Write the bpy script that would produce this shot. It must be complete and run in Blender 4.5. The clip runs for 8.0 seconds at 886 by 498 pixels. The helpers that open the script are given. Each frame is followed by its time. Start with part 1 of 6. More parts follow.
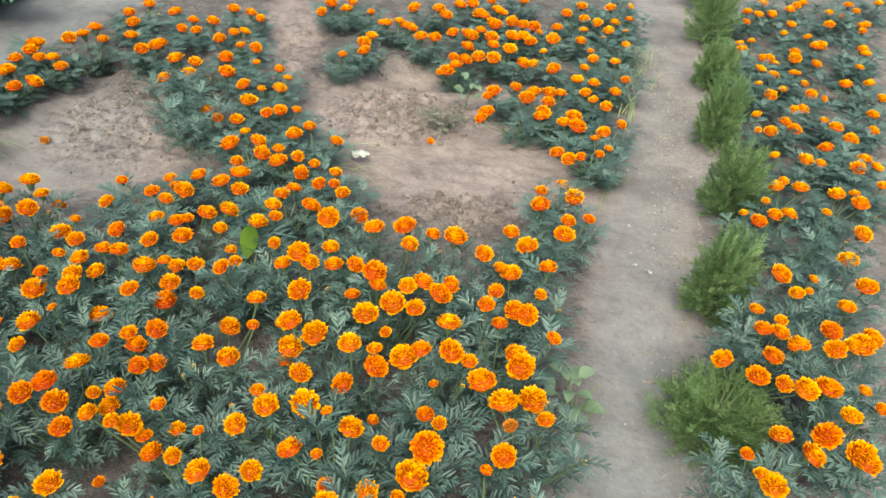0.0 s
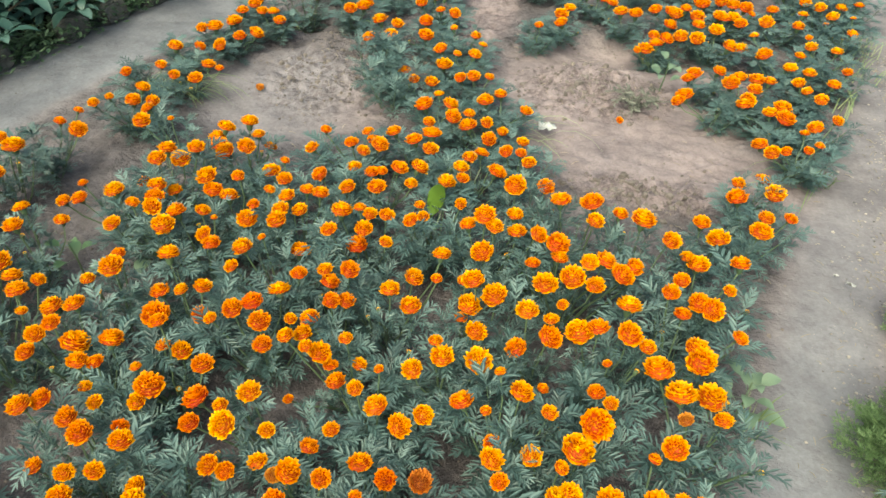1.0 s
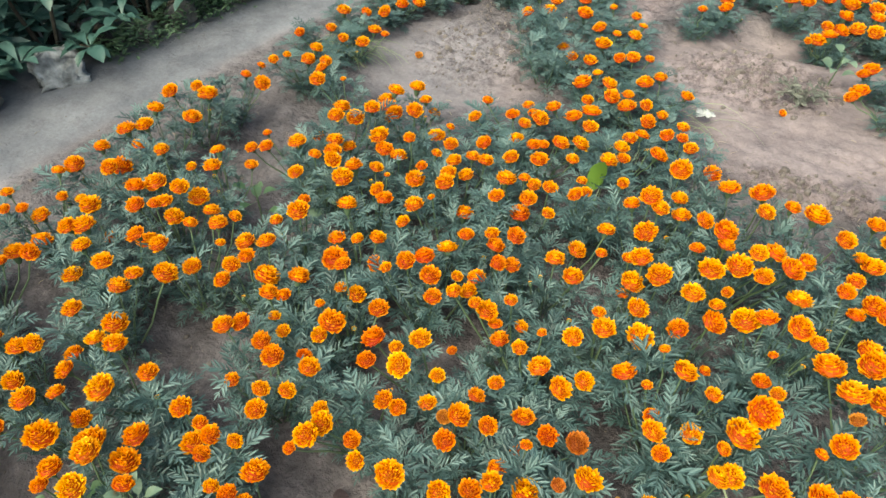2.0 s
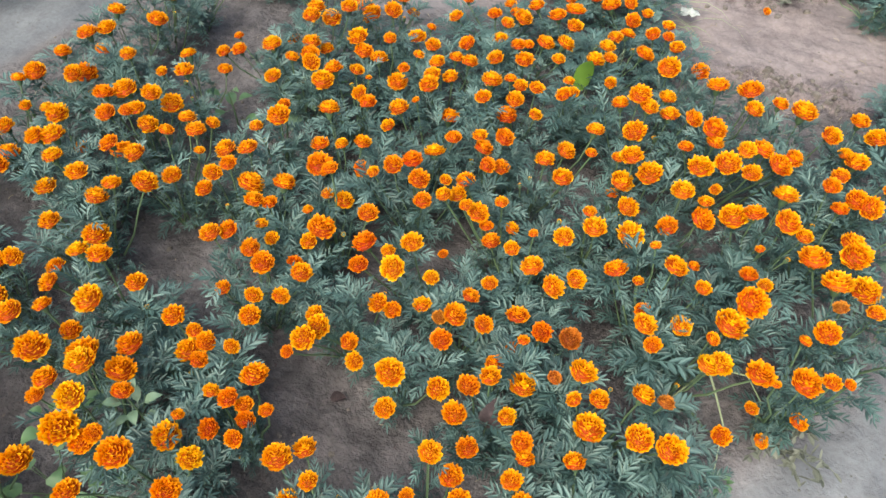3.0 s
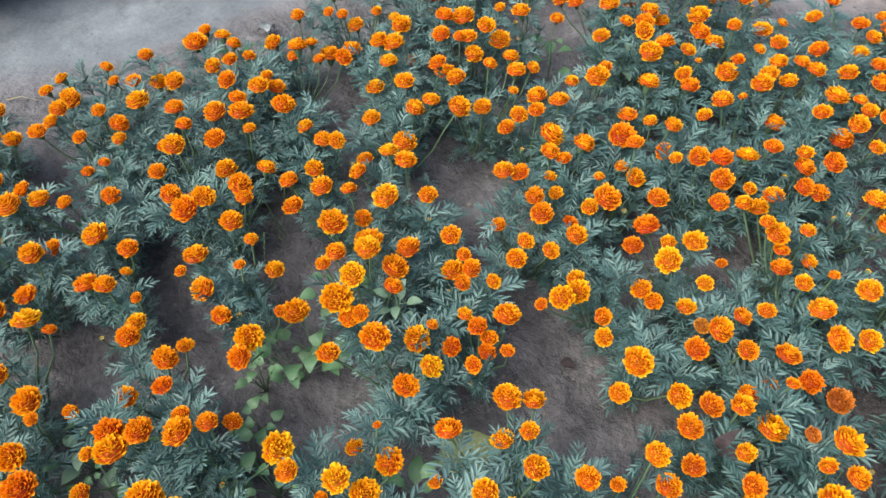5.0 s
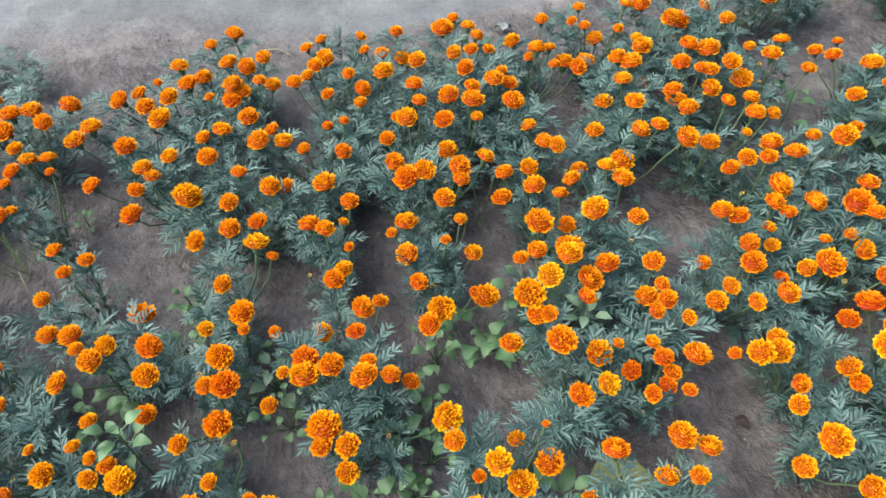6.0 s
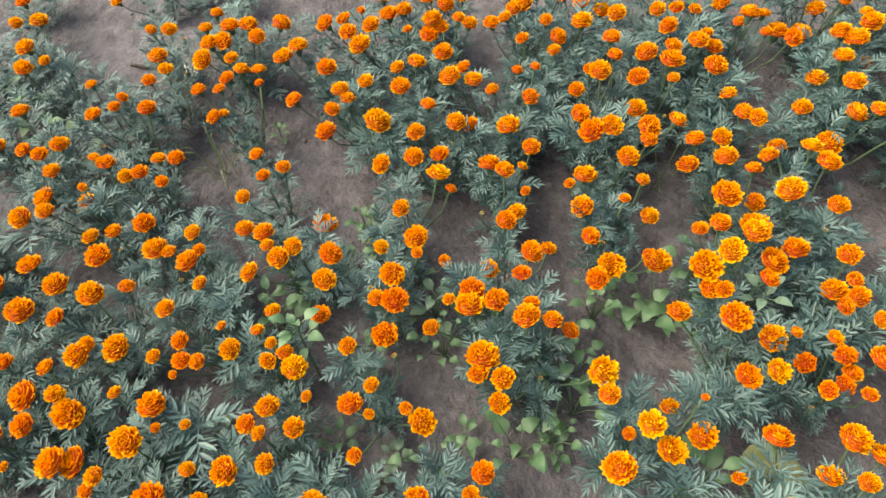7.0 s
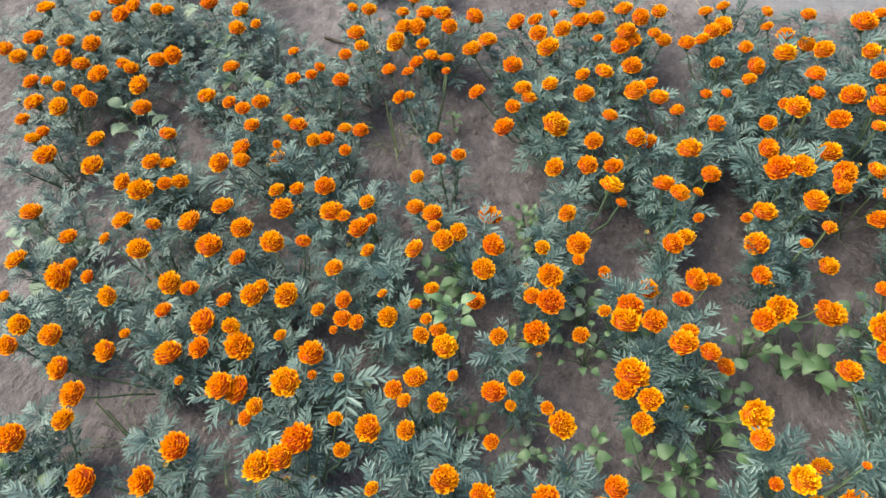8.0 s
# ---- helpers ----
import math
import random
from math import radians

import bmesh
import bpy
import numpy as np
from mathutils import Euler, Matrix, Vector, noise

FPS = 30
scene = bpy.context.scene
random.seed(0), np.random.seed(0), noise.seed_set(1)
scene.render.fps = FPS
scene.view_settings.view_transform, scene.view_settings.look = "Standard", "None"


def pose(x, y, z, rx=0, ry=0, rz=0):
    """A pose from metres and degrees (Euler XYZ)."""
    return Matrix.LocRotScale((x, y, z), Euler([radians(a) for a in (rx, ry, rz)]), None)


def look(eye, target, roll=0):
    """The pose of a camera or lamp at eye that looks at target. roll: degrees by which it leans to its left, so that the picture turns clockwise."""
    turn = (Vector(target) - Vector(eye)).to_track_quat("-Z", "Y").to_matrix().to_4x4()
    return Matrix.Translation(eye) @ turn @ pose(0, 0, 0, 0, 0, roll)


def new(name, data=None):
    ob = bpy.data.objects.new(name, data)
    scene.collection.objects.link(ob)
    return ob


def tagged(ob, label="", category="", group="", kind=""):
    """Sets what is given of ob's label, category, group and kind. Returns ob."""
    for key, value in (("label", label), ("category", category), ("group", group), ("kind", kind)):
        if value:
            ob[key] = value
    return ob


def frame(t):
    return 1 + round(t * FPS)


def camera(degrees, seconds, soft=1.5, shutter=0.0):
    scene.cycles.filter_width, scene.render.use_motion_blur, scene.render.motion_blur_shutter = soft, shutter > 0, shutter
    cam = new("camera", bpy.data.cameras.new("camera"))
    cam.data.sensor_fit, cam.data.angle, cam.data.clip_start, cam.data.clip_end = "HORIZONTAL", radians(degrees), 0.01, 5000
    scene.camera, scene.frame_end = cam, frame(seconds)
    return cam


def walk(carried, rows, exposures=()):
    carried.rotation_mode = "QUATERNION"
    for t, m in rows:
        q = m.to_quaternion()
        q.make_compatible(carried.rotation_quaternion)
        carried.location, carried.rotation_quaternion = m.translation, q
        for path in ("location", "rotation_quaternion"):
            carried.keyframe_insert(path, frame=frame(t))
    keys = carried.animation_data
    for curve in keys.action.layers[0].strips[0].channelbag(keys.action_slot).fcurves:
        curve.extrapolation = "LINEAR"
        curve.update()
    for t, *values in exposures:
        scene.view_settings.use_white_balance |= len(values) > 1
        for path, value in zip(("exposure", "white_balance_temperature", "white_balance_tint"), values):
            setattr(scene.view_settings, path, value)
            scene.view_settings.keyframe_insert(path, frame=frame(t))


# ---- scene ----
cam = camera(66.7, 8.0, 1.5, 0.1)
PATH = [
    (0, (-0.101, 0.012, 1.369), (-0.027, 1.549, 0.091), 5.4),
    (0.5, (-0.14, -0.002, 1.365), (-0.296, 1.511, 0.066), 3.5),
    (1, (-0.179, -0.016, 1.354), (-0.533, 1.416, 0.004), 1.9),
    (1.2, (-0.219, -0.048, 1.348), (-0.641, 1.361, -0.007), 1.9),
    (1.5, (-0.252, -0.065, 1.374), (-0.847, 1.299, 0.038), 0.7),
    (1.7, (-0.287, -0.092, 1.377), (-0.909, 1.235, 0.016), 0.1),
    (2.8, (-0.339, -0.175, 1.342), (-0.823, 1.048, -0.165), 1.9),
    (3, (-0.352, -0.162, 1.335), (-0.8, 1.007, -0.226), 1.8),
    (3.5, (-0.377, -0.174, 1.311), (-0.804, 0.871, -0.34), 3.9),
    (4, (-0.413, -0.204, 1.309), (-1.055, 0.665, -0.375), -0.1),
    (4.2, (-0.416, -0.209, 1.313), (-1.137, 0.612, -0.362), -2.1),
    (5.3, (-0.448, -0.252, 1.339), (-1.449, 0.428, -0.253), -3.7),
    (5.5, (-0.452, -0.274, 1.341), (-1.51, 0.335, -0.243), -4.2),
    (6, (-0.47, -0.349, 1.351), (-1.638, 0.046, -0.223), -5.6),
    (6.5, (-0.467, -0.397, 1.353), (-1.682, -0.213, -0.225), -8.8),
    (7, (-0.458, -0.443, 1.355), (-1.643, -0.449, -0.257), -11.5),
    (7.5, (-0.45, -0.496, 1.37), (-1.628, -0.675, -0.236), -12.8),
    (8, (-0.437, -0.543, 1.393), (-1.631, -0.88, -0.175), -13.4),
]
walk(cam, [(t, look(eye, target, roll)) for t, eye, target, roll in PATH], [(0.0, 1.71, 7350.0, -11.0), (1.5, 1.75, 7200.0, -10.0), (3.0, 1.70, 6650.0, -6.0), (4.0, 1.69, 6600.0, -5.0), (5.5, 1.77, 6000.0, -7.0), (7.0, 1.92, 7250.0, -3.0), (8.0, 1.92, 6900.0, -2.0)])

# ---- world and light: a bright overcast evening sky ----
world = bpy.data.worlds.new("overcast_sky")
scene.world = world
world.use_nodes = True
wn, wl = world.node_tree.nodes, world.node_tree.links
sky = wn.new("ShaderNodeTexSky")
sky.sky_type, sky.sun_disc = "NISHITA", False
sky.sun_elevation, sky.sun_rotation = radians(54), radians(193)
sky.air_density, sky.dust_density, sky.ozone_density = 1.0, 5.0, 1.0
wn["Background"].inputs["Strength"].default_value = 0.115
wl.new(sky.outputs["Color"], wn["Background"].inputs["Color"])
sun = new("sun", bpy.data.lights.new("sun", "SUN"))
sun.data.energy, sun.data.angle, sun.data.color = 1.5, radians(75), (1.0, 0.93, 0.86)
sun.matrix_world = look((-0.4, -1.7, 2.4), (0, 0, 0))


# ---- materials ----
def material(name, rough=0.7, spec=0.3):
    m = bpy.data.materials.new(name)
    m.use_nodes = True
    b = m.node_tree.nodes["Principled BSDF"]
    b.inputs["Roughness"].default_value = rough
    b.inputs["Specular IOR Level"].default_value = spec
    return m, m.node_tree.nodes, m.node_tree.links, b


def ramp(nodes, stops):
    r = nodes.new("ShaderNodeValToRGB")
    els = r.color_ramp.elements
    els[0].position, els[0].color = stops[0][0], (*stops[0][1], 1)
    els[1].position, els[1].color = stops[-1][0], (*stops[-1][1], 1)
    for p, c in stops[1:-1]:
        e = els.new(p)
        e.color = (*c, 1)
    return r


def noise_tex(nodes, links, scale, detail=4.0, space="Object", rough=0.55):
    co = nodes.new("ShaderNodeTexCoord")
    n = nodes.new("ShaderNodeTexNoise")
    n.inputs["Scale"].default_value, n.inputs["Detail"].default_value = scale, detail
    n.inputs["Roughness"].default_value = rough
    links.new(co.outputs[space], n.inputs["Vector"])
    return n.outputs["Fac"]


def mixed(nodes, links, kind, fac, a, b):
    n = nodes.new("ShaderNodeMix")
    n.data_type, n.blend_type = "RGBA", kind
    for value, i in ((fac, 0), (a, 6), (b, 7)):
        if isinstance(value, (int, float)):
            n.inputs[i].default_value = value
        elif isinstance(value, tuple):
            n.inputs[i].default_value = (*value, 1)
        else:
            links.new(value, n.inputs[i])
    return n.outputs[2]


def bump(nodes, links, bsdf, height, strength, distance):
    n = nodes.new("ShaderNodeBump")
    n.inputs["Strength"].default_value, n.inputs["Distance"].default_value = strength, distance
    links.new(height, n.inputs["Height"])
    links.new(n.outputs["Normal"], bsdf.inputs["Normal"])


def thin(m, nodes, links, bsdf, colour, share):
    """Let part of the light through a thin leaf or petal."""
    t = nodes.new("ShaderNodeBsdfTranslucent")
    links.new(colour, t.inputs["Color"])
    mix = nodes.new("ShaderNodeMixShader")
    mix.inputs[0].default_value = share
    links.new(bsdf.outputs[0], mix.inputs[1])
    links.new(t.outputs[0], mix.inputs[2])
    links.new(mix.outputs[0], nodes["Material Output"].inputs["Surface"])


def leaf_material(name, dark, mid, pale, rough=0.5, share=0.2, own=""):
    """own: the map whose second axis holds each whole leaf's tint; without it every loose piece has its own."""
    m, n, l, b = material(name, rough, 0.4)
    info = n.new("ShaderNodeObjectInfo")
    tint = n.new("ShaderNodeSeparateXYZ" if own else "ShaderNodeNewGeometry")
    if own:
        at = n.new("ShaderNodeUVMap")
        at.uv_map = own
        l.new(at.outputs["UV"], tint.inputs[0])
    r = ramp(n, [(0.0, dark), (0.55, mid), (1.0, pale)])
    mean = n.new("ShaderNodeMath")
    mean.operation = "MULTIPLY_ADD"
    mean.inputs[1].default_value = 0.72 if own else 0.55
    sub = n.new("ShaderNodeMath")
    sub.operation = "MULTIPLY"
    sub.inputs[1].default_value = 0.28 if own else 0.45
    l.new(info.outputs["Random"], sub.inputs[0])
    l.new(tint.outputs["Y" if own else "Random Per Island"], mean.inputs[0])
    l.new(sub.outputs[0], mean.inputs[2])
    l.new(mean.outputs[0], r.inputs[0])
    spots = noise_tex(n, l, 90.0, 3.0)
    c = mixed(n, l, "MULTIPLY", 0.35, r.outputs[0], ramp_of(n, l, spots, (0.55, 0.6, 0.55), (1.15, 1.1, 1.1)))
    l.new(c, b.inputs["Base Color"])
    thin(m, n, l, b, c, share)
    return m


def ramp_of(nodes, links, value, a, b):
    r = ramp(nodes, [(0.3, a), (0.7, b)])
    links.new(value, r.inputs[0])
    return r.outputs[0]


def petal_material(name, heart, mid, rim):
    """Petals that are deeper in hue at their foot and paler along the crinkled rim."""
    m, n, l, b = material(name, 0.6, 0.2)
    at = n.new("ShaderNodeUVMap")
    at.uv_map = "rim"
    axis = n.new("ShaderNodeSeparateXYZ")
    l.new(at.outputs["UV"], axis.inputs[0])
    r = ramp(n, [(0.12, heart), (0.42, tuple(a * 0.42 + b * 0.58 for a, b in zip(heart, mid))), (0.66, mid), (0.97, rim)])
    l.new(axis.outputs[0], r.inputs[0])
    own = ramp(n, [(0.0, (0.90, 0.74, 0.6)), (0.5, (1.0, 1.0, 1.0)), (1.0, (1.02, 1.08, 1.1))])
    l.new(axis.outputs[1], own.inputs[0])
    info = n.new("ShaderNodeObjectInfo")
    each = ramp(n, [(0.0, (1.0, 0.80, 0.7)), (0.5, (1.0, 1.0, 1.0)), (1.0, (1.0, 1.13, 1.0))])
    l.new(info.outputs["Random"], each.inputs[0])
    tinted = mixed(n, l, "MULTIPLY", 1.0, mixed(n, l, "MULTIPLY", 1.0, r.outputs[0], own.outputs[0]), each.outputs[0])
    c = mixed(n, l, "MULTIPLY", 0.3, tinted, ramp_of(n, l, noise_tex(n, l, 9.0, 3.0), (0.75, 0.6, 0.5), (1.1, 1.1, 1.0)))
    l.new(c, b.inputs["Base Color"])
    thin(m, n, l, b, c, 0.33)
    return m


LEAF = leaf_material("marigold_leaf", (0.022, 0.042, 0.042), (0.054, 0.098, 0.094), (0.116, 0.175, 0.169), 0.45, 0.14, "rim")
STEM = leaf_material("green_stem", (0.055, 0.088, 0.046), (0.084, 0.126, 0.067), (0.126, 0.168, 0.092), 0.5, 0.05)
PETALS = [
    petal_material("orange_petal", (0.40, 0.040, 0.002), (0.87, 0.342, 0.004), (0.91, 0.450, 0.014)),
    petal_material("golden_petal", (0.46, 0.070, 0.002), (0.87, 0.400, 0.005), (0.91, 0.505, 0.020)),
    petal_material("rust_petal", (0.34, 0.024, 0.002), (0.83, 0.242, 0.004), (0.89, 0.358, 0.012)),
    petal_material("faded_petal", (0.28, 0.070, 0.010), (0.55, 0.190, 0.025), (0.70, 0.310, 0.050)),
]
WEED = leaf_material("bright_weed_leaf", (0.042, 0.094, 0.040), (0.078, 0.142, 0.066), (0.118, 0.195, 0.100), 0.45, 0.20)
FRESH_LEAF = leaf_material("fresh_leaf", (0.101, 0.185, 0.029), (0.143, 0.244, 0.042), (0.185, 0.294, 0.067), 0.4, 0.35)
PALE_WEED = leaf_material("grey_green_weed_leaf", (0.084, 0.134, 0.088), (0.126, 0.185, 0.126), (0.176, 0.235, 0.168), 0.5, 0.25)
NEEDLE = leaf_material("conifer_needle", (0.056, 0.104, 0.042), (0.138, 0.220, 0.094), (0.250, 0.335, 0.172), 0.6, 0.35)
SHRUB_LEAF = leaf_material("broad_shrub_leaf", (0.015, 0.042, 0.035), (0.040, 0.087, 0.074), (0.101, 0.168, 0.147), 0.4, 0.15)
LOW_GROWTH = leaf_material("low_growth_leaf", (0.029, 0.063, 0.034), (0.059, 0.101, 0.055), (0.101, 0.147, 0.088), 0.5, 0.2)
GRASS = leaf_material("grass_blade", (0.050, 0.092, 0.025), (0.092, 0.143, 0.046), (0.168, 0.193, 0.092), 0.5, 0.25)
DRY = leaf_material("dry_straw", (0.134, 0.105, 0.071), (0.252, 0.210, 0.151), (0.403, 0.361, 0.286), 0.8, 0.1)


def earthy(name, stops, scale, rough=0.95, strength=0.5, distance=0.004, fine=140.0):
    m, n, l, b = material(name, rough, 0.15)
    r = ramp(n, stops)
    l.new(noise_tex(n, l, scale, 6.0), r.inputs[0])
    grain = noise_tex(n, l, fine, 5.0, rough=0.7)
    c = mixed(n, l, "MULTIPLY", 0.6, r.outputs[0], ramp_of(n, l, grain, (0.55, 0.53, 0.5), (1.25, 1.23, 1.2)))
    l.new(c, b.inputs["Base Color"])
    bump(n, l, b, grain, strength, distance)
    return m


BARK = earthy("bark", [(0.3, (0.025, 0.022, 0.018)), (0.7, (0.067, 0.059, 0.049))], 30.0)
CLOD = earthy("soil_clod", [(0.3, (0.088, 0.075, 0.071)), (0.7, (0.172, 0.150, 0.144))], 12.0)
CRUMB = earthy("dry_crumb", [(0.3, (0.168, 0.151, 0.139)), (0.7, (0.302, 0.277, 0.260))], 20.0)
STONE = earthy("grey_stone", [(0.3, (0.042, 0.042, 0.042)), (0.7, (0.134, 0.130, 0.126))], 14.0)
SACK = earthy("dirty_white_sack", [(0.36, (0.070, 0.074, 0.082)), (0.5, (0.185, 0.194, 0.214)), (0.66, (0.295, 0.306, 0.334))], 16.0, 0.5, 0.6, 0.006, 60.0)
PAPER = earthy("white_paper", [(0.35, (0.270, 0.278, 0.282)), (0.65, (0.460, 0.468, 0.478))], 30.0, 0.7, 0.2, 0.002)
# black for the block that stands in for a shaded hollow
BLACK = earthy("hollow_black", [(0.3, (0.008, 0.008, 0.010)), (0.7, (0.025, 0.025, 0.029))], 20.0, 0.5)
DEAD = earthy("dead_leaf", [(0.3, (0.020, 0.014, 0.017)), (0.7, (0.063, 0.045, 0.050))], 25.0, 0.8)
OLIVE = earthy("yellowing_leaf", [(0.3, (0.109, 0.126, 0.050)), (0.7, (0.202, 0.202, 0.101))], 18.0, 0.7, 0.3, 0.002)


def ground_material():
    """Loose brown bed soil and paler trodden earth, told apart by the sheet's own 'packed' value."""
    m, n, l, b = material("earth", 0.95, 0.12)
    at = n.new("ShaderNodeAttribute")
    at.attribute_name = "packed"
    big, fine = noise_tex(n, l, 2.3, 6.0), noise_tex(n, l, 70.0, 6.0, rough=0.7)
    mid = noise_tex(n, l, 14.0, 6.0, rough=0.65)
    loose = ramp_of(n, l, mid, (0.059, 0.053, 0.059), (0.124, 0.112, 0.122))
    dry = ramp_of(n, l, big, (0.144, 0.117, 0.124), (0.212, 0.177, 0.187))
    # grey of the damp near path, also standing in for hedge-side shade
    shade_wet = ramp_of(n, l, big, (0.096, 0.100, 0.118), (0.166, 0.169, 0.194))
    shade_mix = n.new("ShaderNodeAttribute")
    shade_mix.attribute_name = "shade_damp"
    hard = mixed(n, l, "MIX", shade_mix.outputs["Fac"], dry, shade_wet)
    edge = n.new("ShaderNodeMath")
    edge.operation = "MULTIPLY_ADD"
    edge.inputs[1].default_value, edge.use_clamp = 1.0, True
    wob = n.new("ShaderNodeMapRange")
    wob.inputs[1].default_value, wob.inputs[2].default_value = 0.3, 0.7
    wob.inputs[3].default_value, wob.inputs[4].default_value = -0.22, 0.22
    l.new(mid, wob.inputs[0])
    l.new(at.outputs["Fac"], edge.inputs[0])
    l.new(wob.outputs[0], edge.inputs[2])
    c = mixed(n, l, "MIX", edge.outputs[0], loose, hard)
    patches = noise_tex(n, l, 5.5, 8.0, rough=0.7)
    c = mixed(n, l, "MULTIPLY", 0.8, c, ramp_of(n, l, patches, (0.66, 0.66, 0.68), (1.28, 1.26, 1.24)))
    c = mixed(n, l, "MULTIPLY", 0.42, c, ramp_of(n, l, fine, (0.6, 0.58, 0.56), (1.25, 1.24, 1.22)))
    broken = n.new("ShaderNodeAttribute")
    broken.attribute_name = "torn"
    crumbs = noise_tex(n, l, 26.0, 8.0, rough=0.75)
    pale = ramp(n, [(0.40, (0.62, 0.60, 0.59)), (0.50, (1.10, 1.09, 1.09)), (0.62, (1.30, 1.29, 1.29))])
    l.new(crumbs, pale.inputs[0])
    c = mixed(n, l, "MULTIPLY", broken.outputs["Fac"], c, pale.outputs[0])
    crust = n.new("ShaderNodeTexVoronoi")
    crust.feature = "DISTANCE_TO_EDGE"
    crust.inputs["Scale"].default_value = 11.0
    spot = n.new("ShaderNodeTexCoord")
    bent = n.new("ShaderNodeVectorMath")
    bent.operation = "MULTIPLY_ADD"
    wander = n.new("ShaderNodeTexNoise")
    wander.inputs["Scale"].default_value, wander.inputs["Detail"].default_value = 9.0, 5.0
    bent.inputs[1].default_value = (0.16, 0.16, 0.0)
    l.new(spot.outputs["Object"], wander.inputs["Vector"])
    l.new(wander.outputs["Color"], bent.inputs[0])
    l.new(spot.outputs["Object"], bent.inputs[2])
    l.new(bent.outputs[0], crust.inputs["Vector"])
    crack = ramp(n, [(0.0, (0.80, 0.78, 0.77)), (0.03, (1.0, 1.0, 1.0)), (0.3, (1.06, 1.06, 1.06))])
    l.new(crust.outputs["Distance"], crack.inputs[0])
    c = mixed(n, l, "MULTIPLY", broken.outputs["Fac"], c, crack.outputs[0])
    l.new(c, b.inputs["Base Color"])
    rough = n.new("ShaderNodeMapRange")
    rough.inputs[3].default_value, rough.inputs[4].default_value = 1.0, 0.12
    l.new(edge.outputs[0], rough.inputs[0])
    lumps = n.new("ShaderNodeMath")
    lumps.operation = "MULTIPLY"
    l.new(noise_tex(n, l, 38.0, 5.0, rough=0.6), lumps.inputs[0])
    l.new(rough.outputs[0], lumps.inputs[1])
    first = n.new("ShaderNodeBump")
    first.inputs["Strength"].default_value, first.inputs["Distance"].default_value = 0.8, 0.028
    l.new(lumps.outputs[0], first.inputs["Height"])
    clods = n.new("ShaderNodeMath")
    clods.operation = "MULTIPLY"
    l.new(crumbs, clods.inputs[0])
    l.new(broken.outputs["Fac"], clods.inputs[1])
    second = n.new("ShaderNodeBump")
    second.inputs["Strength"].default_value, second.inputs["Distance"].default_value = 0.8, 0.018
    l.new(clods.outputs[0], second.inputs["Height"])
    l.new(first.outputs["Normal"], second.inputs["Normal"])
    bump(n, l, b, fine, 0.40, 0.0035)
    l.new(second.outputs["Normal"], n["Bump.002"].inputs["Normal"])
    return m


LEAF.node_tree.nodes["Principled BSDF"].inputs["Specular IOR Level"].default_value = 0.4
EARTH = ground_material()


# ---- building helpers ----
def mesh_of(name, verts, faces, mats, slots=None, smooth=False):
    me = bpy.data.meshes.new(name)
    me.from_pydata([tuple(v) for v in verts], [], faces)
    for m in mats:
        me.materials.append(m)
    if slots:
        me.polygons.foreach_set("material_index", slots)
    if smooth:
        me.polygons.foreach_set("use_smooth", [True] * len(me.polygons))
    me.update()
    return me


def part(name, me, parent, m=None, label=""):
    ob = new(name, me)
    ob.parent = parent
    if m is not None:
        ob.matrix_basis = m
    return tagged(ob, label)


class Shape:
    """Vertices, faces and material slots, gathered piece by piece."""

    def __init__(self):
        self.v, self.f, self.s = [], [], []

    def add(self, verts, faces, slot=0):
        k = len(self.v)
        self.v += [Vector(p) for p in verts]
        self.f += [tuple(i + k for i in face) for face in faces]
        self.s += [slot] * len(faces)

    def tube(self, line, radii, sides=5, slot=0):
        rings, faces = [], []
        for i, p in enumerate(line):
            p = Vector(p)
            d = (Vector(line[min(i + 1, len(line) - 1)]) - Vector(line[max(i - 1, 0)])).normalized()
            a = d.orthogonal().normalized()
            b = d.cross(a)
            rings += [p + radii[i] * (math.cos(q) * a + math.sin(q) * b) for q in [6.2832 * k / sides for k in range(sides)]]
        for i in range(len(line) - 1):
            for k in range(sides):
                n = (k + 1) % sides
                faces.append((i * sides + k, i * sides + n, (i + 1) * sides + n, (i + 1) * sides + k))
        faces.append(tuple(range((len(line) - 1) * sides, len(line) * sides)))
        self.add(rings, faces, slot)

    def blade(self, base, tip, width, up, slot=0, fold=0.15, belly=0.45):
        """A lance-shaped leaf or leaflet, folded along its midrib."""
        base, tip = Vector(base), Vector(tip)
        d = tip - base
        side = d.cross(up).normalized() * width / 2
        lift = side.cross(d).normalized() * fold * width
        a, b = base + d * belly * 0.6, base + d * min(0.9, belly * 1.55)
        self.add([base, a + side * 0.92 + lift, b + side * 0.85 + lift, tip, b - side * 0.85 + lift, a - side * 0.92 + lift],
                 [(0, 3, 2, 1), (0, 5, 4, 3)], slot)

    def mesh(self, name, mats, smooth=False):
        return mesh_of(name, self.v, self.f, mats, self.s, smooth)


def aim(base, top):
    """A pose at base whose z axis runs to top and is as long as the way there."""
    d = Vector(top) - Vector(base)
    q = d.to_track_quat("Z", "Y")
    return Matrix.LocRotScale(base, q, (1, 1, d.length))


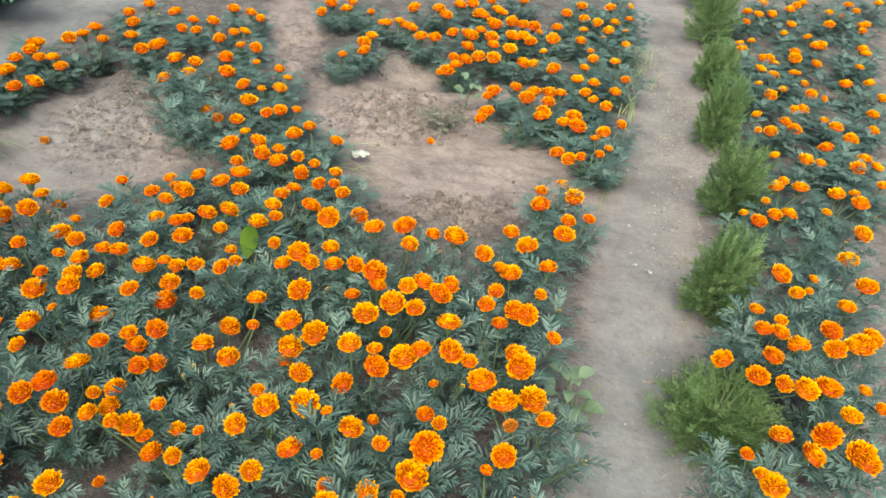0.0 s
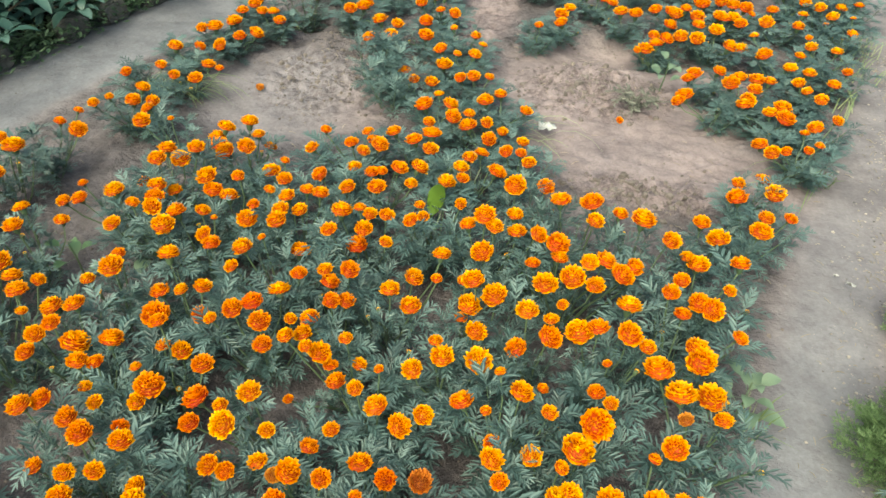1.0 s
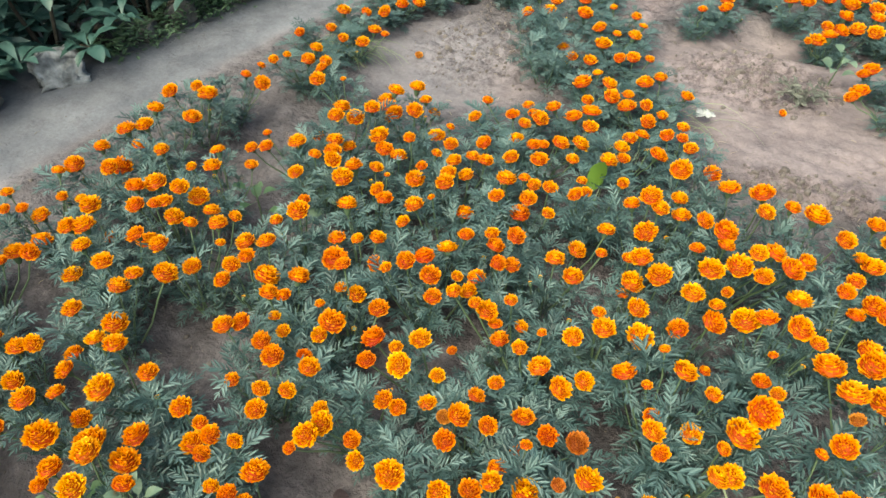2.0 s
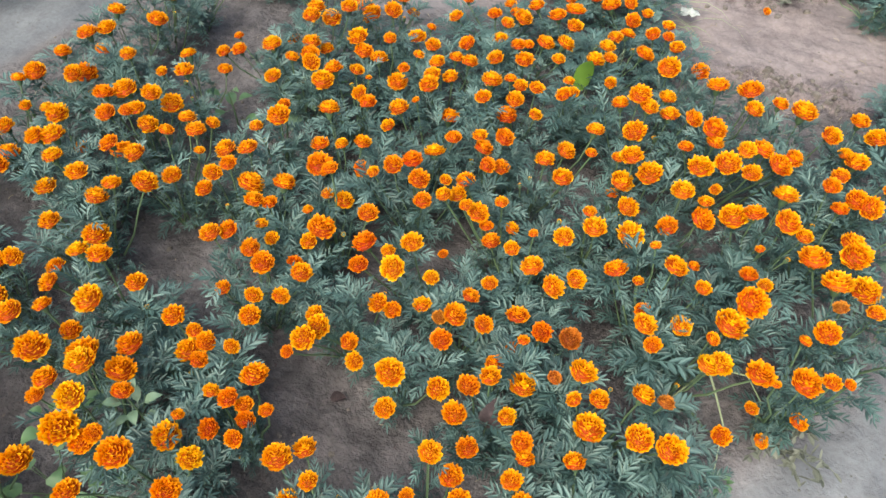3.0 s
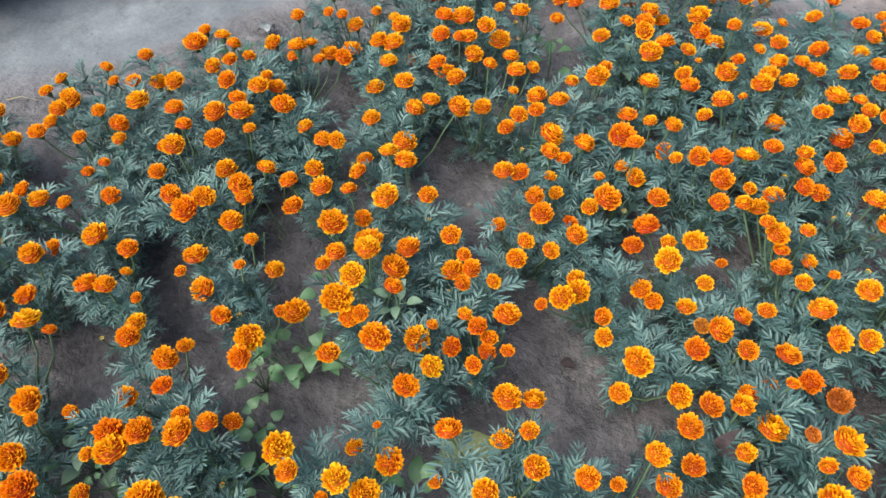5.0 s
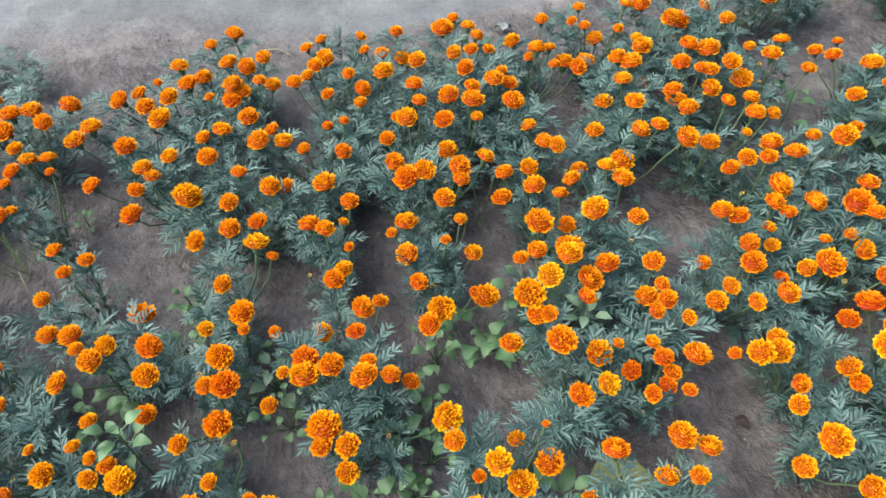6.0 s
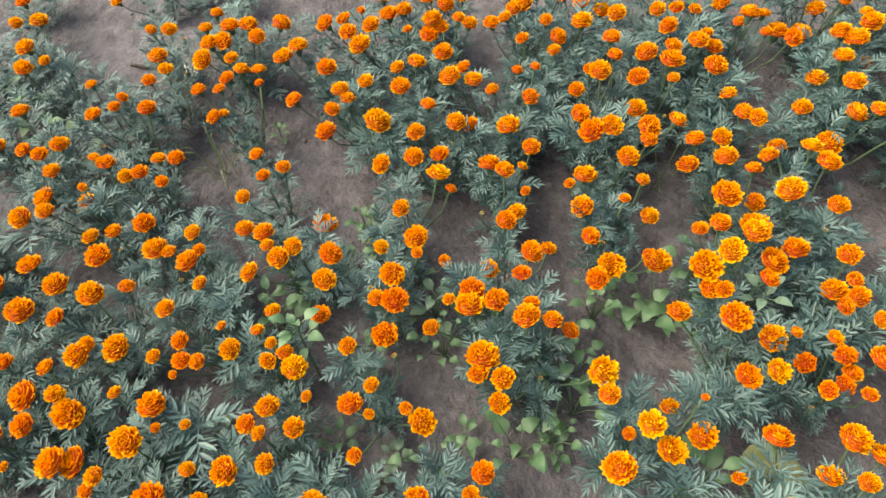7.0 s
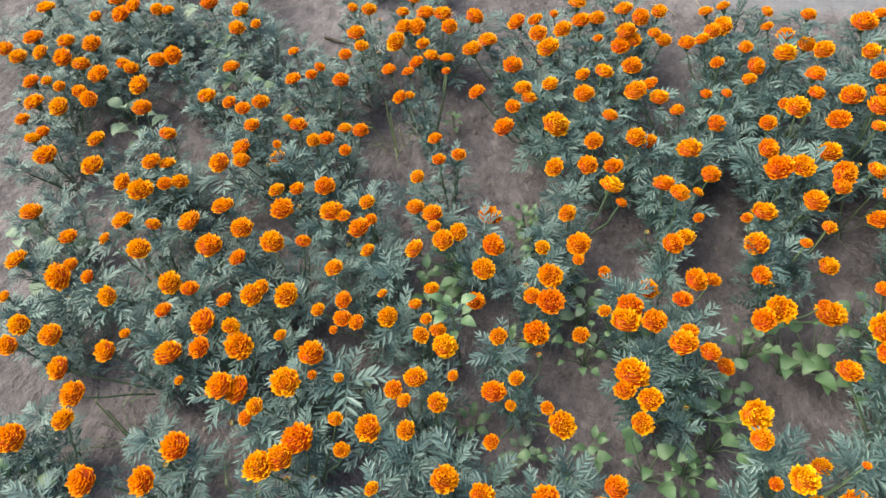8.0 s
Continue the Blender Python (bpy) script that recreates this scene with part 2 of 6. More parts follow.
# ---- the ground ----
BED_EDGE = [(-0.95, -3.2), (-0.72, -1.9), (-0.54, -0.75), (-0.15, 0.30), (0.10, 0.64), (0.27, 0.86), (0.36, 1.26), (0.50, 1.83), (0.66, 2.29), (0.90, 3.15), (1.10, 4.14), (1.5, 6.0)]
FAR_EDGE = [(-3.3, -3.2), (-3.0, -1.7), (-2.72, -0.95), (-2.60, -0.55), (-2.47, -0.17), (-2.41, 0.26), (-2.33, 0.68), (-2.30, 0.96), (-2.22, 1.41), (-2.07, 2.08), (-1.82, 2.94), (-1.58, 3.6), (-1.2, 6.0)]


def across(line, y):
    """The x of a border line at y."""
    for (xa, ya), (xb, yb) in zip(line, line[1:]):
        if y <= yb:
            break
    return xa + (xb - xa) * (y - ya) / (yb - ya)


def step(a, b, v):
    q = min(1, max(0, (v - a) / (b - a)))
    return q * q * (3 - 2 * q)


def lump(x, y, cx, cy, rx, ry):
    return max(0.0, 1 - ((x - cx) / rx) ** 2 - ((y - cy) / ry) ** 2)


def packed_at(x, y):
    """1 on trodden earth, 0 in loose bed soil."""
    right, left = x - across(BED_EDGE, y), across(FAR_EDGE, y) - x
    row = across(BED_EDGE, y) + 0.33
    path = step(-0.05, 0.05, right) * (1 - step(0.0, 0.16, x - row) * step(0.2, 0.9, y)) * step(1.6, 0.9, right)
    bare = 0.97 * min(1, 2.2 * max(lump(x, y, 0.05, 2.05, 0.45, 0.32), lump(x, y, 0.42, 2.05, 0.3, 0.2), lump(x, y, -1.33, 2.15, 0.44, 0.42), lump(x, y, -0.85, 3.15, 0.25, 0.7), 1.0 * lump(x, y, -0.10, 2.5, 0.6, 0.6), 0.16 * lump(x, y, -2.55, -1.35, 0.3, 0.5)))
    strip = 0.6 * step(0.12, 0.02, abs(x - row - 0.02)) * step(0.6, 0.9, y)
    dusty = 0.45 * step(0.14, 0.30, x - row) * step(0.3, 1.0, y)
    return max(path, dusty, step(-0.08, 0.06 + 0.4 * step(0.2, -0.6, y), left), bare, strip)


def shade_damp_at(x, y):
    """1 where the trodden earth is grey, by damp on the near path and by shade painted in to the west; 0 where it has
    dried out.
    """
    right = x - across(BED_EDGE, y)
    path = (0.95 - 0.35 * step(0.8, 2.2, y)) * step(-0.1, 0.1, right) * (1 - 0.45 * step(0.22, 0.34, right) * step(0.3, 0.9, y))
    # the far path and the western soil get their shade through colour here
    return max(step(-0.1, 0.1 + 0.4 * step(0.2, -0.6, y), across(FAR_EDGE, y) - x), path, 0.55 * step(-0.9, -1.3, x))


def torn_at(x, y):
    """1 where the bare soil has been broken up, 0 elsewhere."""
    return min(1.0, 1.6 * max(lump(x, y, -0.20, 2.52, 0.38, 0.27), 0.8 * lump(x, y, -1.25, 2.30, 0.36, 0.40), 0.8 * lump(x, y, 0.03, 1.87, 0.36, 0.15), 0.22 * lump(x, y, 0.10, 2.05, 0.6, 0.5), 0.5 * lump(x, y, -0.8, 3.1, 0.4, 0.8)))


BARE_SOIL = (-1.9, 0.8, 1.6, 3.3)


def height_at(x, y):
    p = packed_at(x, y)
    soft = noise.noise((x * 2.1, y * 2.1, 0.3)) * 0.010
    rough = (1 - 0.72 * p) * (noise.fractal((x * 9, y * 9, 2.0), 0.8, 2.1, 5) * 0.017)
    torn = torn_at(x, y)
    rough += p * step(1.6, 1.75, y) * step(0.7, 0.45, x) * (noise.fractal((x * 5.5, y * 7.5, 7.0), 0.9, 2.0, 4) * 0.005)
    rough += torn * (noise.fractal((x * 20, y * 20, 5.0), 0.65, 2.2, 4) * 0.026 + abs(noise.noise((x * 24, y * 14, 9.0))) * 0.022)
    dig = -0.05 * lump(x, y, -0.12, 2.90, 0.32, 0.15) - 0.11 * lump(x, y, -1.56, 2.76, 0.13, 0.11)
    if BARE_SOIL[0] < x < BARE_SOIL[1] and BARE_SOIL[2] < y < BARE_SOIL[3]:
        near = noise.voronoi((x * 5.5 + soft * 40, y * 5.5, 1.0))[0]
        dig -= 0.004 * p * (1 - step(0.0, 0.16, near[1] - near[0])) * step(-0.1, 0.25, noise.noise((x * 2.6, y * 2.6, 4.0)))
        dig += 0.018 * step(0.0, 0.02, x - 0.13 - 0.3 * (y - 1.9)) * step(2.02, 1.99, y) * step(1.74, 1.78, y) * step(0.42, 0.36, x)
    return soft + rough + dig - 0.012 * p


def spaced(near_a, near_b, d, far):
    """Close steps from near_a to near_b, widening out to the horizon on both sides."""
    mid = list(np.arange(near_a, near_b + d / 2, d))
    lo, hi, w = [near_a], [near_b], d
    while hi[-1] < far:
        w *= 1.6
        lo.append(lo[-1] - w)
        hi.append(hi[-1] + w)
    return lo[:0:-1] + mid + hi[1:]


def build_ground():
    xs, ys = spaced(-3.4, 2.4, 0.02, 900), spaced(-3.0, 1.7, 0.025, 900)
    ys = [y for y in ys if y < 1.69] + list(np.arange(1.7, 3.2, 0.0125)) + [3.2 + 0.03 * k for k in range(48)] + [y + 2.95 for y in ys if y > 1.72]
    verts, packed, shade_damp, torn = [], [], [], []
    for y in ys:
        for x in xs:
            u, v = min(4.5, max(-5.5, x)), min(5.9, max(-4.0, y))
            far = max(step(2.0, 4.4, u), step(-4.0, -5.4, u), step(-3.2, -5.5, y), step(5.0, 8.0, y))
            packed.append(packed_at(u, v) * (1 - far) + 0.5 * far)
            shade_damp.append(shade_damp_at(u, v) * (1 - far) + 0.5 * far)
            torn.append(torn_at(u, v))
            verts.append((x, y, height_at(u, v) * (1 - far)))
    w = len(xs)
    faces = [(j * w + i, j * w + i + 1, (j + 1) * w + i + 1, (j + 1) * w + i) for j in range(len(ys) - 1) for i in range(w - 1)]
    me = mesh_of("ground", verts, faces, [EARTH], smooth=True)
    me.attributes.new("packed", "FLOAT", "POINT").data.foreach_set("value", packed)
    me.attributes.new("shade_damp", "FLOAT", "POINT").data.foreach_set("value", shade_damp)
    me.attributes.new("torn", "FLOAT", "POINT").data.foreach_set("value", torn)
    tagged(new("ground", me), "brown garden soil with paler trodden earth paths", "ground", kind="structure")


build_ground()

# ---- marigolds ----
rng = random.Random(7)


def pinnate_leaf(sh, base, way, up, length, r):
    """A feathery leaf: a bowed midrib with five or six pairs of narrow leaflets."""
    way, up = Vector(way).normalized(), Vector(up)
    side = way.cross(up).normalized()
    up = side.cross(way)
    bow = r.uniform(0.20, 0.58)
    at = lambda s: Vector(base) + way * length * s + up * length * (0.55 * s - bow * 1.5 * s * s)
    w = side * 0.0012
    sh.add([at(0) - w, at(0) + w, at(0.5) + w * 0.8, at(0.5) - w * 0.8, at(0.95) + w * 0.4, at(0.95) - w * 0.4], [(0, 1, 2, 3), (3, 2, 4, 5)], 0)
    pairs = r.choice((4, 5, 5))
    for k in range(pairs):
        s = 0.24 + 0.66 * k / (pairs - 1)
        d = (at(s + 0.05) - at(s - 0.05)).normalized()
        n = side.cross(d)
        size = length * (0.45 - 0.34 * abs(s - 0.5)) * r.uniform(0.8, 1.2)
        for sign in (-1, 1):
            q = radians(r.uniform(28, 50))
            out = (d * math.cos(q) + side * sign * math.sin(q) + n * r.uniform(-0.15, 0.3)).normalized()
            sh.blade(at(s), at(s) + out * size, size * r.uniform(0.19, 0.27), n, 0)
    d = (at(1.0) - at(0.9)).normalized()
    sh.blade(at(0.93), at(0.93) + d * length * 0.34, length * 0.07, side.cross(d), 0)


def branch_mesh(seed):
    """A leafy side shoot that leans out along x, about 0.1 m out and 0.2 m tall."""
    r, sh, tint = random.Random(seed), Shape(), []
    bend = r.uniform(-0.02, 0.02)
    at = lambda s: Vector((0.012 + 0.105 * s ** 0.85, bend * s, 0.205 * s ** 1.15))
    sh.tube([at(s) for s in (0, 0.3, 0.65, 1)], [0.0032, 0.0027, 0.002, 0.001], 4, 1)
    tint += [0.5] * len(sh.v)
    turn = r.uniform(0, 360)
    leaves = []
    for k in range(7):
        s = 0.20 + 0.77 * k / 6
        turn += 90 + r.uniform(-25, 25)
        for flip in (0, 180):
            q = radians(turn + flip)
            leaves.append((at(s), (math.cos(q) + 0.25, math.sin(q), 0.25 + 0.35 * s), r.uniform(0.066, 0.092) * (1.05 - 0.25 * s)))
    for k in range(5):
        q = radians(72 * k + r.uniform(-20, 20))
        leaves.append((at(1), (math.cos(q), math.sin(q), r.uniform(0.10, 0.50)), r.uniform(0.058, 0.080)))
    for base, way, length in leaves:
        pinnate_leaf(sh, base, way, (0, 0, 1), length, r)
        tint += [r.random()] * (len(sh.v) - len(tint))
    return rim_map(sh.mesh("branch", [LEAF, STEM]), [0.0] * len(sh.v), tint)


def rim_map(me, rim, tint=None):
    """How near each corner lies to a petal's rim, and the petal's own tint, as the two axes of a map."""
    uv = me.uv_layers.new(name="rim")
    corners = [me.loops[k].vertex_index for k in range(len(me.loops))]
    uv.data.foreach_set("uv", [c for v in corners for c in (rim[v], tint[v] if tint else 0.5)])
    return me


def flower_mesh(seed, tone, full=1.0, plain=False):
    """A double marigold head, 1 across: rings of wide frilled petals over a deep-coloured heart and a green cup."""
    r, sh, rim, tint = random.Random(seed), Shape(), [], []
    rings = [(0.455, -0.10, 14, 0.15), (0.465, -0.01, 13, 0.40), (0.410, 0.085, 11, 0.65), (0.330, 0.155, 9, 0.75), (0.245, 0.200, 8, 0.80), (0.160, 0.230, 6, 0.85), (0.070, 0.245, 4, 0.9)]
    squash = 0.60 + 0.42 * full
    oval = r.uniform(0.88, 1.0)
    if plain:
        rings = [(rad, z, max(2, int(count * 0.75)), stand) for rad, z, count, stand in rings[1:]]
    for k, (rad, z, count, stand) in enumerate(rings):
        spin = r.uniform(0, 6.28)
        for i in range(count):
            q = spin + 6.2832 * i / count + r.uniform(-0.22, 0.22)
            d, side = Vector((math.cos(q), math.sin(q) * oval, 0)), Vector((-math.sin(q), math.cos(q), 0))
            side = (side + d * r.uniform(-0.45, 0.45)).normalized()
            out, zz = rad * r.uniform(0.93, 1.06), z * squash + r.uniform(-0.025, 0.025)
            wide = 3.1416 * rad / count * r.uniform(0.80, 1.15) + 0.028
            foot = d * out * (0.45 + 0.3 * stand) + Vector((0, 0, zz - 0.06 - 0.13 * stand))
            mid = d * out * (0.76 + 0.14 * stand) + Vector((0, 0, zz - 0.01 - 0.05 * stand))
            top = d * out + Vector((0, 0, zz + r.uniform(-0.01, 0.045)))
            phase, frill = r.uniform(0, 6.28), r.uniform(0.042, 0.066)
            waves = r.choice((3.9, 4.7, 5.5))
            pts = [foot - side * wide * 0.3, foot + side * wide * 0.3]
            pts += [mid + side * wide * e * 0.85 + d * (0.4 * frill * math.sin(phase + waves * e)) for e in (-1, 0, 1)]
            for j in range(7):
                e = j / 3 - 1
                bend = frill * math.sin(phase + waves * e) + r.uniform(-0.012, 0.012)
                droop = e ** 4 * 0.035
                pts.append(top + side * wide * e * 0.97 + d * (bend * (0.5 + 0.5 * stand) - droop - e * e * out * 0.10) + Vector((0, 0, bend * 0.8 * (1 - 0.5 * stand) + r.uniform(-0.012, 0.012) - droop * 0.4)))
            sh.add(pts, [(0, 1, 3), (0, 3, 2), (1, 4, 3), (2, 6, 5), (2, 3, 7, 6), (3, 8, 7), (3, 9, 8), (3, 4, 10, 9), (4, 11, 10)])
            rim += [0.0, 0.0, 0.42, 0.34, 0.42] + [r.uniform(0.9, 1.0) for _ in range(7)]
            tint += [r.random()] * 12
    core = [(rad * 0.90, z * squash - 0.11) for rad, z in ((0.46, 0.0), (0.40, 0.10), (0.27, 0.20), (0.10, 0.26))]
    ring = [Vector((math.cos(q) * rad, math.sin(q) * rad * oval, z)) for rad, z in core for q in [0.6981 * i for i in range(9)]]
    sh.add(ring, [(k * 9 + i, k * 9 + (i + 1) % 9, k * 9 + 9 + (i + 1) % 9, k * 9 + 9 + i) for k in range(3) for i in range(9)] + [tuple(range(27, 36))])
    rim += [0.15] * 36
    tint += [0.3] * 36
    before = len(sh.v)
    sh.tube([(0, 0, -0.52), (0, 0, -0.46), (0, 0, -0.26), (0, 0, -0.10)], [0.05, 0.11, 0.17, 0.24], 7, 1)
    rim += [0.0] * (len(sh.v) - before)
    tint += [0.5] * (len(sh.v) - before)
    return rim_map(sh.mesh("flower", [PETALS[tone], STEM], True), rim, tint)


def bud_mesh(seed):
    r, sh, rim = random.Random(seed), Shape(), []
    sh.tube([(0, 0, 0), (0, 0, 0.3), (0, 0, 0.8), (0, 0, 1.0)], [0.12, 0.34, 0.36, 0.26], 7, 1)
    rim += [0.0] * len(sh.v)
    for i in range(7):
        q = 6.2832 * i / 7
        d, s = Vector((math.cos(q), math.sin(q), 0)), Vector((-math.sin(q), math.cos(q), 0))
        sh.add([d * 0.2 + Vector((0, 0, 0.9)), d * 0.36 - s * 0.14 + Vector((0, 0, 1.18)), d * 0.36 + s * 0.14 + Vector((0, 0, 1.18 + r.uniform(-0.05, 0.08)))], [(0, 1, 2)])
        rim += [0.3, 1.0, 1.0]
    return rim_map(sh.mesh("bud", [PETALS[1], STEM]), rim)


def stem_mesh(seed):
    """A thin stalk along z, 1 long."""
    r, sh = random.Random(seed), Shape()
    b = [r.uniform(-0.008, 0.008) for _ in range(4)]
    sh.tube([(0, 0, 0), (b[0], b[1], 0.35), (b[2], b[3], 0.7), (0, 0, 1)], [0.0026, 0.0023, 0.0020, 0.0019], 4)
    return sh.mesh("stem", [STEM])


BRANCHES = [branch_mesh(100 + k) for k in range(12)]
FLOWERS = [[flower_mesh(200 + 10 * tone + k, tone, (1.0, 0.6, 1.25, 0.85)[k % 4]) for k in range(5)] for tone in range(4)]
FAR_FLOWERS = [[flower_mesh(260 + 10 * tone + k, tone, (1.0, 0.6, 1.25)[k], True) for k in range(3)] for tone in range(4)]
BUDS = [bud_mesh(300 + k) for k in range(2)]
STEMS = [stem_mesh(320 + k) for k in range(4)]


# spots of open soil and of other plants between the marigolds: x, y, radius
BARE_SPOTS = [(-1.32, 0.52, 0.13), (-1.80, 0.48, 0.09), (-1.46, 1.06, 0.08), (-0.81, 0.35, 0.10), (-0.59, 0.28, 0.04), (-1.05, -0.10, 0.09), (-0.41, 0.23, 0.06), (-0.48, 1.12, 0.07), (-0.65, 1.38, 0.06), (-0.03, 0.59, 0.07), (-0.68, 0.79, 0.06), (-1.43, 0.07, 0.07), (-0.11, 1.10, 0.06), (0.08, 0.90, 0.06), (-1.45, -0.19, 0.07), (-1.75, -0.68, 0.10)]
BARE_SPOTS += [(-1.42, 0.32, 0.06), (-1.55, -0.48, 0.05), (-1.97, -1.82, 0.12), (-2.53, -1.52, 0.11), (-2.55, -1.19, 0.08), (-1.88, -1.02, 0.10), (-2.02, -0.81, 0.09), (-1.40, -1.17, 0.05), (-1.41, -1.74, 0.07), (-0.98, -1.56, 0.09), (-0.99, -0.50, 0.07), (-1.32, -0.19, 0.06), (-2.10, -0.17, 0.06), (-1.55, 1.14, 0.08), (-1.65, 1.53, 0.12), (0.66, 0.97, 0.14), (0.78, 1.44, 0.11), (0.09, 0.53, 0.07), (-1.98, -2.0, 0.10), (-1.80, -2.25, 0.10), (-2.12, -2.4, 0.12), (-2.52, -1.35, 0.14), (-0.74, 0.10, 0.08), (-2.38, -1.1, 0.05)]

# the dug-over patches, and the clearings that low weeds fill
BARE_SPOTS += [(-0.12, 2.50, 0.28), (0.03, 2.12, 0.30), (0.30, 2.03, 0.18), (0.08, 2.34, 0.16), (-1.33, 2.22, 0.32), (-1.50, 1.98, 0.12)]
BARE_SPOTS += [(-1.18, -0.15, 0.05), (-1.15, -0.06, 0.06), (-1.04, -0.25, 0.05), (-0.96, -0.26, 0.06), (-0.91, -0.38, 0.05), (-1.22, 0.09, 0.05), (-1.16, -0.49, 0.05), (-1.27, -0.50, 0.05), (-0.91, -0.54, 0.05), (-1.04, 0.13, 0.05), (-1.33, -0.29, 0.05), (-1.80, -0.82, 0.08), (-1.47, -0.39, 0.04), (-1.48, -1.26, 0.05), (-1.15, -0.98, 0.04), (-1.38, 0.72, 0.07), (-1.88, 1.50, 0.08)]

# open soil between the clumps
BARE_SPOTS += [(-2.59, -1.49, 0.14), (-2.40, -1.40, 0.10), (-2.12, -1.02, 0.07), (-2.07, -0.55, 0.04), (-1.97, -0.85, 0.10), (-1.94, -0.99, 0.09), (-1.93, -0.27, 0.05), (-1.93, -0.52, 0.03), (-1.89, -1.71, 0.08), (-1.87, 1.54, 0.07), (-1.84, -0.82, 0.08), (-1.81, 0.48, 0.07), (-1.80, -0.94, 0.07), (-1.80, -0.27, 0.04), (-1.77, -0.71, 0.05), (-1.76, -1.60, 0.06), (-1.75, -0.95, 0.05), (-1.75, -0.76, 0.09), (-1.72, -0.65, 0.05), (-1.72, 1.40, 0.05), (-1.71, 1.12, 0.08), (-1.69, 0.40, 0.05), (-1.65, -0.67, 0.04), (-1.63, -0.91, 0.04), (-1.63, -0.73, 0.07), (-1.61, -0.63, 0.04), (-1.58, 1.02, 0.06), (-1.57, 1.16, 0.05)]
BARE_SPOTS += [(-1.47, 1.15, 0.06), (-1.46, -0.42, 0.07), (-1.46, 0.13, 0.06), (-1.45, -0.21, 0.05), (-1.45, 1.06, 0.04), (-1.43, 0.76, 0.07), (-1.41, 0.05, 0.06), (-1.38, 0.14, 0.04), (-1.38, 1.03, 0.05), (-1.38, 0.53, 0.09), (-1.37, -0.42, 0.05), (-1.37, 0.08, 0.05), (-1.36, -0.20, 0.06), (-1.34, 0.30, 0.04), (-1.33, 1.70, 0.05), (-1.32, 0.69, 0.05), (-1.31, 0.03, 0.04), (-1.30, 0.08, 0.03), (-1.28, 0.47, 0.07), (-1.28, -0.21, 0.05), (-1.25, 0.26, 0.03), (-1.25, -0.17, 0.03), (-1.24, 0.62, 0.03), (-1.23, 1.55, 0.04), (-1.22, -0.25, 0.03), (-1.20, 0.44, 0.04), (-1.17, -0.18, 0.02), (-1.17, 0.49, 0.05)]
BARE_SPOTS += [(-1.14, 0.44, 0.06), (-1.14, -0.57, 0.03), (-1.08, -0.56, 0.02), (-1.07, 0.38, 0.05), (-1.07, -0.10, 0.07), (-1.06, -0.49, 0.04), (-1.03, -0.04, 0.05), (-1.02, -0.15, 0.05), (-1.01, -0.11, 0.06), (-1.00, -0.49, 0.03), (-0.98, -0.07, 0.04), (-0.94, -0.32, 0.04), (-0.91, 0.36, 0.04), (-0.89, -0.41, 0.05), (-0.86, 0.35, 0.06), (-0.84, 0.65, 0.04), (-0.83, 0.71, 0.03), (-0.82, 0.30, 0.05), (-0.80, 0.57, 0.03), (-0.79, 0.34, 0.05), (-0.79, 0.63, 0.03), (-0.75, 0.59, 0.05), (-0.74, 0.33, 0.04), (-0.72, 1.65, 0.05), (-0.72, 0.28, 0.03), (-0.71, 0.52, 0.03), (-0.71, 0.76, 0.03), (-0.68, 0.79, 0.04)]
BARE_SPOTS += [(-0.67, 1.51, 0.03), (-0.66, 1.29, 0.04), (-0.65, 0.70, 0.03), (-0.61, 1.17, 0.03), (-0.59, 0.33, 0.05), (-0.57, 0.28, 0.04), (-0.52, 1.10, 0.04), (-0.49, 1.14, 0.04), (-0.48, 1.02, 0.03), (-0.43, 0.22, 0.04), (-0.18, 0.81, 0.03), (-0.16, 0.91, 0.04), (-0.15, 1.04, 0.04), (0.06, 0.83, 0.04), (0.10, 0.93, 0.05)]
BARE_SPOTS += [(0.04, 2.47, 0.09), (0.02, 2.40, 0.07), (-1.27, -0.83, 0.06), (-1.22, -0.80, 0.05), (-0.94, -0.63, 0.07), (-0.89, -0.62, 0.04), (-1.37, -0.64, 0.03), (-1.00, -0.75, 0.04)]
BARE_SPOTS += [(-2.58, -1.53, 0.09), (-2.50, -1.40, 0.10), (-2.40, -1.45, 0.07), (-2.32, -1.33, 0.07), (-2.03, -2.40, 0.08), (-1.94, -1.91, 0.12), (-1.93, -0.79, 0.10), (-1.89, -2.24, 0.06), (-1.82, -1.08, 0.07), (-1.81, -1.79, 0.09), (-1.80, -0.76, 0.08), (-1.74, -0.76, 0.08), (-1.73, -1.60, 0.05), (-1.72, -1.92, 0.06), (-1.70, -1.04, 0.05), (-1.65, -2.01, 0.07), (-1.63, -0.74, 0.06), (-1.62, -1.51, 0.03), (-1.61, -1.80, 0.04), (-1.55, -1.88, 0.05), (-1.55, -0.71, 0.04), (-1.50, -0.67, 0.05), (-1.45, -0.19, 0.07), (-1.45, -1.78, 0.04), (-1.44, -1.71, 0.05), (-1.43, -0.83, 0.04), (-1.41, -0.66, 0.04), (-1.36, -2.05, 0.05)]
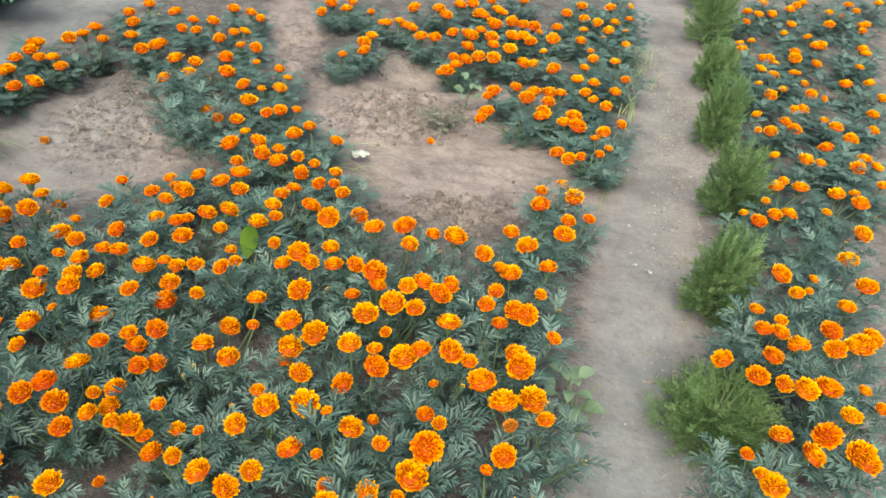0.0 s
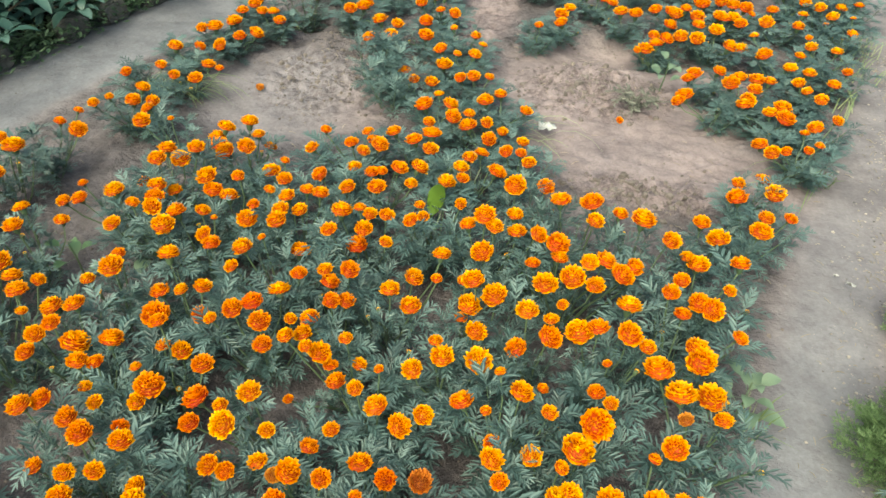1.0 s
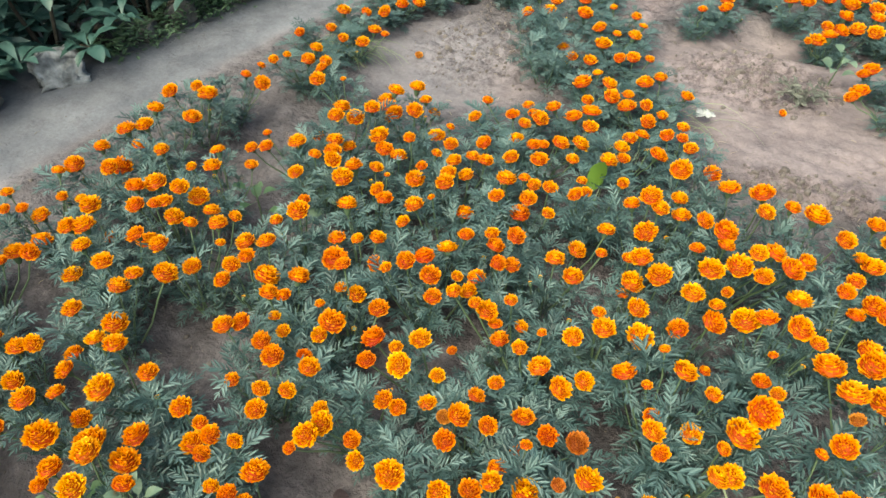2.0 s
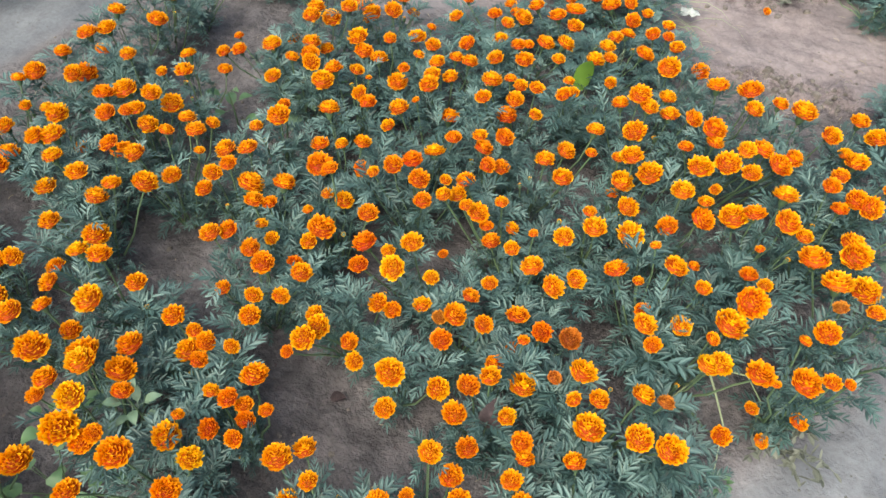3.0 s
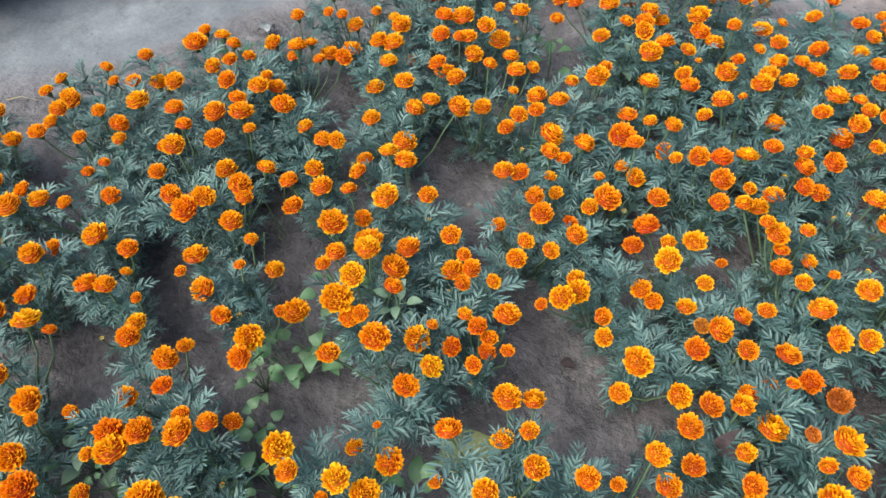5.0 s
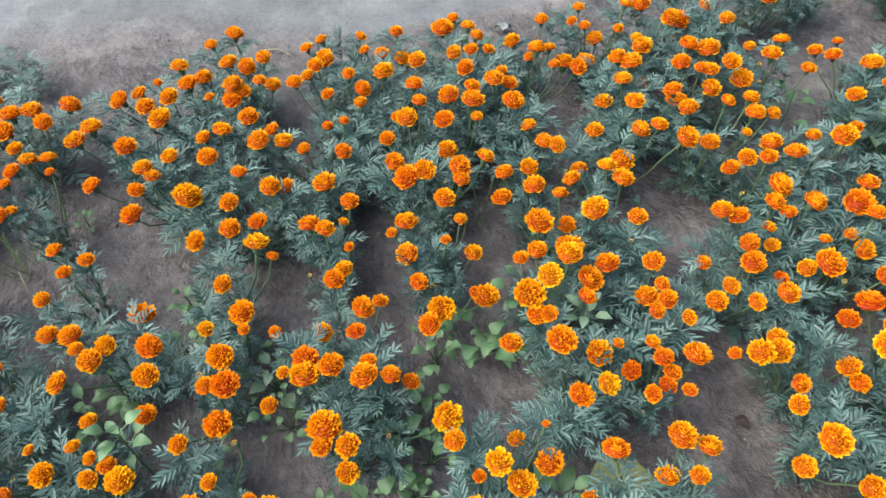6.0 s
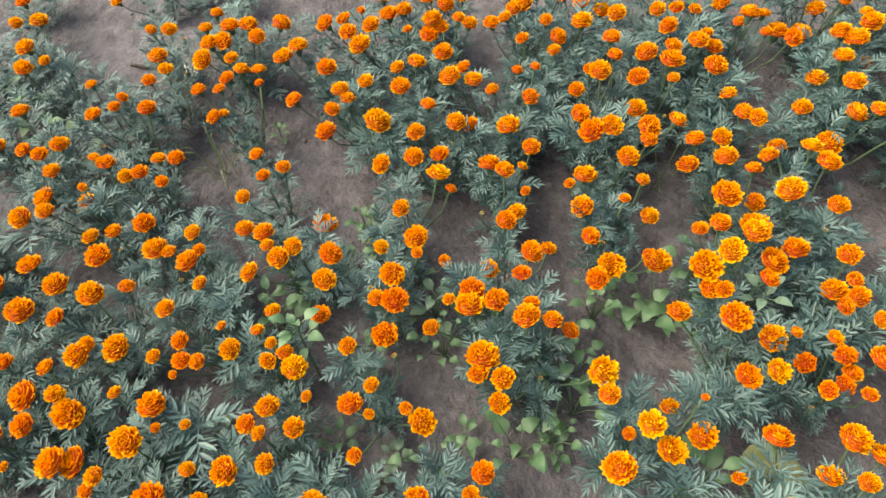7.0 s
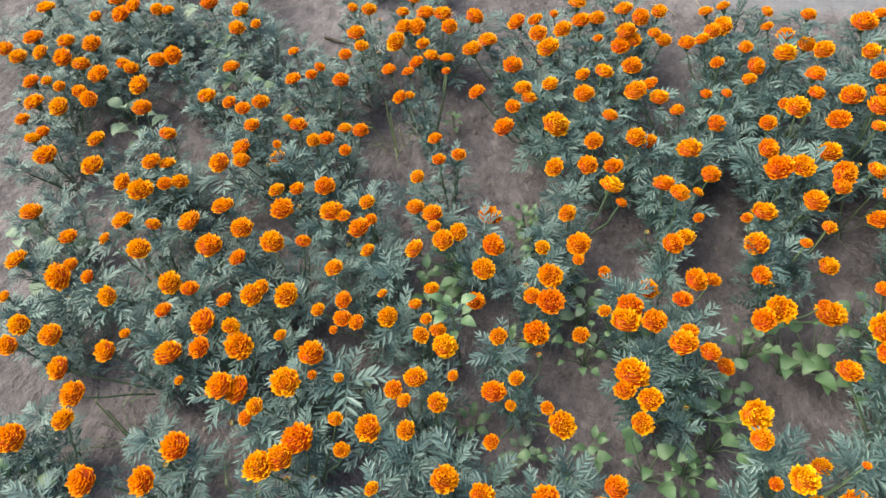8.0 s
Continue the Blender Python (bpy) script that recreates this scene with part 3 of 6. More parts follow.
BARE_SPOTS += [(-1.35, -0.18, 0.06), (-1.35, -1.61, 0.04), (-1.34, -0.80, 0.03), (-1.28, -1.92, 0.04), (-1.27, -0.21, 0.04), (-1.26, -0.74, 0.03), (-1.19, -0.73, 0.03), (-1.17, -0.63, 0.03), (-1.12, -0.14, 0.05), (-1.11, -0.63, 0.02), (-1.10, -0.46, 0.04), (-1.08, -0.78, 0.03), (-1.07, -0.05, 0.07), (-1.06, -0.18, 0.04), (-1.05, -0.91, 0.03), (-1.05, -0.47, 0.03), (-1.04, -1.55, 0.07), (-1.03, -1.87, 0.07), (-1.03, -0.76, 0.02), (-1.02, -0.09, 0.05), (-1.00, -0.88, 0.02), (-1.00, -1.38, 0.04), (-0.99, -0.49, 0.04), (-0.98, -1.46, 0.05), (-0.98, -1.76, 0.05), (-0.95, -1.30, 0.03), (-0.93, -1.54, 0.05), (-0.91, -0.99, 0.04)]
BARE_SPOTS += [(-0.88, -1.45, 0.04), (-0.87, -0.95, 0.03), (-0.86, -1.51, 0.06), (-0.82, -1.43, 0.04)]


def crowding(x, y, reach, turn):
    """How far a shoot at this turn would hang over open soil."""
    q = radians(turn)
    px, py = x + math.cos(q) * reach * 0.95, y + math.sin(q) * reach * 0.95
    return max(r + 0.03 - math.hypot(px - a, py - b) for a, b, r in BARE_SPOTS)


def marigold(x, y, reach, tall, heads):
    """A bushy plant at (x, y). heads: east, north, height, width in mm and tone of each flower."""
    z = height_at(x, y) - 0.004
    base = new("marigold_plant")
    base.location = (x, y, z)
    count = len(heads)
    size = "large" if count > 6 else "small" if count < 3 else "bushy"
    flowers = {0: "no flowers", 1: "one orange flower", 2: "two orange flowers"}.get(count, "several orange flowers" if count < 7 else "many orange flowers")
    tagged(base, f"{size} marigold with feathery grey-green leaves and {flowers}", "flower plant", "marigolds in the beds")
    shoots = 4 if reach < 0.105 else 5 if reach < 0.125 else 6
    turns, bearing = [], sorted(heads, key=lambda f: -math.hypot(f[0], f[1]))
    for east, north, up, wide, tone in bearing:
        d, q = math.hypot(east, north) / 1000, math.degrees(math.atan2(north, east))
        if d > 0.045 and len(turns) < shoots and all(abs((q - t[0] + 180) % 360 - 180) > 38 for t in turns):
            turns.append((q, d, up / 1000 - z))
    spin = rng.uniform(0, 360)
    while len(turns) < shoots:
        free = max((spin + 15 * k for k in range(24)), key=lambda q: min([abs((q - t[0] + 180) % 360 - 180) for t in turns] or [180]))
        turns.append((free, 0.0, 0.0))
    for turn, d, high in turns:
        turn += rng.uniform(-8, 8)
        if d:
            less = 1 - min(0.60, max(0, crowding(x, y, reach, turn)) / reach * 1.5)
            out = min(1.4, max(0.85, d / 0.115)) * less
            rise = min(1.15, max(0.40, (high - 0.052 + 0.018 * step(1.6, 2.1, y)) / 0.205))
        else:
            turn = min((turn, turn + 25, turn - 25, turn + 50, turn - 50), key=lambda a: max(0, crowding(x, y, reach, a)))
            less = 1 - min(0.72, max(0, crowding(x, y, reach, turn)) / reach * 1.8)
            out = less * reach / 0.155 * rng.uniform(0.85, 1.1)
            rise = (tall + 0.026 * step(1.6, 2.1, y)) / 0.205 * rng.uniform(0.76, 0.98)
        part("branch", rng.choice(BRANCHES), base, pose(0, 0, 0, 0, 0, turn) @ Matrix.Diagonal((out, max(min(out, reach / 0.13) * less, 0.6 * less), rise, 1)))
    part("branch", rng.choice(BRANCHES), base, pose(-0.03, 0, 0, 0, -16, rng.uniform(0, 360)) @ Matrix.Diagonal((0.8, 0.8, tall / 0.21, 1)))
    for east, north, up, wide, tone in heads:
        e, n, h, w = east / 1000, north / 1000, up / 1000 - z, (wide - 0.3 * max(0, wide - 58)) / 1000 * 1.03
        lean = Vector((e, n, 0)) * 2.4 + Vector((rng.gauss(0, 0.16), rng.gauss(0, 0.16), 1))
        turn = lean.to_track_quat("Z", "Y") @ Euler((0, 0, rng.uniform(0, 6.28))).to_quaternion()
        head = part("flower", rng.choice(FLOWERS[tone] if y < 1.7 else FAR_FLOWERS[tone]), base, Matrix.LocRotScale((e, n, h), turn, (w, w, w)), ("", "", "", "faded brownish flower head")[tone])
        foot = Vector((e * 0.25, n * 0.25, 0.05))
        neck = Vector((e, n, h)) - lean.normalized() * w * 0.40
        part("stem", rng.choice(STEMS), base, aim(foot, neck))
    for k in range(rng.choice((0, 0, 1, 1, 2)) if count > 1 else 0):
        q, d = rng.uniform(0, 6.28), reach * rng.uniform(0.3, 0.9)
        top = Vector((math.cos(q) * d, math.sin(q) * d, tall * rng.uniform(0.75, 1.0)))
        w = rng.uniform(0.011, 0.017)
        part("bud", rng.choice(BUDS), base, Matrix.LocRotScale(top, Euler((rng.gauss(0, 0.2), rng.gauss(0, 0.2), 0)), (w, w, w)))
        part("stem", rng.choice(STEMS), base, aim((top.x * 0.25, top.y * 0.25, 0.05), top))
    return base


# the plants, from south to north
marigold(-2.433, -2.331, 0.125, 0.18, [(0, 0, 235, 74, 0)])
marigold(-2.250, -2.288, 0.125, 0.18, [(-3, -2, 235, 77, 0), (52, -82, 235, 64, 0), (101, -6, 235, 63, 0)])
marigold(-2.173, -2.130, 0.125, 0.18, [(-43, -16, 235, 64, 0), (-17, 89, 235, 74, 0), (12, -86, 235, 58, 0), (48, 13, 235, 77, 0)])
marigold(-2.395, -2.075, 0.125, 0.18, [(-47, 22, 235, 64, 0), (47, -22, 235, 44, 0)])
marigold(-1.964, -2.119, 0.14, 0.18, [(-118, 91, 235, 61, 0), (-45, -53, 235, 59, 0), (-44, 3, 235, 38, 0), (-12, 63, 235, 40, 0), (19, 147, 235, 49, 0), (55, 7, 235, 73, 0), (86, 107, 235, 68, 0)])
marigold(-1.756, -2.027, 0.13, 0.18, [(-75, -83, 235, 47, 0), (10, -3, 235, 48, 0), (-16, 15, 235, 42, 0), (81, 71, 235, 76, 0)])
marigold(-2.332, -1.894, 0.125, 0.19, [(25, -75, 260, 78, 0), (19, -20, 284, 61, 0), (-27, 26, 235, 54, 0), (-17, 69, 235, 45, 0)])
marigold(-1.463, -1.890, 0.125, 0.18, [(0, 0, 235, 62, 0)])
marigold(-2.055, -1.937, 0.14, 0.18, [(-6, 68, 241, 47, 0), (37, 120, 254, 47, 0), (29, -8, 235, 78, 0), (149, 13, 235, 59, 0)])
marigold(-1.677, -1.733, 0.125, 0.18, [(-52, -87, 235, 57, 0), (52, -53, 235, 72, 0)])
marigold(-1.308, -1.751, 0.125, 0.18, [(-70, 8, 235, 49, 0), (54, 39, 235, 74, 0), (0, -102, 235, 63, 0), (17, 55, 235, 38, 0)])
marigold(-1.123, -1.744, 0.13, 0.18, [(0, -3, 235, 54, 0), (25, 90, 235, 56, 0), (52, -5, 235, 50, 0), (-77, -83, 235, 33, 0)])
marigold(-2.050, -1.670, 0.125, 0.21, [(22, -55, 269, 57, 0), (11, -6, 274, 67, 0), (117, -89, 254, 66, 0)])
marigold(-1.744, -1.689, 0.125, 0.18, [(-100, -30, 243, 58, 0)])
marigold(-2.374, -1.683, 0.125, 0.18, [(0, 0, 235, 67, 0)])
marigold(-0.853, -1.620, 0.125, 0.18, [(-51, 89, 235, 51, 0), (-9, -9, 235, 66, 0)])
marigold(-1.307, -1.528, 0.14, 0.18, [(-107, -73, 249, 61, 0), (-98, 10, 241, 39, 0), (-10, 14, 257, 59, 0), (-62, -111, 235, 32, 0), (104, -35, 230, 50, 0), (53, -105, 235, 37, 0)])
marigold(-1.586, -1.583, 0.13, 0.19, [(-114, 10, 267, 50, 0), (-36, -22, 244, 54, 0), (-39, 17, 231, 46, 0), (43, -71, 250, 52, 0), (62, -18, 240, 75, 0), (56, 55, 252, 41, 0), (38, 86, 239, 47, 0)])
marigold(-1.076, -1.459, 0.125, 0.18, [(13, -51, 228, 54, 0), (-27, -15, 235, 26, 0), (59, -137, 235, 56, 0), (116, -77, 235, 60, 0)])
marigold(-2.254, -1.523, 0.125, 0.18, [(-63, -32, 235, 62, 0), (39, -14, 235, 62, 0), (25, 46, 235, 38, 0)])
marigold(-1.845, -1.424, 0.14, 0.21, [(-116, -40, 276, 52, 0), (4, -78, 275, 56, 0), (31, -6, 268, 41, 0), (58, 42, 268, 45, 0), (23, 81, 258, 52, 0)])
marigold(-1.199, -1.386, 0.09, 0.19, [(-32, -25, 241, 60, 0), (-13, 33, 247, 44, 0), (45, -9, 249, 41, 0)])
marigold(-1.390, -1.344, 0.09, 0.19, [(-49, 8, 265, 56, 0), (-15, -74, 250, 62, 0), (5, 65, 245, 56, 0), (59, 1, 249, 66, 0)])
marigold(-0.812, -1.341, 0.12, 0.18, [(-49, 66, 226, 70, 0), (27, -94, 235, 68, 0), (22, 29, 235, 58, 0)])
marigold(-2.072, -1.314, 0.09, 0.18, [(0, 0, 235, 37, 0)])
marigold(-1.088, -1.286, 0.12, 0.19, [(-100, 17, 235, 41, 0), (-38, -7, 248, 69, 0), (-16, 72, 266, 40, 0), (21, 93, 249, 67, 0), (25, 5, 248, 50, 0), (34, -65, 240, 66, 0), (94, -22, 235, 21, 0)])
marigold(-1.668, -1.281, 0.14, 0.19, [(-39, -49, 276, 47, 0), (14, -76, 246, 58, 0), (83, -46, 270, 47, 0), (-61, 66, 250, 51, 0), (-105, 22, 235, 33, 0), (55, 34, 247, 43, 0), (53, 49, 290, 24, 0), (72, -118, 253, 57, 0)])
marigold(-1.936, -1.210, 0.11, 0.19, [(33, -56, 266, 51, 0), (-21, -23, 235, 37, 0), (41, 84, 258, 52, 0), (-53, -4, 235, 33, 0)])
marigold(-1.276, -1.191, 0.12, 0.18, [(-37, 20, 280, 62, 0), (-62, 77, 249, 39, 0), (-29, -80, 235, 45, 0), (55, 0, 235, 41, 0), (74, -17, 235, 55, 0), (76, 64, 235, 61, 0)])
marigold(-1.492, -1.172, 0.09, 0.18, [(-20, -56, 235, 42, 0), (-22, -3, 235, 43, 0), (69, -9, 266, 58, 0), (-28, 68, 235, 54, 0)])
marigold(-2.270, -1.138, 0.09, 0.18, [(8, 28, 235, 51, 0), (-8, -28, 235, 36, 0)])
marigold(-2.087, -1.128, 0.09, 0.18, [(47, -19, 235, 43, 0), (-57, -5, 235, 59, 0), (10, 24, 235, 45, 0)])
marigold(-1.003, -1.106, 0.14, 0.18, [(-98, -10, 235, 30, 0), (17, 34, 253, 66, 1), (27, -101, 254, 67, 1), (26, -71, 234, 63, 0), (73, -10, 262, 38, 0), (87, -34, 240, 32, 0), (-57, 67, 235, 60, 0), (-8, 79, 235, 21, 0), (-3, 135, 235, 22, 0)])
marigold(-1.690, -1.142, 0.09, 0.18, [(-33, 52, 235, 42, 0), (-23, 96, 235, 49, 0), (6, -26, 235, 40, 0), (2, 9, 235, 44, 0), (49, 68, 235, 34, 0)])
marigold(-0.847, -1.055, 0.1, 0.18, [(-34, 26, 235, 66, 0), (3, 0, 235, 54, 0), (21, -36, 235, 65, 1), (-74, 93, 235, 33, 0), (-15, 117, 235, 33, 0)])
marigold(-1.406, -1.004, 0.11, 0.18, [(-32, -67, 235, 61, 0), (-16, -34, 235, 37, 0), (-57, 16, 235, 41, 0), (-3, 35, 235, 34, 0), (21, 10, 235, 56, 0), (87, 41, 235, 35, 0)])
marigold(-1.233, -0.945, 0.12, 0.18, [(-39, -88, 235, 45, 1), (46, -51, 235, 42, 0), (70, -102, 235, 33, 0), (91, -44, 235, 41, 0), (101, -12, 235, 37, 0), (119, -58, 235, 21, 0), (88, 53, 235, 46, 0), (30, 33, 235, 23, 0)])
marigold(-2.172, -0.919, 0.14, 0.18, [(15, -67, 235, 61, 0), (20, -26, 235, 63, 0), (88, -83, 235, 66, 0), (105, 0, 235, 42, 0), (31, 72, 235, 55, 0), (-10, 145, 235, 60, 0), (-36, 46, 235, 61, 0), (-48, -8, 235, 62, 0), (-60, -80, 235, 45, 0)])
marigold(-1.871, -0.907, 0.14, 0.18, [(35, -50, 235, 43, 0), (29, -24, 235, 30, 0), (-86, -97, 235, 47, 0), (-72, -40, 235, 40, 0), (-111, -21, 235, 47, 0), (-137, 19, 235, 50, 0), (-120, 66, 235, 45, 0), (-64, 68, 235, 26, 0)])
marigold(-1.604, -0.831, 0.1, 0.18, [(64, -44, 235, 37, 0), (-66, -13, 235, 41, 0), (-6, 52, 235, 38, 0), (9, 4, 235, 36, 0)])
marigold(-0.962, -0.821, 0.11, 0.18, [(-48, 3, 235, 47, 0), (-52, 76, 235, 24, 0), (-22, -38, 235, 39, 0), (1, -14, 235, 33, 0), (3, 51, 235, 44, 0), (58, -75, 235, 55, 0), (59, -2, 235, 39, 0)])
marigold(-1.133, -0.850, 0.1, 0.18, [(-83, 43, 235, 36, 0), (-44, 12, 235, 32, 0), (-65, 135, 214, 45, 0), (30, 33, 235, 37, 0), (17, 66, 235, 36, 0), (55, 84, 235, 55, 1), (-8, 39, 235, 28, 0)])
marigold(-1.404, -0.747, 0.14, 0.18, [(-40, -121, 235, 45, 0), (-19, -79, 235, 49, 0), (19, -71, 235, 33, 0), (59, -47, 235, 51, 0), (37, -15, 235, 46, 0), (82, -110, 235, 48, 0), (-51, 48, 185, 60, 0), (79, 67, 239, 54, 0), (128, 45, 219, 55, 0)])
marigold(-0.802, -0.764, 0.12, 0.18, [(-15, 20, 235, 55, 0), (9, 88, 235, 46, 0), (7, -108, 235, 29, 0)])
marigold(-2.021, -0.670, 0.11, 0.18, [(-6, -103, 235, 61, 0), (-41, -61, 235, 62, 0), (77, 14, 235, 57, 0)])
marigold(-1.831, -0.602, 0.14, 0.18, [(-8, -147, 235, 50, 0), (-15, -25, 235, 50, 0), (17, -9, 227, 42, 0), (55, -49, 235, 42, 0), (130, -70, 235, 57, 0), (121, 59, 228, 78, 1)])
marigold(-1.032, -0.636, 0.1, 0.18, [(48, -30, 235, 51, 0), (76, 3, 235, 22, 0), (146, -30, 235, 31, 0), (21, 12, 235, 32, 0), (79, 69, 235, 27, 0), (110, 96, 235, 53, 0)])
marigold(-1.224, -0.581, 0.09, 0.18, [(123, -81, 235, 38, 0), (28, -15, 235, 39, 0), (49, 22, 247, 57, 2), (119, -6, 242, 54, 0)])
marigold(-2.150, -0.506, 0.14, 0.18, [(11, -146, 235, 59, 0), (5, -92, 235, 47, 0), (71, -83, 235, 57, 0), (137, -56, 235, 69, 0), (100, -16, 263, 53, 0), (-64, 30, 235, 55, 0), (-15, -38, 235, 28, 0), (24, 37, 235, 60, 0), (19, 82, 235, 51, 0), (113, 80, 235, 29, 0)])
marigold(-1.358, -0.547, 0.09, 0.16, [(17, 48, 217, 58, 0), (16, -30, 205, 36, 1), (91, 99, 213, 29, 0), (105, -13, 224, 57, 0), (72, 45, 235, 28, 0)])
marigold(-0.788, -0.491, 0.1, 0.18, [(0, -78, 235, 55, 0), (-27, 38, 235, 45, 0), (3, 11, 235, 31, 0), (23, 29, 235, 27, 0)])
marigold(-1.843, -0.480, 0.1, 0.2, [(13, -77, 257, 49, 0), (54, 7, 254, 53, 1), (-49, 8, 230, 44, 0), (-18, 61, 262, 52, 0)])
marigold(-1.435, -0.540, 0.09, 0.18, [(-32, 116, 265, 56, 1), (-2, 136, 239, 27, 0), (4, 18, 214, 44, 0)])
marigold(-1.155, -0.385, 0.1, 0.19, [(25, -116, 192, 36, 0), (-5, -70, 235, 28, 0), (-6, -22, 249, 55, 2), (26, -32, 252, 63, 0), (34, 19, 262, 51, 2)])
marigold(-1.634, -0.424, 0.13, 0.19, [(13, -33, 251, 48, 0), (-67, 10, 256, 41, 0), (83, -125, 240, 50, 0), (76, -48, 236, 54, 0), (64, 12, 217, 48, 0), (10, 65, 254, 56, 0)])
marigold(-1.015, -0.378, 0.09, 0.19, [(-2, -35, 251, 67, 0), (28, -51, 246, 41, 0), (47, -9, 248, 47, 0), (87, -24, 235, 43, 0)])
marigold(-1.976, -0.359, 0.09, 0.21, [(-12, 1, 288, 57, 0), (14, -14, 261, 53, 0), (4, 20, 270, 45, 0), (90, 10, 255, 55, 0), (-1, 97, 259, 49, 0), (25, 67, 301, 35, 0)])
marigold(-2.198, -0.318, 0.11, 0.18, [(-73, -59, 235, 42, 0), (-95, 15, 235, 59, 0), (32, -31, 235, 54, 0), (78, 12, 235, 58, 0), (58, 63, 235, 47, 0)])
marigold(-1.238, -0.329, 0.09, 0.15, [(-6, 61, 218, 52, 0), (-33, 102, 179, 37, 0), (2, -32, 198, 47, 0), (37, 29, 214, 42, 2)])
marigold(-1.024, -0.344, 0.14, 0.18, [(-54, 25, 257, 59, 0), (-39, 72, 249, 39, 0), (-31, 105, 209, 37, 2), (70, 138, 222, 60, 1), (-89, 42, 235, 37, 0)])
marigold(-1.432, -0.304, 0.1, 0.17, [(-65, -3, 231, 52, 0), (-21, 24, 248, 48, 0), (-48, 70, 218, 26, 0), (86, 4, 207, 49, 0), (68, 29, 206, 44, 0), (40, 56, 235, 24, 0)])
marigold(-1.593, -0.257, 0.11, 0.17, [(-10, 16, 232, 58, 0), (75, 52, 234, 45, 0), (-65, -68, 206, 46, 0)])
marigold(-1.733, -0.209, 0.13, 0.18, [(-98, -100, 238, 44, 0), (-58, -138, 253, 60, 1), (-48, -82, 236, 52, 1), (-3, -43, 231, 39, 0), (-75, 36, 215, 31, 0), (-40, 75, 244, 28, 0), (42, 43, 224, 45, 0)])
marigold(-0.827, -0.145, 0.12, 0.18, [(15, 66, 211, 51, 0), (-59, 41, 173, 35, 0), (-67, -73, 266, 41, 1), (-40, 87, 235, 16, 0), (-4, -21, 263, 51, 1), (37, 2, 240, 54, 0), (47, -90, 235, 63, 1), (-5, -57, 235, 26, 0)])
marigold(-1.903, -0.107, 0.14, 0.21, [(-40, -103, 272, 49, 0), (-42, -66, 278, 39, 0), (-83, -34, 271, 46, 0), (-9, 34, 270, 40, 0), (42, 55, 250, 51, 0), (83, 32, 245, 37, 0), (24, -36, 254, 37, 0), (25, 119, 272, 63, 0)])
marigold(-1.258, -0.085, 0.1, 0.18, [(80, 58, 195, 61, 0), (95, 28, 247, 26, 2), (3, -58, 216, 43, 0), (123, -82, 244, 51, 0), (99, -46, 241, 58, 0)])
marigold(-1.349, -0.077, 0.11, 0.17, [(48, 79, 181, 47, 0), (-72, -30, 216, 55, 0), (-40, -75, 235, 26, 0), (4, 70, 253, 30, 0), (42, 19, 252, 25, 0), (18, -63, 220, 55, 0)])
marigold(-2.106, -0.075, 0.11, 0.18, [(54, -27, 235, 59, 0), (-36, -11, 235, 42, 0), (-20, -59, 235, 42, 0), (2, 97, 235, 35, 0)])
marigold(-1.709, -0.000, 0.14, 0.19, [(-95, 67, 263, 49, 0), (-35, 58, 256, 43, 0), (16, 5, 262, 56, 0), (-27, -9, 235, 31, 0), (36, -57, 235, 41, 0), (104, -65, 219, 52, 0)])
marigold(-1.513, -0.018, 0.13, 0.2, [(30, 73, 259, 60, 0), (58, 62, 251, 40, 0), (2, -50, 255, 67, 0), (5, -5, 261, 56, 0), (2, 150, 234, 47, 0), (82, 10, 235, 51, 0)])
marigold(-0.951, 0.058, 0.14, 0.17, [(-30, -25, 279, 61, 0), (-4, 46, 219, 58, 0), (0, 82, 235, 25, 0), (58, 29, 219, 46, 1), (66, -35, 245, 50, 0), (-90, -96, 227, 46, 0)])
marigold(-2.007, 0.080, 0.1, 0.18, [(27, 20, 214, 50, 0), (72, 45, 230, 53, 0), (-32, -71, 235, 34, 0), (-71, 39, 235, 42, 0), (5, -34, 235, 47, 0)])
marigold(-0.634, 0.051, 0.14, 0.18, [(-117, 88, 243, 52, 0), (-87, 123, 231, 47, 0), (-49, 72, 244, 36, 0), (4, 31, 261, 46, 0), (-77, 37, 214, 43, 0), (-28, -50, 235, 46, 0), (19, -37, 235, 39, 0), (-145, -25, 240, 50, 0), (-109, -89, 177, 27, 0)])
marigold(-1.134, 0.105, 0.12, 0.18, [(-21, 44, 267, 59, 1), (22, 74, 217, 63, 0), (76, 30, 252, 40, 0), (-72, 0, 244, 49, 0), (-97, -24, 201, 38, 0), (12, -18, 270, 57, 1), (22, -67, 248, 71, 0), (56, -67, 225, 47, 0), (72, -50, 235, 37, 0), (-70, 77, 216, 68, 0)])
marigold(-1.679, 0.141, 0.12, 0.19, [(16, -52, 245, 54, 0), (-59, -6, 250, 58, 0), (-53, 58, 260, 45, 0), (-10, 40, 256, 66, 0), (35, 29, 237, 34, 0), (70, -69, 197, 53, 0)])
marigold(-0.495, 0.158, 0.12, 0.18, [(-72, -20, 235, 45, 1), (-33, 8, 235, 28, 0), (-32, -98, 235, 42, 0), (14, -4, 235, 46, 0), (-17, 69, 291, 43, 1), (22, 66, 235, 45, 0), (49, 34, 235, 42, 0), (70, -55, 235, 32, 0)])
marigold(-1.313, 0.206, 0.11, 0.17, [(-71, -14, 229, 54, 0), (-17, 22, 236, 40, 0), (37, 13, 190, 43, 0), (42, -61, 246, 69, 0), (-99, -82, 193, 50, 0), (-132, -59, 234, 50, 0)])
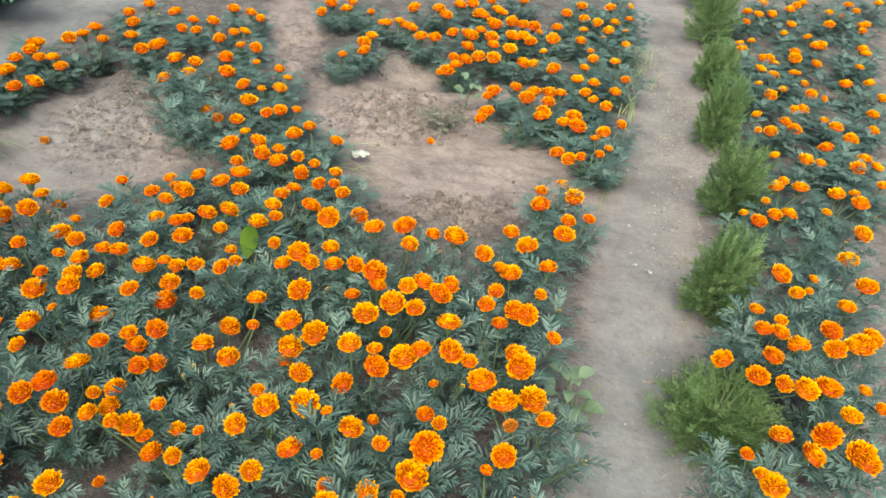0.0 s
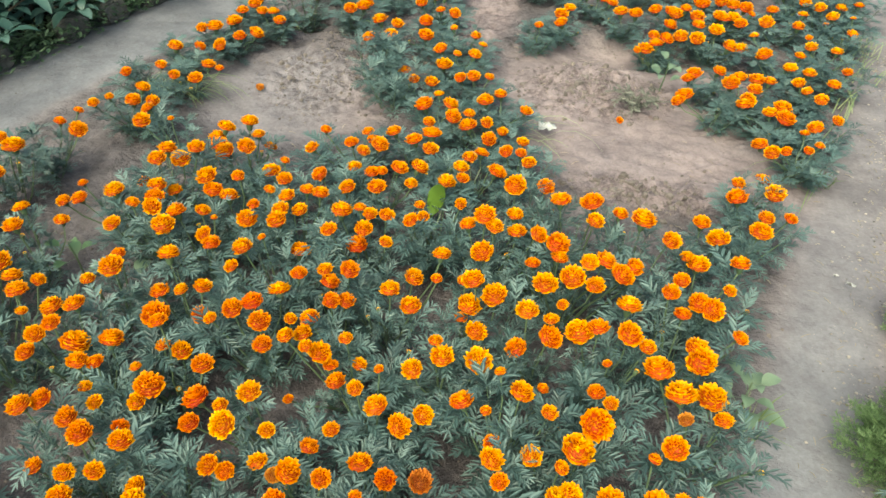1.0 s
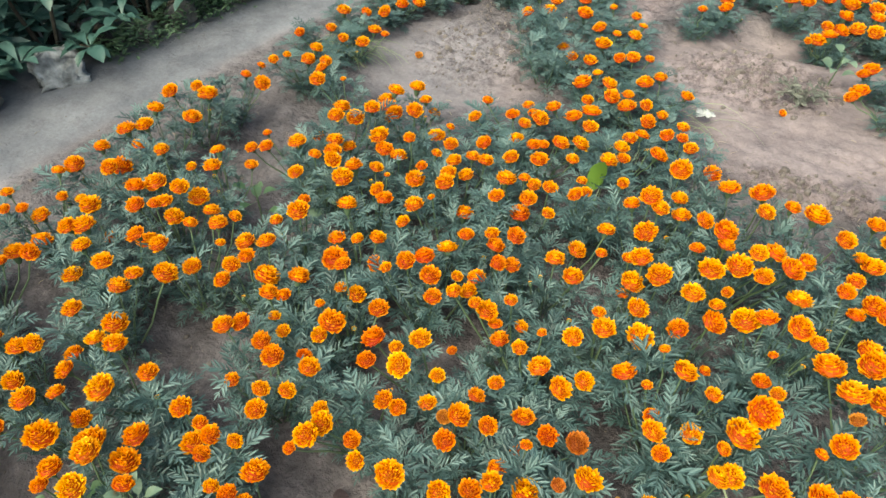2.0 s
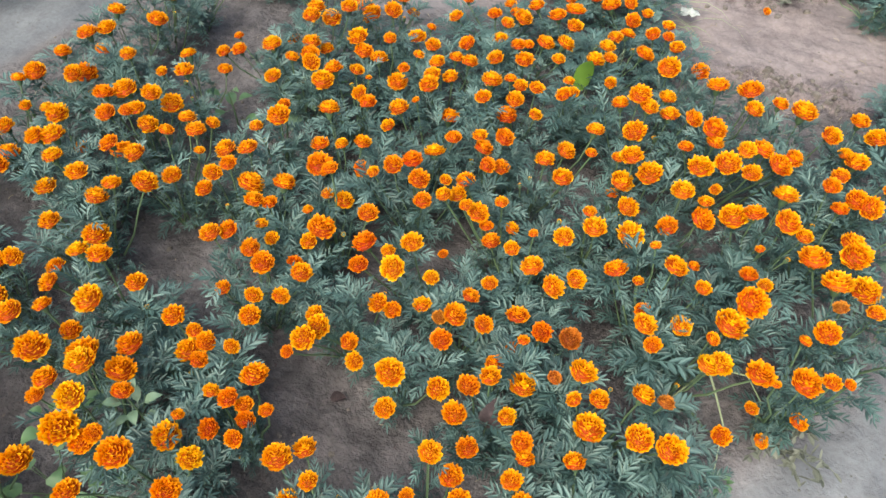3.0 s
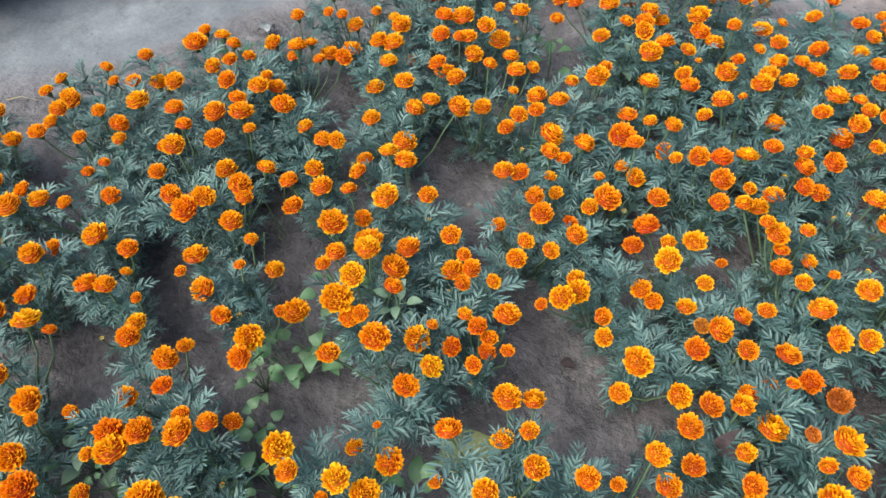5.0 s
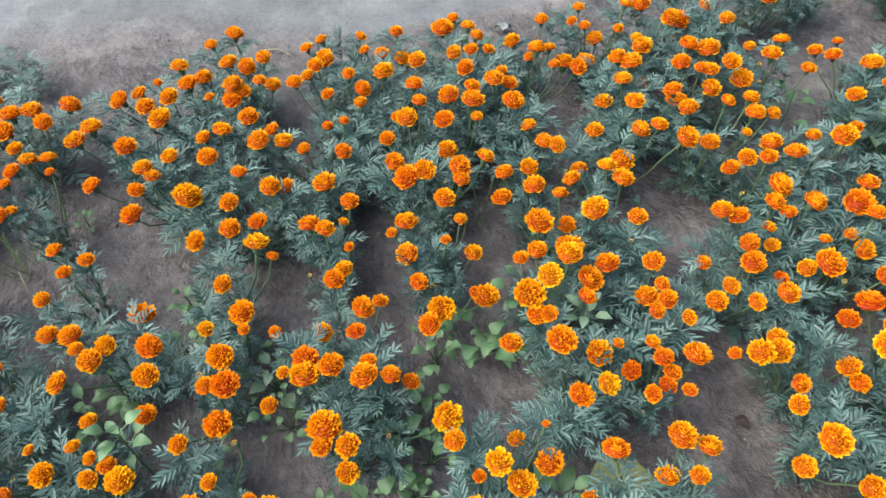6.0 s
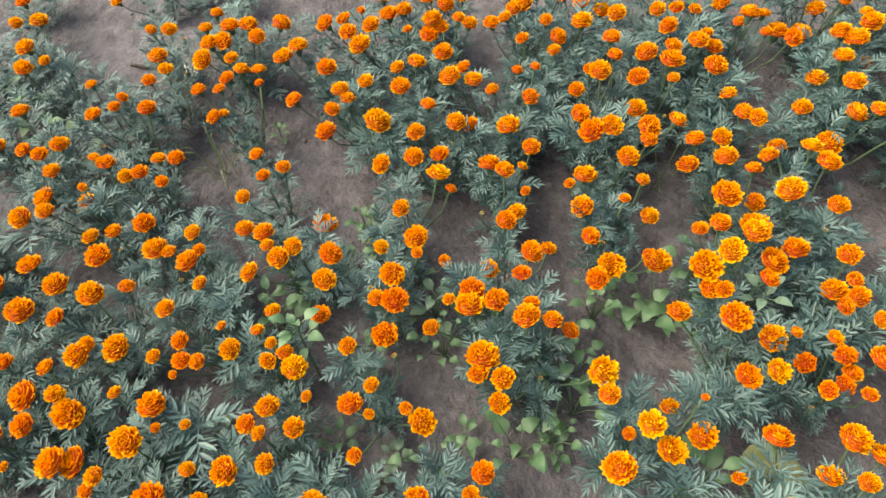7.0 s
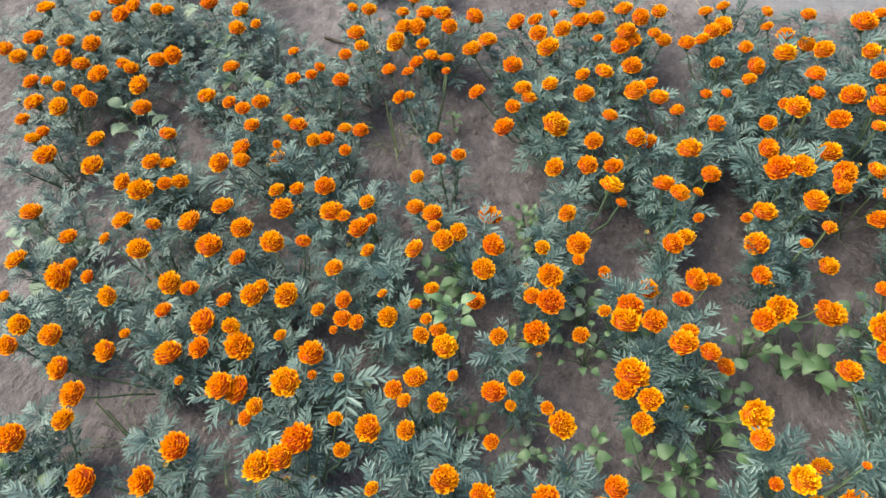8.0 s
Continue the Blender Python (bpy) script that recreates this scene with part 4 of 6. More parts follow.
marigold(-0.874, 0.196, 0.09, 0.16, [(-37, -45, 187, 41, 2), (-57, 9, 222, 33, 0), (-22, 8, 223, 41, 2), (3, 15, 203, 36, 0), (49, 18, 211, 30, 0), (24, -10, 208, 38, 2), (38, -58, 240, 35, 0), (2, 63, 234, 54, 0)])
marigold(-0.307, 0.190, 0.1, 0.18, [(-103, -7, 235, 26, 0), (-62, 110, 235, 39, 0), (-71, 66, 235, 41, 1), (-42, 35, 235, 46, 1), (-27, 3, 235, 39, 1), (-55, -28, 235, 31, 0)])
marigold(-0.231, 0.232, 0.13, 0.18, [(-60, 95, 235, 43, 0), (-28, -31, 235, 54, 1), (-1, 28, 235, 22, 0), (29, 4, 235, 34, 1)])
marigold(-1.496, 0.266, 0.1, 0.17, [(4, 10, 237, 47, 0), (39, 25, 248, 45, 0), (35, -45, 203, 49, 0), (-77, 10, 222, 42, 0)])
marigold(-1.944, 0.272, 0.13, 0.18, [(36, -48, 237, 47, 0), (55, -6, 245, 42, 0), (53, 48, 226, 37, 0), (-89, -30, 235, 71, 0), (-117, 14, 235, 42, 0), (-64, 39, 235, 46, 0), (-10, 42, 235, 45, 0)])
marigold(-1.715, 0.281, 0.13, 0.19, [(-92, -69, 260, 51, 0), (-5, -27, 271, 54, 0), (-4, 15, 242, 50, 0), (74, -12, 253, 58, 0), (-65, 23, 235, 36, 0)])
marigold(-1.054, 0.286, 0.13, 0.16, [(-34, 23, 228, 46, 0), (-75, -58, 220, 56, 0), (10, 20, 206, 35, 0), (9, -12, 181, 53, 0), (110, 7, 230, 33, 0), (50, 5, 213, 44, 0), (73, -41, 235, 38, 2)])
marigold(-1.274, 0.348, 0.14, 0.18, [(-71, 6, 255, 46, 1), (-91, -71, 227, 46, 0), (19, -77, 241, 65, 1), (76, -6, 236, 45, 0), (-148, -14, 182, 43, 0), (-9, 7, 271, 53, 0)])
marigold(-0.667, 0.394, 0.09, 0.17, [(31, -57, 279, 57, 1), (36, -95, 215, 43, 1), (112, -28, 225, 46, 0)])
marigold(-0.457, 0.373, 0.11, 0.18, [(-20, 78, 235, 39, 0), (-15, 30, 273, 44, 0), (40, 64, 223, 63, 0), (-53, 32, 205, 46, 2), (-52, -45, 238, 48, 0), (35, -14, 235, 37, 0), (-9, -94, 235, 41, 2), (74, -50, 235, 44, 0)])
marigold(-0.800, 0.474, 0.11, 0.17, [(-19, -127, 260, 50, 0), (-11, -87, 246, 51, 0), (-52, -143, 213, 27, 0), (49, -79, 218, 40, 0), (85, -125, 242, 38, 0), (-53, -39, 195, 41, 0)])
marigold(-0.258, 0.439, 0.14, 0.18, [(-62, 59, 235, 56, 0), (-65, -2, 235, 33, 0), (-22, 16, 235, 42, 0), (50, 56, 235, 49, 0), (90, 57, 235, 34, 3), (-25, -43, 235, 61, 0), (60, -29, 235, 53, 0), (116, -28, 235, 60, 0)])
marigold(-1.766, 0.353, 0.1, 0.18, [(-24, 148, 189, 66, 0), (61, 140, 231, 50, 0), (-45, 52, 224, 38, 0), (-31, 63, 259, 59, 0), (25, 87, 235, 34, 0), (-46, 111, 235, 40, 0)])
marigold(-1.936, 0.459, 0.09, 0.16, [(1, -47, 196, 54, 0), (-1, 47, 235, 46, 0)])
marigold(-1.005, 0.469, 0.14, 0.17, [(-118, 26, 258, 47, 0), (-37, 41, 230, 47, 2), (-56, -48, 190, 37, 0), (33, -57, 226, 39, 0), (89, -43, 236, 39, 0), (43, 74, 183, 37, 2), (98, 23, 238, 47, 0), (1, 24, 220, 53, 2), (43, -93, 210, 46, 0)])
marigold(-1.444, 0.454, 0.13, 0.18, [(22, 42, 241, 52, 0), (44, 75, 261, 45, 0), (-38, -47, 226, 50, 0), (112, 105, 263, 57, 0), (60, -26, 203, 61, 0)])
marigold(-0.578, 0.523, 0.09, 0.16, [(3, 64, 217, 39, 2), (-4, -6, 242, 53, 0), (-36, -10, 219, 32, 3), (51, 6, 223, 40, 2), (-14, -54, 217, 47, 2)])
marigold(-0.431, 0.553, 0.13, 0.15, [(13, 13, 209, 45, 2), (-31, -29, 184, 34, 0), (69, 54, 158, 50, 3), (65, -88, 235, 29, 3), (-44, 35, 206, 50, 2), (-7, -73, 297, 24, 0)])
marigold(-0.695, 0.648, 0.11, 0.16, [(-136, -28, 230, 60, 2), (-130, -72, 206, 45, 2), (-47, 21, 215, 52, 1), (-52, -141, 199, 44, 0), (-21, -137, 187, 38, 0), (31, -105, 194, 41, 0), (29, -54, 221, 35, 1), (-46, -80, 246, 57, 1), (-77, -34, 233, 36, 0)])
marigold(-1.541, 0.579, 0.12, 0.18, [(-57, -23, 244, 51, 0), (40, 56, 252, 49, 0), (28, -41, 243, 53, 1), (-39, -86, 210, 51, 0), (28, 94, 194, 70, 0)])
marigold(-0.145, 0.631, 0.11, 0.18, [(35, 32, 235, 32, 0), (59, 66, 253, 74, 0), (35, -30, 235, 47, 1), (57, -17, 235, 50, 1), (129, -9, 235, 58, 0), (104, -102, 130, 42, 0)])
marigold(-1.074, 0.629, 0.13, 0.16, [(-39, 6, 225, 50, 0), (5, 69, 239, 57, 0), (0, -33, 202, 32, 0), (-28, -106, 247, 46, 0), (43, -61, 202, 34, 0), (-9, 19, 216, 40, 0)])
marigold(-1.866, 0.638, 0.13, 0.17, [(32, 60, 205, 35, 0), (-1, -32, 224, 36, 1), (22, -11, 190, 51, 0), (68, -61, 163, 58, 1), (-74, -10, 235, 38, 0), (-23, -62, 235, 32, 0), (-25, 116, 235, 42, 0)])
marigold(0.067, 0.640, 0.1, 0.13, [(-55, -30, 235, 19, 0), (-3, -4, 235, 65, 0), (40, 15, 235, 37, 0), (71, 22, 235, 25, 0), (-12, 88, 235, 29, 0), (-52, -10, 100, 31, 0), (-17, -56, 70, 33, 1), (27, -23, 130, 39, 0)])
marigold(-1.677, 0.643, 0.1, 0.18, [(-21, 37, 240, 61, 0), (3, -57, 252, 53, 0), (34, -35, 250, 63, 0), (50, 8, 178, 41, 0), (-66, 48, 235, 35, 1)])
marigold(-0.948, 0.683, 0.11, 0.17, [(-15, 43, 299, 40, 0), (-1, 64, 182, 50, 0), (-40, 57, 195, 34, 0), (86, 17, 224, 49, 2), (-36, -32, 231, 27, 0), (15, -63, 230, 67, 2), (-9, -87, 196, 42, 0)])
marigold(-1.223, 0.699, 0.1, 0.17, [(-42, 51, 224, 54, 0), (-29, -23, 217, 49, 0), (6, -2, 243, 44, 0), (-37, -57, 193, 45, 0), (78, -23, 228, 69, 0), (24, 54, 250, 50, 0)])
marigold(-1.361, 0.649, 0.13, 0.18, [(-34, 68, 263, 40, 0), (-40, 147, 239, 49, 0), (31, 93, 267, 51, 0), (42, 142, 253, 38, 0), (49, 67, 230, 28, 0), (33, -22, 223, 50, 1), (-81, -4, 235, 52, 0)])
marigold(-0.507, 0.730, 0.13, 0.15, [(-84, 24, 197, 47, 2), (-31, 1, 223, 39, 0), (-2, 64, 217, 23, 0), (23, -27, 224, 53, 1), (79, -47, 205, 53, 1), (118, -12, 208, 45, 0), (-46, -93, 208, 37, 0)])
marigold(-0.224, 0.735, 0.14, 0.18, [(-97, 15, 241, 52, 0), (-36, 86, 267, 26, 0), (16, 60, 254, 54, 0), (54, 104, 220, 29, 0), (75, 26, 254, 36, 0), (-47, 16, 225, 25, 0), (-21, -40, 208, 36, 2), (-12, -89, 234, 50, 1), (57, -48, 210, 48, 1), (10, -131, 235, 37, 0)])
marigold(-1.542, 0.776, 0.11, 0.2, [(-88, 1, 257, 55, 0), (-56, 37, 251, 66, 0), (41, 30, 275, 52, 0), (25, -18, 258, 48, 0), (57, 64, 221, 60, 0), (57, -29, 226, 52, 0), (-50, -48, 241, 51, 0), (14, -38, 262, 36, 0)])
marigold(0.639, 0.784, 0.1, 0.18, [(34, 62, 235, 50, 0), (85, 17, 235, 57, 0), (-40, -33, 235, 33, 1), (-25, -57, 235, 57, 1), (-54, 11, 235, 30, 0)])
marigold(-0.054, 0.799, 0.09, 0.2, [(-11, 48, 238, 41, 0), (16, 11, 261, 32, 0), (-6, -59, 280, 71, 0)])
marigold(-0.577, 0.817, 0.12, 0.17, [(-123, 62, 226, 48, 0), (-133, 37, 198, 45, 0), (-85, -38, 257, 33, 0), (-58, -30, 236, 53, 0), (-23, 25, 231, 33, 0), (14, 3, 181, 37, 0), (-111, -101, 146, 25, 0), (-152, -2, 228, 44, 0), (-36, -33, 206, 35, 0)])
marigold(0.172, 0.839, 0.12, 0.2, [(-123, 84, 262, 69, 1), (-83, 19, 280, 67, 1), (-84, -88, 251, 53, 0), (-70, -30, 266, 32, 3), (-11, 62, 235, 75, 0), (10, 13, 235, 40, 0)])
marigold(-0.816, 0.850, 0.11, 0.18, [(-51, -7, 243, 53, 2), (50, -70, 227, 44, 2), (10, 96, 220, 58, 0), (66, 32, 203, 33, 0), (-84, -45, 241, 33, 0), (-12, 15, 255, 54, 2), (21, -21, 238, 53, 2)])
marigold(-0.389, 0.857, 0.1, 0.17, [(-57, -34, 204, 51, 1), (0, 0, 227, 57, 1), (-21, 22, 245, 33, 0), (77, 11, 226, 69, 1)])
marigold(-1.820, 0.865, 0.11, 0.18, [(20, 11, 196, 69, 0), (43, 76, 235, 45, 0), (-50, 25, 235, 51, 0), (-54, -72, 235, 60, 0), (42, -41, 235, 53, 0)])
marigold(-1.203, 0.873, 0.09, 0.2, [(21, -6, 264, 62, 0), (9, 40, 260, 33, 2), (-30, -34, 235, 36, 0)])
marigold(-1.027, 0.876, 0.13, 0.16, [(-62, 10, 191, 51, 0), (2, 8, 215, 39, 0), (55, 21, 229, 47, 0), (-14, -74, 213, 71, 2), (87, -51, 217, 43, 2), (-70, 86, 243, 61, 0)])
marigold(-1.670, 0.923, 0.09, 0.21, [(0, 0, 263, 45, 0)])
marigold(0.862, 0.935, 0.14, 0.18, [(-28, 46, 235, 65, 0), (53, 41, 235, 34, 1), (-11, -30, 235, 50, 1), (68, -8, 235, 34, 0), (-89, -85, 235, 65, 0), (-34, -127, 235, 65, 0), (-28, -147, 235, 50, 0)])
marigold(-1.507, 0.960, 0.1, 0.19, [(-43, -58, 257, 34, 0), (16, -39, 267, 54, 0), (-39, 45, 246, 48, 0), (66, 52, 223, 41, 0)])
marigold(-0.048, 0.968, 0.14, 0.21, [(-70, 15, 253, 65, 0), (-34, 17, 278, 51, 0), (28, 116, 264, 62, 1), (33, 10, 285, 61, 0), (72, -2, 270, 38, 0), (-2, -40, 235, 22, 0)])
marigold(-0.209, 0.971, 0.09, 0.19, [(-35, -46, 224, 52, 2), (-27, 24, 274, 54, 1), (28, 26, 259, 38, 0), (34, -4, 235, 59, 0)])
marigold(-0.673, 0.976, 0.09, 0.19, [(-42, 33, 251, 41, 0), (-25, 19, 229, 50, 2), (19, 38, 262, 52, 2), (11, -57, 252, 42, 2), (36, -33, 235, 45, 2)])
marigold(-0.358, 1.002, 0.09, 0.2, [(23, -57, 227, 53, 0), (-5, 6, 319, 55, 0), (-32, 48, 266, 37, 0), (44, 16, 274, 65, 0), (-7, 0, 243, 64, 0), (-22, -12, 208, 32, 0)])
marigold(0.749, 1.114, 0.12, 0.18, [(-9, -48, 235, 51, 0), (-137, -67, 235, 52, 0), (-69, -111, 235, 56, 0), (-16, -132, 235, 43, 0), (31, -142, 235, 65, 1)])
marigold(-0.564, 1.016, 0.11, 0.2, [(101, 108, 265, 48, 0), (52, 45, 232, 52, 0), (18, -35, 262, 48, 0), (112, 20, 268, 29, 0), (67, -38, 225, 55, 0)])
marigold(-0.861, 1.056, 0.13, 0.17, [(24, 68, 180, 64, 0), (83, -59, 232, 42, 0), (-77, -28, 248, 53, 0), (-85, -77, 225, 39, 0), (-56, 29, 235, 24, 0)])
marigold(-1.829, 1.061, 0.13, 0.18, [(-42, 51, 235, 56, 0), (94, 58, 235, 61, 0), (-42, -75, 235, 59, 0), (-9, -34, 235, 59, 0)])
marigold(0.108, 1.069, 0.13, 0.18, [(-44, 57, 287, 46, 0), (-8, 39, 245, 41, 0), (26, -44, 235, 56, 0), (35, -79, 235, 78, 0), (118, 12, 235, 39, 0)])
marigold(-1.098, 1.082, 0.1, 0.18, [(-57, -46, 259, 63, 0), (-59, 14, 255, 58, 0), (-16, 62, 229, 43, 0), (30, -19, 227, 45, 0), (70, -48, 232, 49, 0), (31, 37, 235, 19, 0)])
marigold(-1.389, 1.184, 0.09, 0.16, [(-111, -95, 213, 43, 0), (-62, -87, 228, 46, 0), (-127, 1, 199, 31, 0)])
marigold(-1.278, 1.129, 0.12, 0.18, [(-23, -103, 234, 48, 0), (-94, 12, 240, 59, 0), (2, 63, 241, 54, 0), (66, -47, 266, 51, 0), (26, 94, 205, 44, 0), (4, -41, 261, 39, 0), (20, 22, 235, 54, 0)])
marigold(0.785, 1.152, 0.1, 0.18, [(-29, 71, 233, 40, 0), (-38, 1, 235, 50, 0), (1, -8, 235, 48, 0), (19, 34, 234, 35, 1), (34, -42, 235, 53, 0), (12, -56, 235, 25, 0)])
marigold(-0.165, 1.198, 0.14, 0.21, [(-86, -20, 243, 39, 0), (-36, 23, 281, 69, 0), (-26, -7, 267, 46, 0), (45, -18, 279, 50, 1), (82, 10, 270, 55, 0), (-45, -108, 271, 65, 0), (13, -58, 260, 66, 0), (66, -75, 265, 49, 0), (125, -23, 266, 62, 0), (150, 2, 274, 49, 0), (2, -129, 235, 29, 0)])
marigold(0.979, 1.169, 0.12, 0.18, [(26, 87, 230, 51, 0), (-59, -8, 235, 56, 0), (-77, -71, 235, 54, 1), (-2, -50, 235, 65, 0), (34, -29, 235, 59, 0), (-24, -55, 234, 48, 1), (-137, -195, 234, 44, 0)])
marigold(-0.690, 1.220, 0.13, 0.17, [(-79, 29, 230, 61, 0), (-32, 39, 241, 35, 0), (0, 30, 234, 43, 0), (-61, -96, 271, 45, 0), (7, -40, 243, 53, 0), (42, 43, 231, 46, 0), (-4, -63, 205, 64, 2), (66, -39, 212, 38, 0)])
marigold(-0.898, 1.243, 0.1, 0.17, [(19, -19, 224, 50, 0), (-14, -85, 235, 58, 0), (-21, -47, 238, 48, 0), (-34, 21, 229, 50, 0), (4, 67, 224, 44, 0), (45, 64, 225, 50, 0)])
marigold(-1.845, 1.244, 0.09, 0.17, [(-56, -36, 233, 58, 0), (61, 6, 231, 72, 0), (-5, 30, 228, 44, 0)])
marigold(0.160, 1.250, 0.14, 0.17, [(-64, -36, 249, 42, 0), (-44, 82, 222, 41, 0), (-18, 63, 224, 64, 0), (-20, -85, 235, 54, 0), (11, -100, 235, 56, 0), (84, 98, 220, 55, 0), (51, -22, 232, 35, 0)])
marigold(-1.076, 1.250, 0.13, 0.15, [(64, -71, 198, 60, 1), (-106, 30, 231, 71, 0), (-72, 1, 211, 56, 0), (-25, -1, 203, 53, 0), (0, 23, 257, 40, 0), (78, 41, 215, 34, 0), (60, -23, 208, 36, 0)])
marigold(-0.366, 1.262, 0.13, 0.2, [(-66, -1, 254, 49, 0), (-25, 2, 291, 61, 0), (5, -18, 278, 53, 0), (40, 86, 243, 53, 0), (57, 18, 244, 53, 0), (115, -3, 266, 49, 0), (-11, -86, 249, 61, 0)])
marigold(-1.342, 1.313, 0.13, 0.18, [(-52, -39, 167, 43, 0), (28, -48, 272, 53, 0), (56, 12, 236, 64, 0), (117, 13, 287, 52, 0), (-32, 75, 214, 58, 0)])
marigold(-0.546, 1.337, 0.14, 0.17, [(-26, -114, 264, 45, 0), (-36, 1, 221, 32, 0), (69, 34, 224, 37, 0), (5, 128, 218, 63, 0), (-11, -49, 227, 37, 0)])
marigold(0.919, 1.354, 0.09, 0.16, [(-28, 34, 214, 65, 1), (-26, -53, 226, 43, 1), (54, 19, 216, 29, 1)])
marigold(0.001, 1.371, 0.09, 0.21, [(-6, 14, 275, 78, 0), (-65, 7, 283, 45, 0), (71, -21, 251, 55, 0)])
marigold(-0.160, 1.374, 0.09, 0.21, [(-58, 15, 286, 59, 0), (20, 32, 283, 67, 0), (38, -47, 287, 48, 0)])
marigold(-1.020, 1.400, 0.09, 0.17, [(-38, 15, 181, 57, 0), (43, -58, 220, 47, 0), (-4, 42, 205, 33, 0)])
marigold(-1.821, 1.384, 0.13, 0.17, [(134, 15, 212, 63, 0), (46, 45, 207, 39, 0), (38, 137, 192, 32, 0)])
marigold(-0.841, 1.415, 0.09, 0.17, [(-58, -13, 211, 50, 0), (43, -54, 218, 49, 0), (15, 67, 198, 51, 0)])
marigold(1.121, 1.421, 0.11, 0.17, [(10, 68, 197, 65, 1), (-10, -68, 219, 65, 0), (-175, -90, 208, 24, 1)])
marigold(-0.305, 1.460, 0.09, 0.21, [(-40, -15, 264, 69, 1), (40, 15, 254, 50, 0)])
marigold(-0.742, 1.468, 0.11, 0.16, [(43, 57, 191, 56, 0), (98, 83, 187, 59, 0), (103, -25, 205, 45, 0), (19, -75, 213, 58, 0), (-24, 2, 200, 46, 0), (1, 17, 198, 39, 0)])
marigold(-1.189, 1.470, 0.12, 0.17, [(-22, -43, 208, 68, 0), (-67, 62, 224, 58, 0), (-59, -9, 206, 58, 0), (34, -10, 218, 61, 0), (-19, 116, 220, 64, 0), (36, 64, 214, 42, 0), (51, 97, 151, 43, 0), (-97, 47, 192, 57, 0)])
marigold(0.182, 1.497, 0.09, 0.15, [(-19, 34, 187, 57, 0), (19, -34, 197, 68, 0)])
marigold(-1.490, 1.585, 0.09, 0.14, [(-112, 33, 176, 51, 0), (-69, -57, 191, 63, 0), (1, -7, 182, 25, 0)])
marigold(0.332, 1.613, 0.11, 0.14, [(-73, 52, 196, 71, 0), (10, 4, 176, 49, 0), (77, 24, 173, 40, 0), (-15, -80, 190, 69, 0)])
marigold(-0.495, 1.625, 0.11, 0.14, [(3, 88, 163, 50, 0), (-27, 46, 168, 49, 0), (-36, -25, 179, 55, 1), (-14, -94, 190, 42, 0), (74, -14, 177, 62, 0)])
marigold(-1.728, 1.685, 0.14, 0.13, [(-57, -94, 180, 44, 0), (-43, -32, 171, 36, 0), (43, -24, 170, 62, 0), (9, 79, 158, 58, 0), (104, -5, 167, 47, 0)])
marigold(-0.878, 1.659, 0.14, 0.13, [(-112, -106, 186, 47, 0), (-123, 29, 166, 39, 0), (-15, -25, 174, 48, 0), (7, 65, 162, 41, 0), (73, -6, 171, 68, 0), (41, -67, 180, 44, 0), (44, 14, 168, 46, 0)])
marigold(1.240, 1.717, 0.09, 0.12, [(28, -62, 171, 64, 1), (-28, 62, 157, 35, 1)])
marigold(-0.680, 1.730, 0.13, 0.12, [(-114, 25, 159, 55, 0), (6, 54, 157, 78, 0), (-37, -5, 162, 61, 0), (31, -49, 167, 55, 0)])
marigold(0.995, 1.732, 0.1, 0.12, [(-40, -36, 165, 59, 0), (30, 8, 160, 56, 0), (82, 21, 159, 57, 1), (-72, 7, 161, 33, 1)])
marigold(-0.381, 1.766, 0.12, 0.12, [(-41, -20, 160, 50, 0), (-5, 103, 125, 47, 0), (7, -16, 160, 40, 0), (39, -67, 165, 49, 0)])
marigold(0.346, 1.815, 0.09, 0.12, [(-64, -21, 156, 47, 0), (25, 68, 125, 58, 0), (39, -46, 158, 72, 0)])
marigold(1.336, 1.881, 0.12, 0.1, [(-27, 28, 146, 62, 1), (27, -28, 151, 65, 1), (37, 37, 148, 41, 0)])
marigold(-0.533, 1.922, 0.11, 0.08, [(-51, -7, 125, 75, 0), (-63, 66, 125, 50, 0), (8, 26, 125, 49, 0), (36, -72, 125, 57, 0), (70, -13, 125, 42, 0)])
marigold(-1.839, 1.936, 0.105, 0.08, [(-45, -45, 125, 45, 0), (45, 45, 125, 49, 0)])
marigold(1.153, 1.939, 0.12, 0.1, [(45, 4, 142, 65, 1), (-45, -4, 143, 56, 1), (0, 37, 142, 40, 1), (-113, -94, 142, 29, 1)])
marigold(-1.672, 1.969, 0.11, 0.08, [(-33, -44, 125, 47, 0), (52, -39, 125, 59, 0), (43, 70, 125, 58, 0), (99, 53, 125, 35, 0)])
marigold(-0.706, 1.992, 0.12, 0.08, [(-59, 9, 125, 78, 0), (-27, 93, 125, 41, 0), (33, 37, 125, 65, 0), (61, -40, 125, 68, 0), (-8, -99, 125, 48, 0)])
marigold(1.519, 1.999, 0.12, 0.1, [(0, 0, 136, 40, 1)])
marigold(0.518, 2.112, 0.14, 0.08, [(-145, -22, 125, 56, 0), (-108, -63, 125, 60, 0), (-62, -42, 125, 42, 0), (11, -13, 124, 38, 0), (54, 39, 119, 36, 1), (12, 98, 124, 39, 0)])
marigold(-0.498, 2.109, 0.11, 0.08, [(88, -42, 125, 51, 0), (-65, -14, 125, 70, 0), (-23, 56, 118, 53, 0)])
marigold(-1.788, 2.158, 0.105, 0.08, [(-46, -14, 120, 66, 0), (46, 14, 118, 48, 0)])
marigold(1.299, 2.170, 0.12, 0.1, [(24, 2, 118, 65, 1), (67, -22, 120, 46, 1), (-91, 21, 117, 45, 1)])
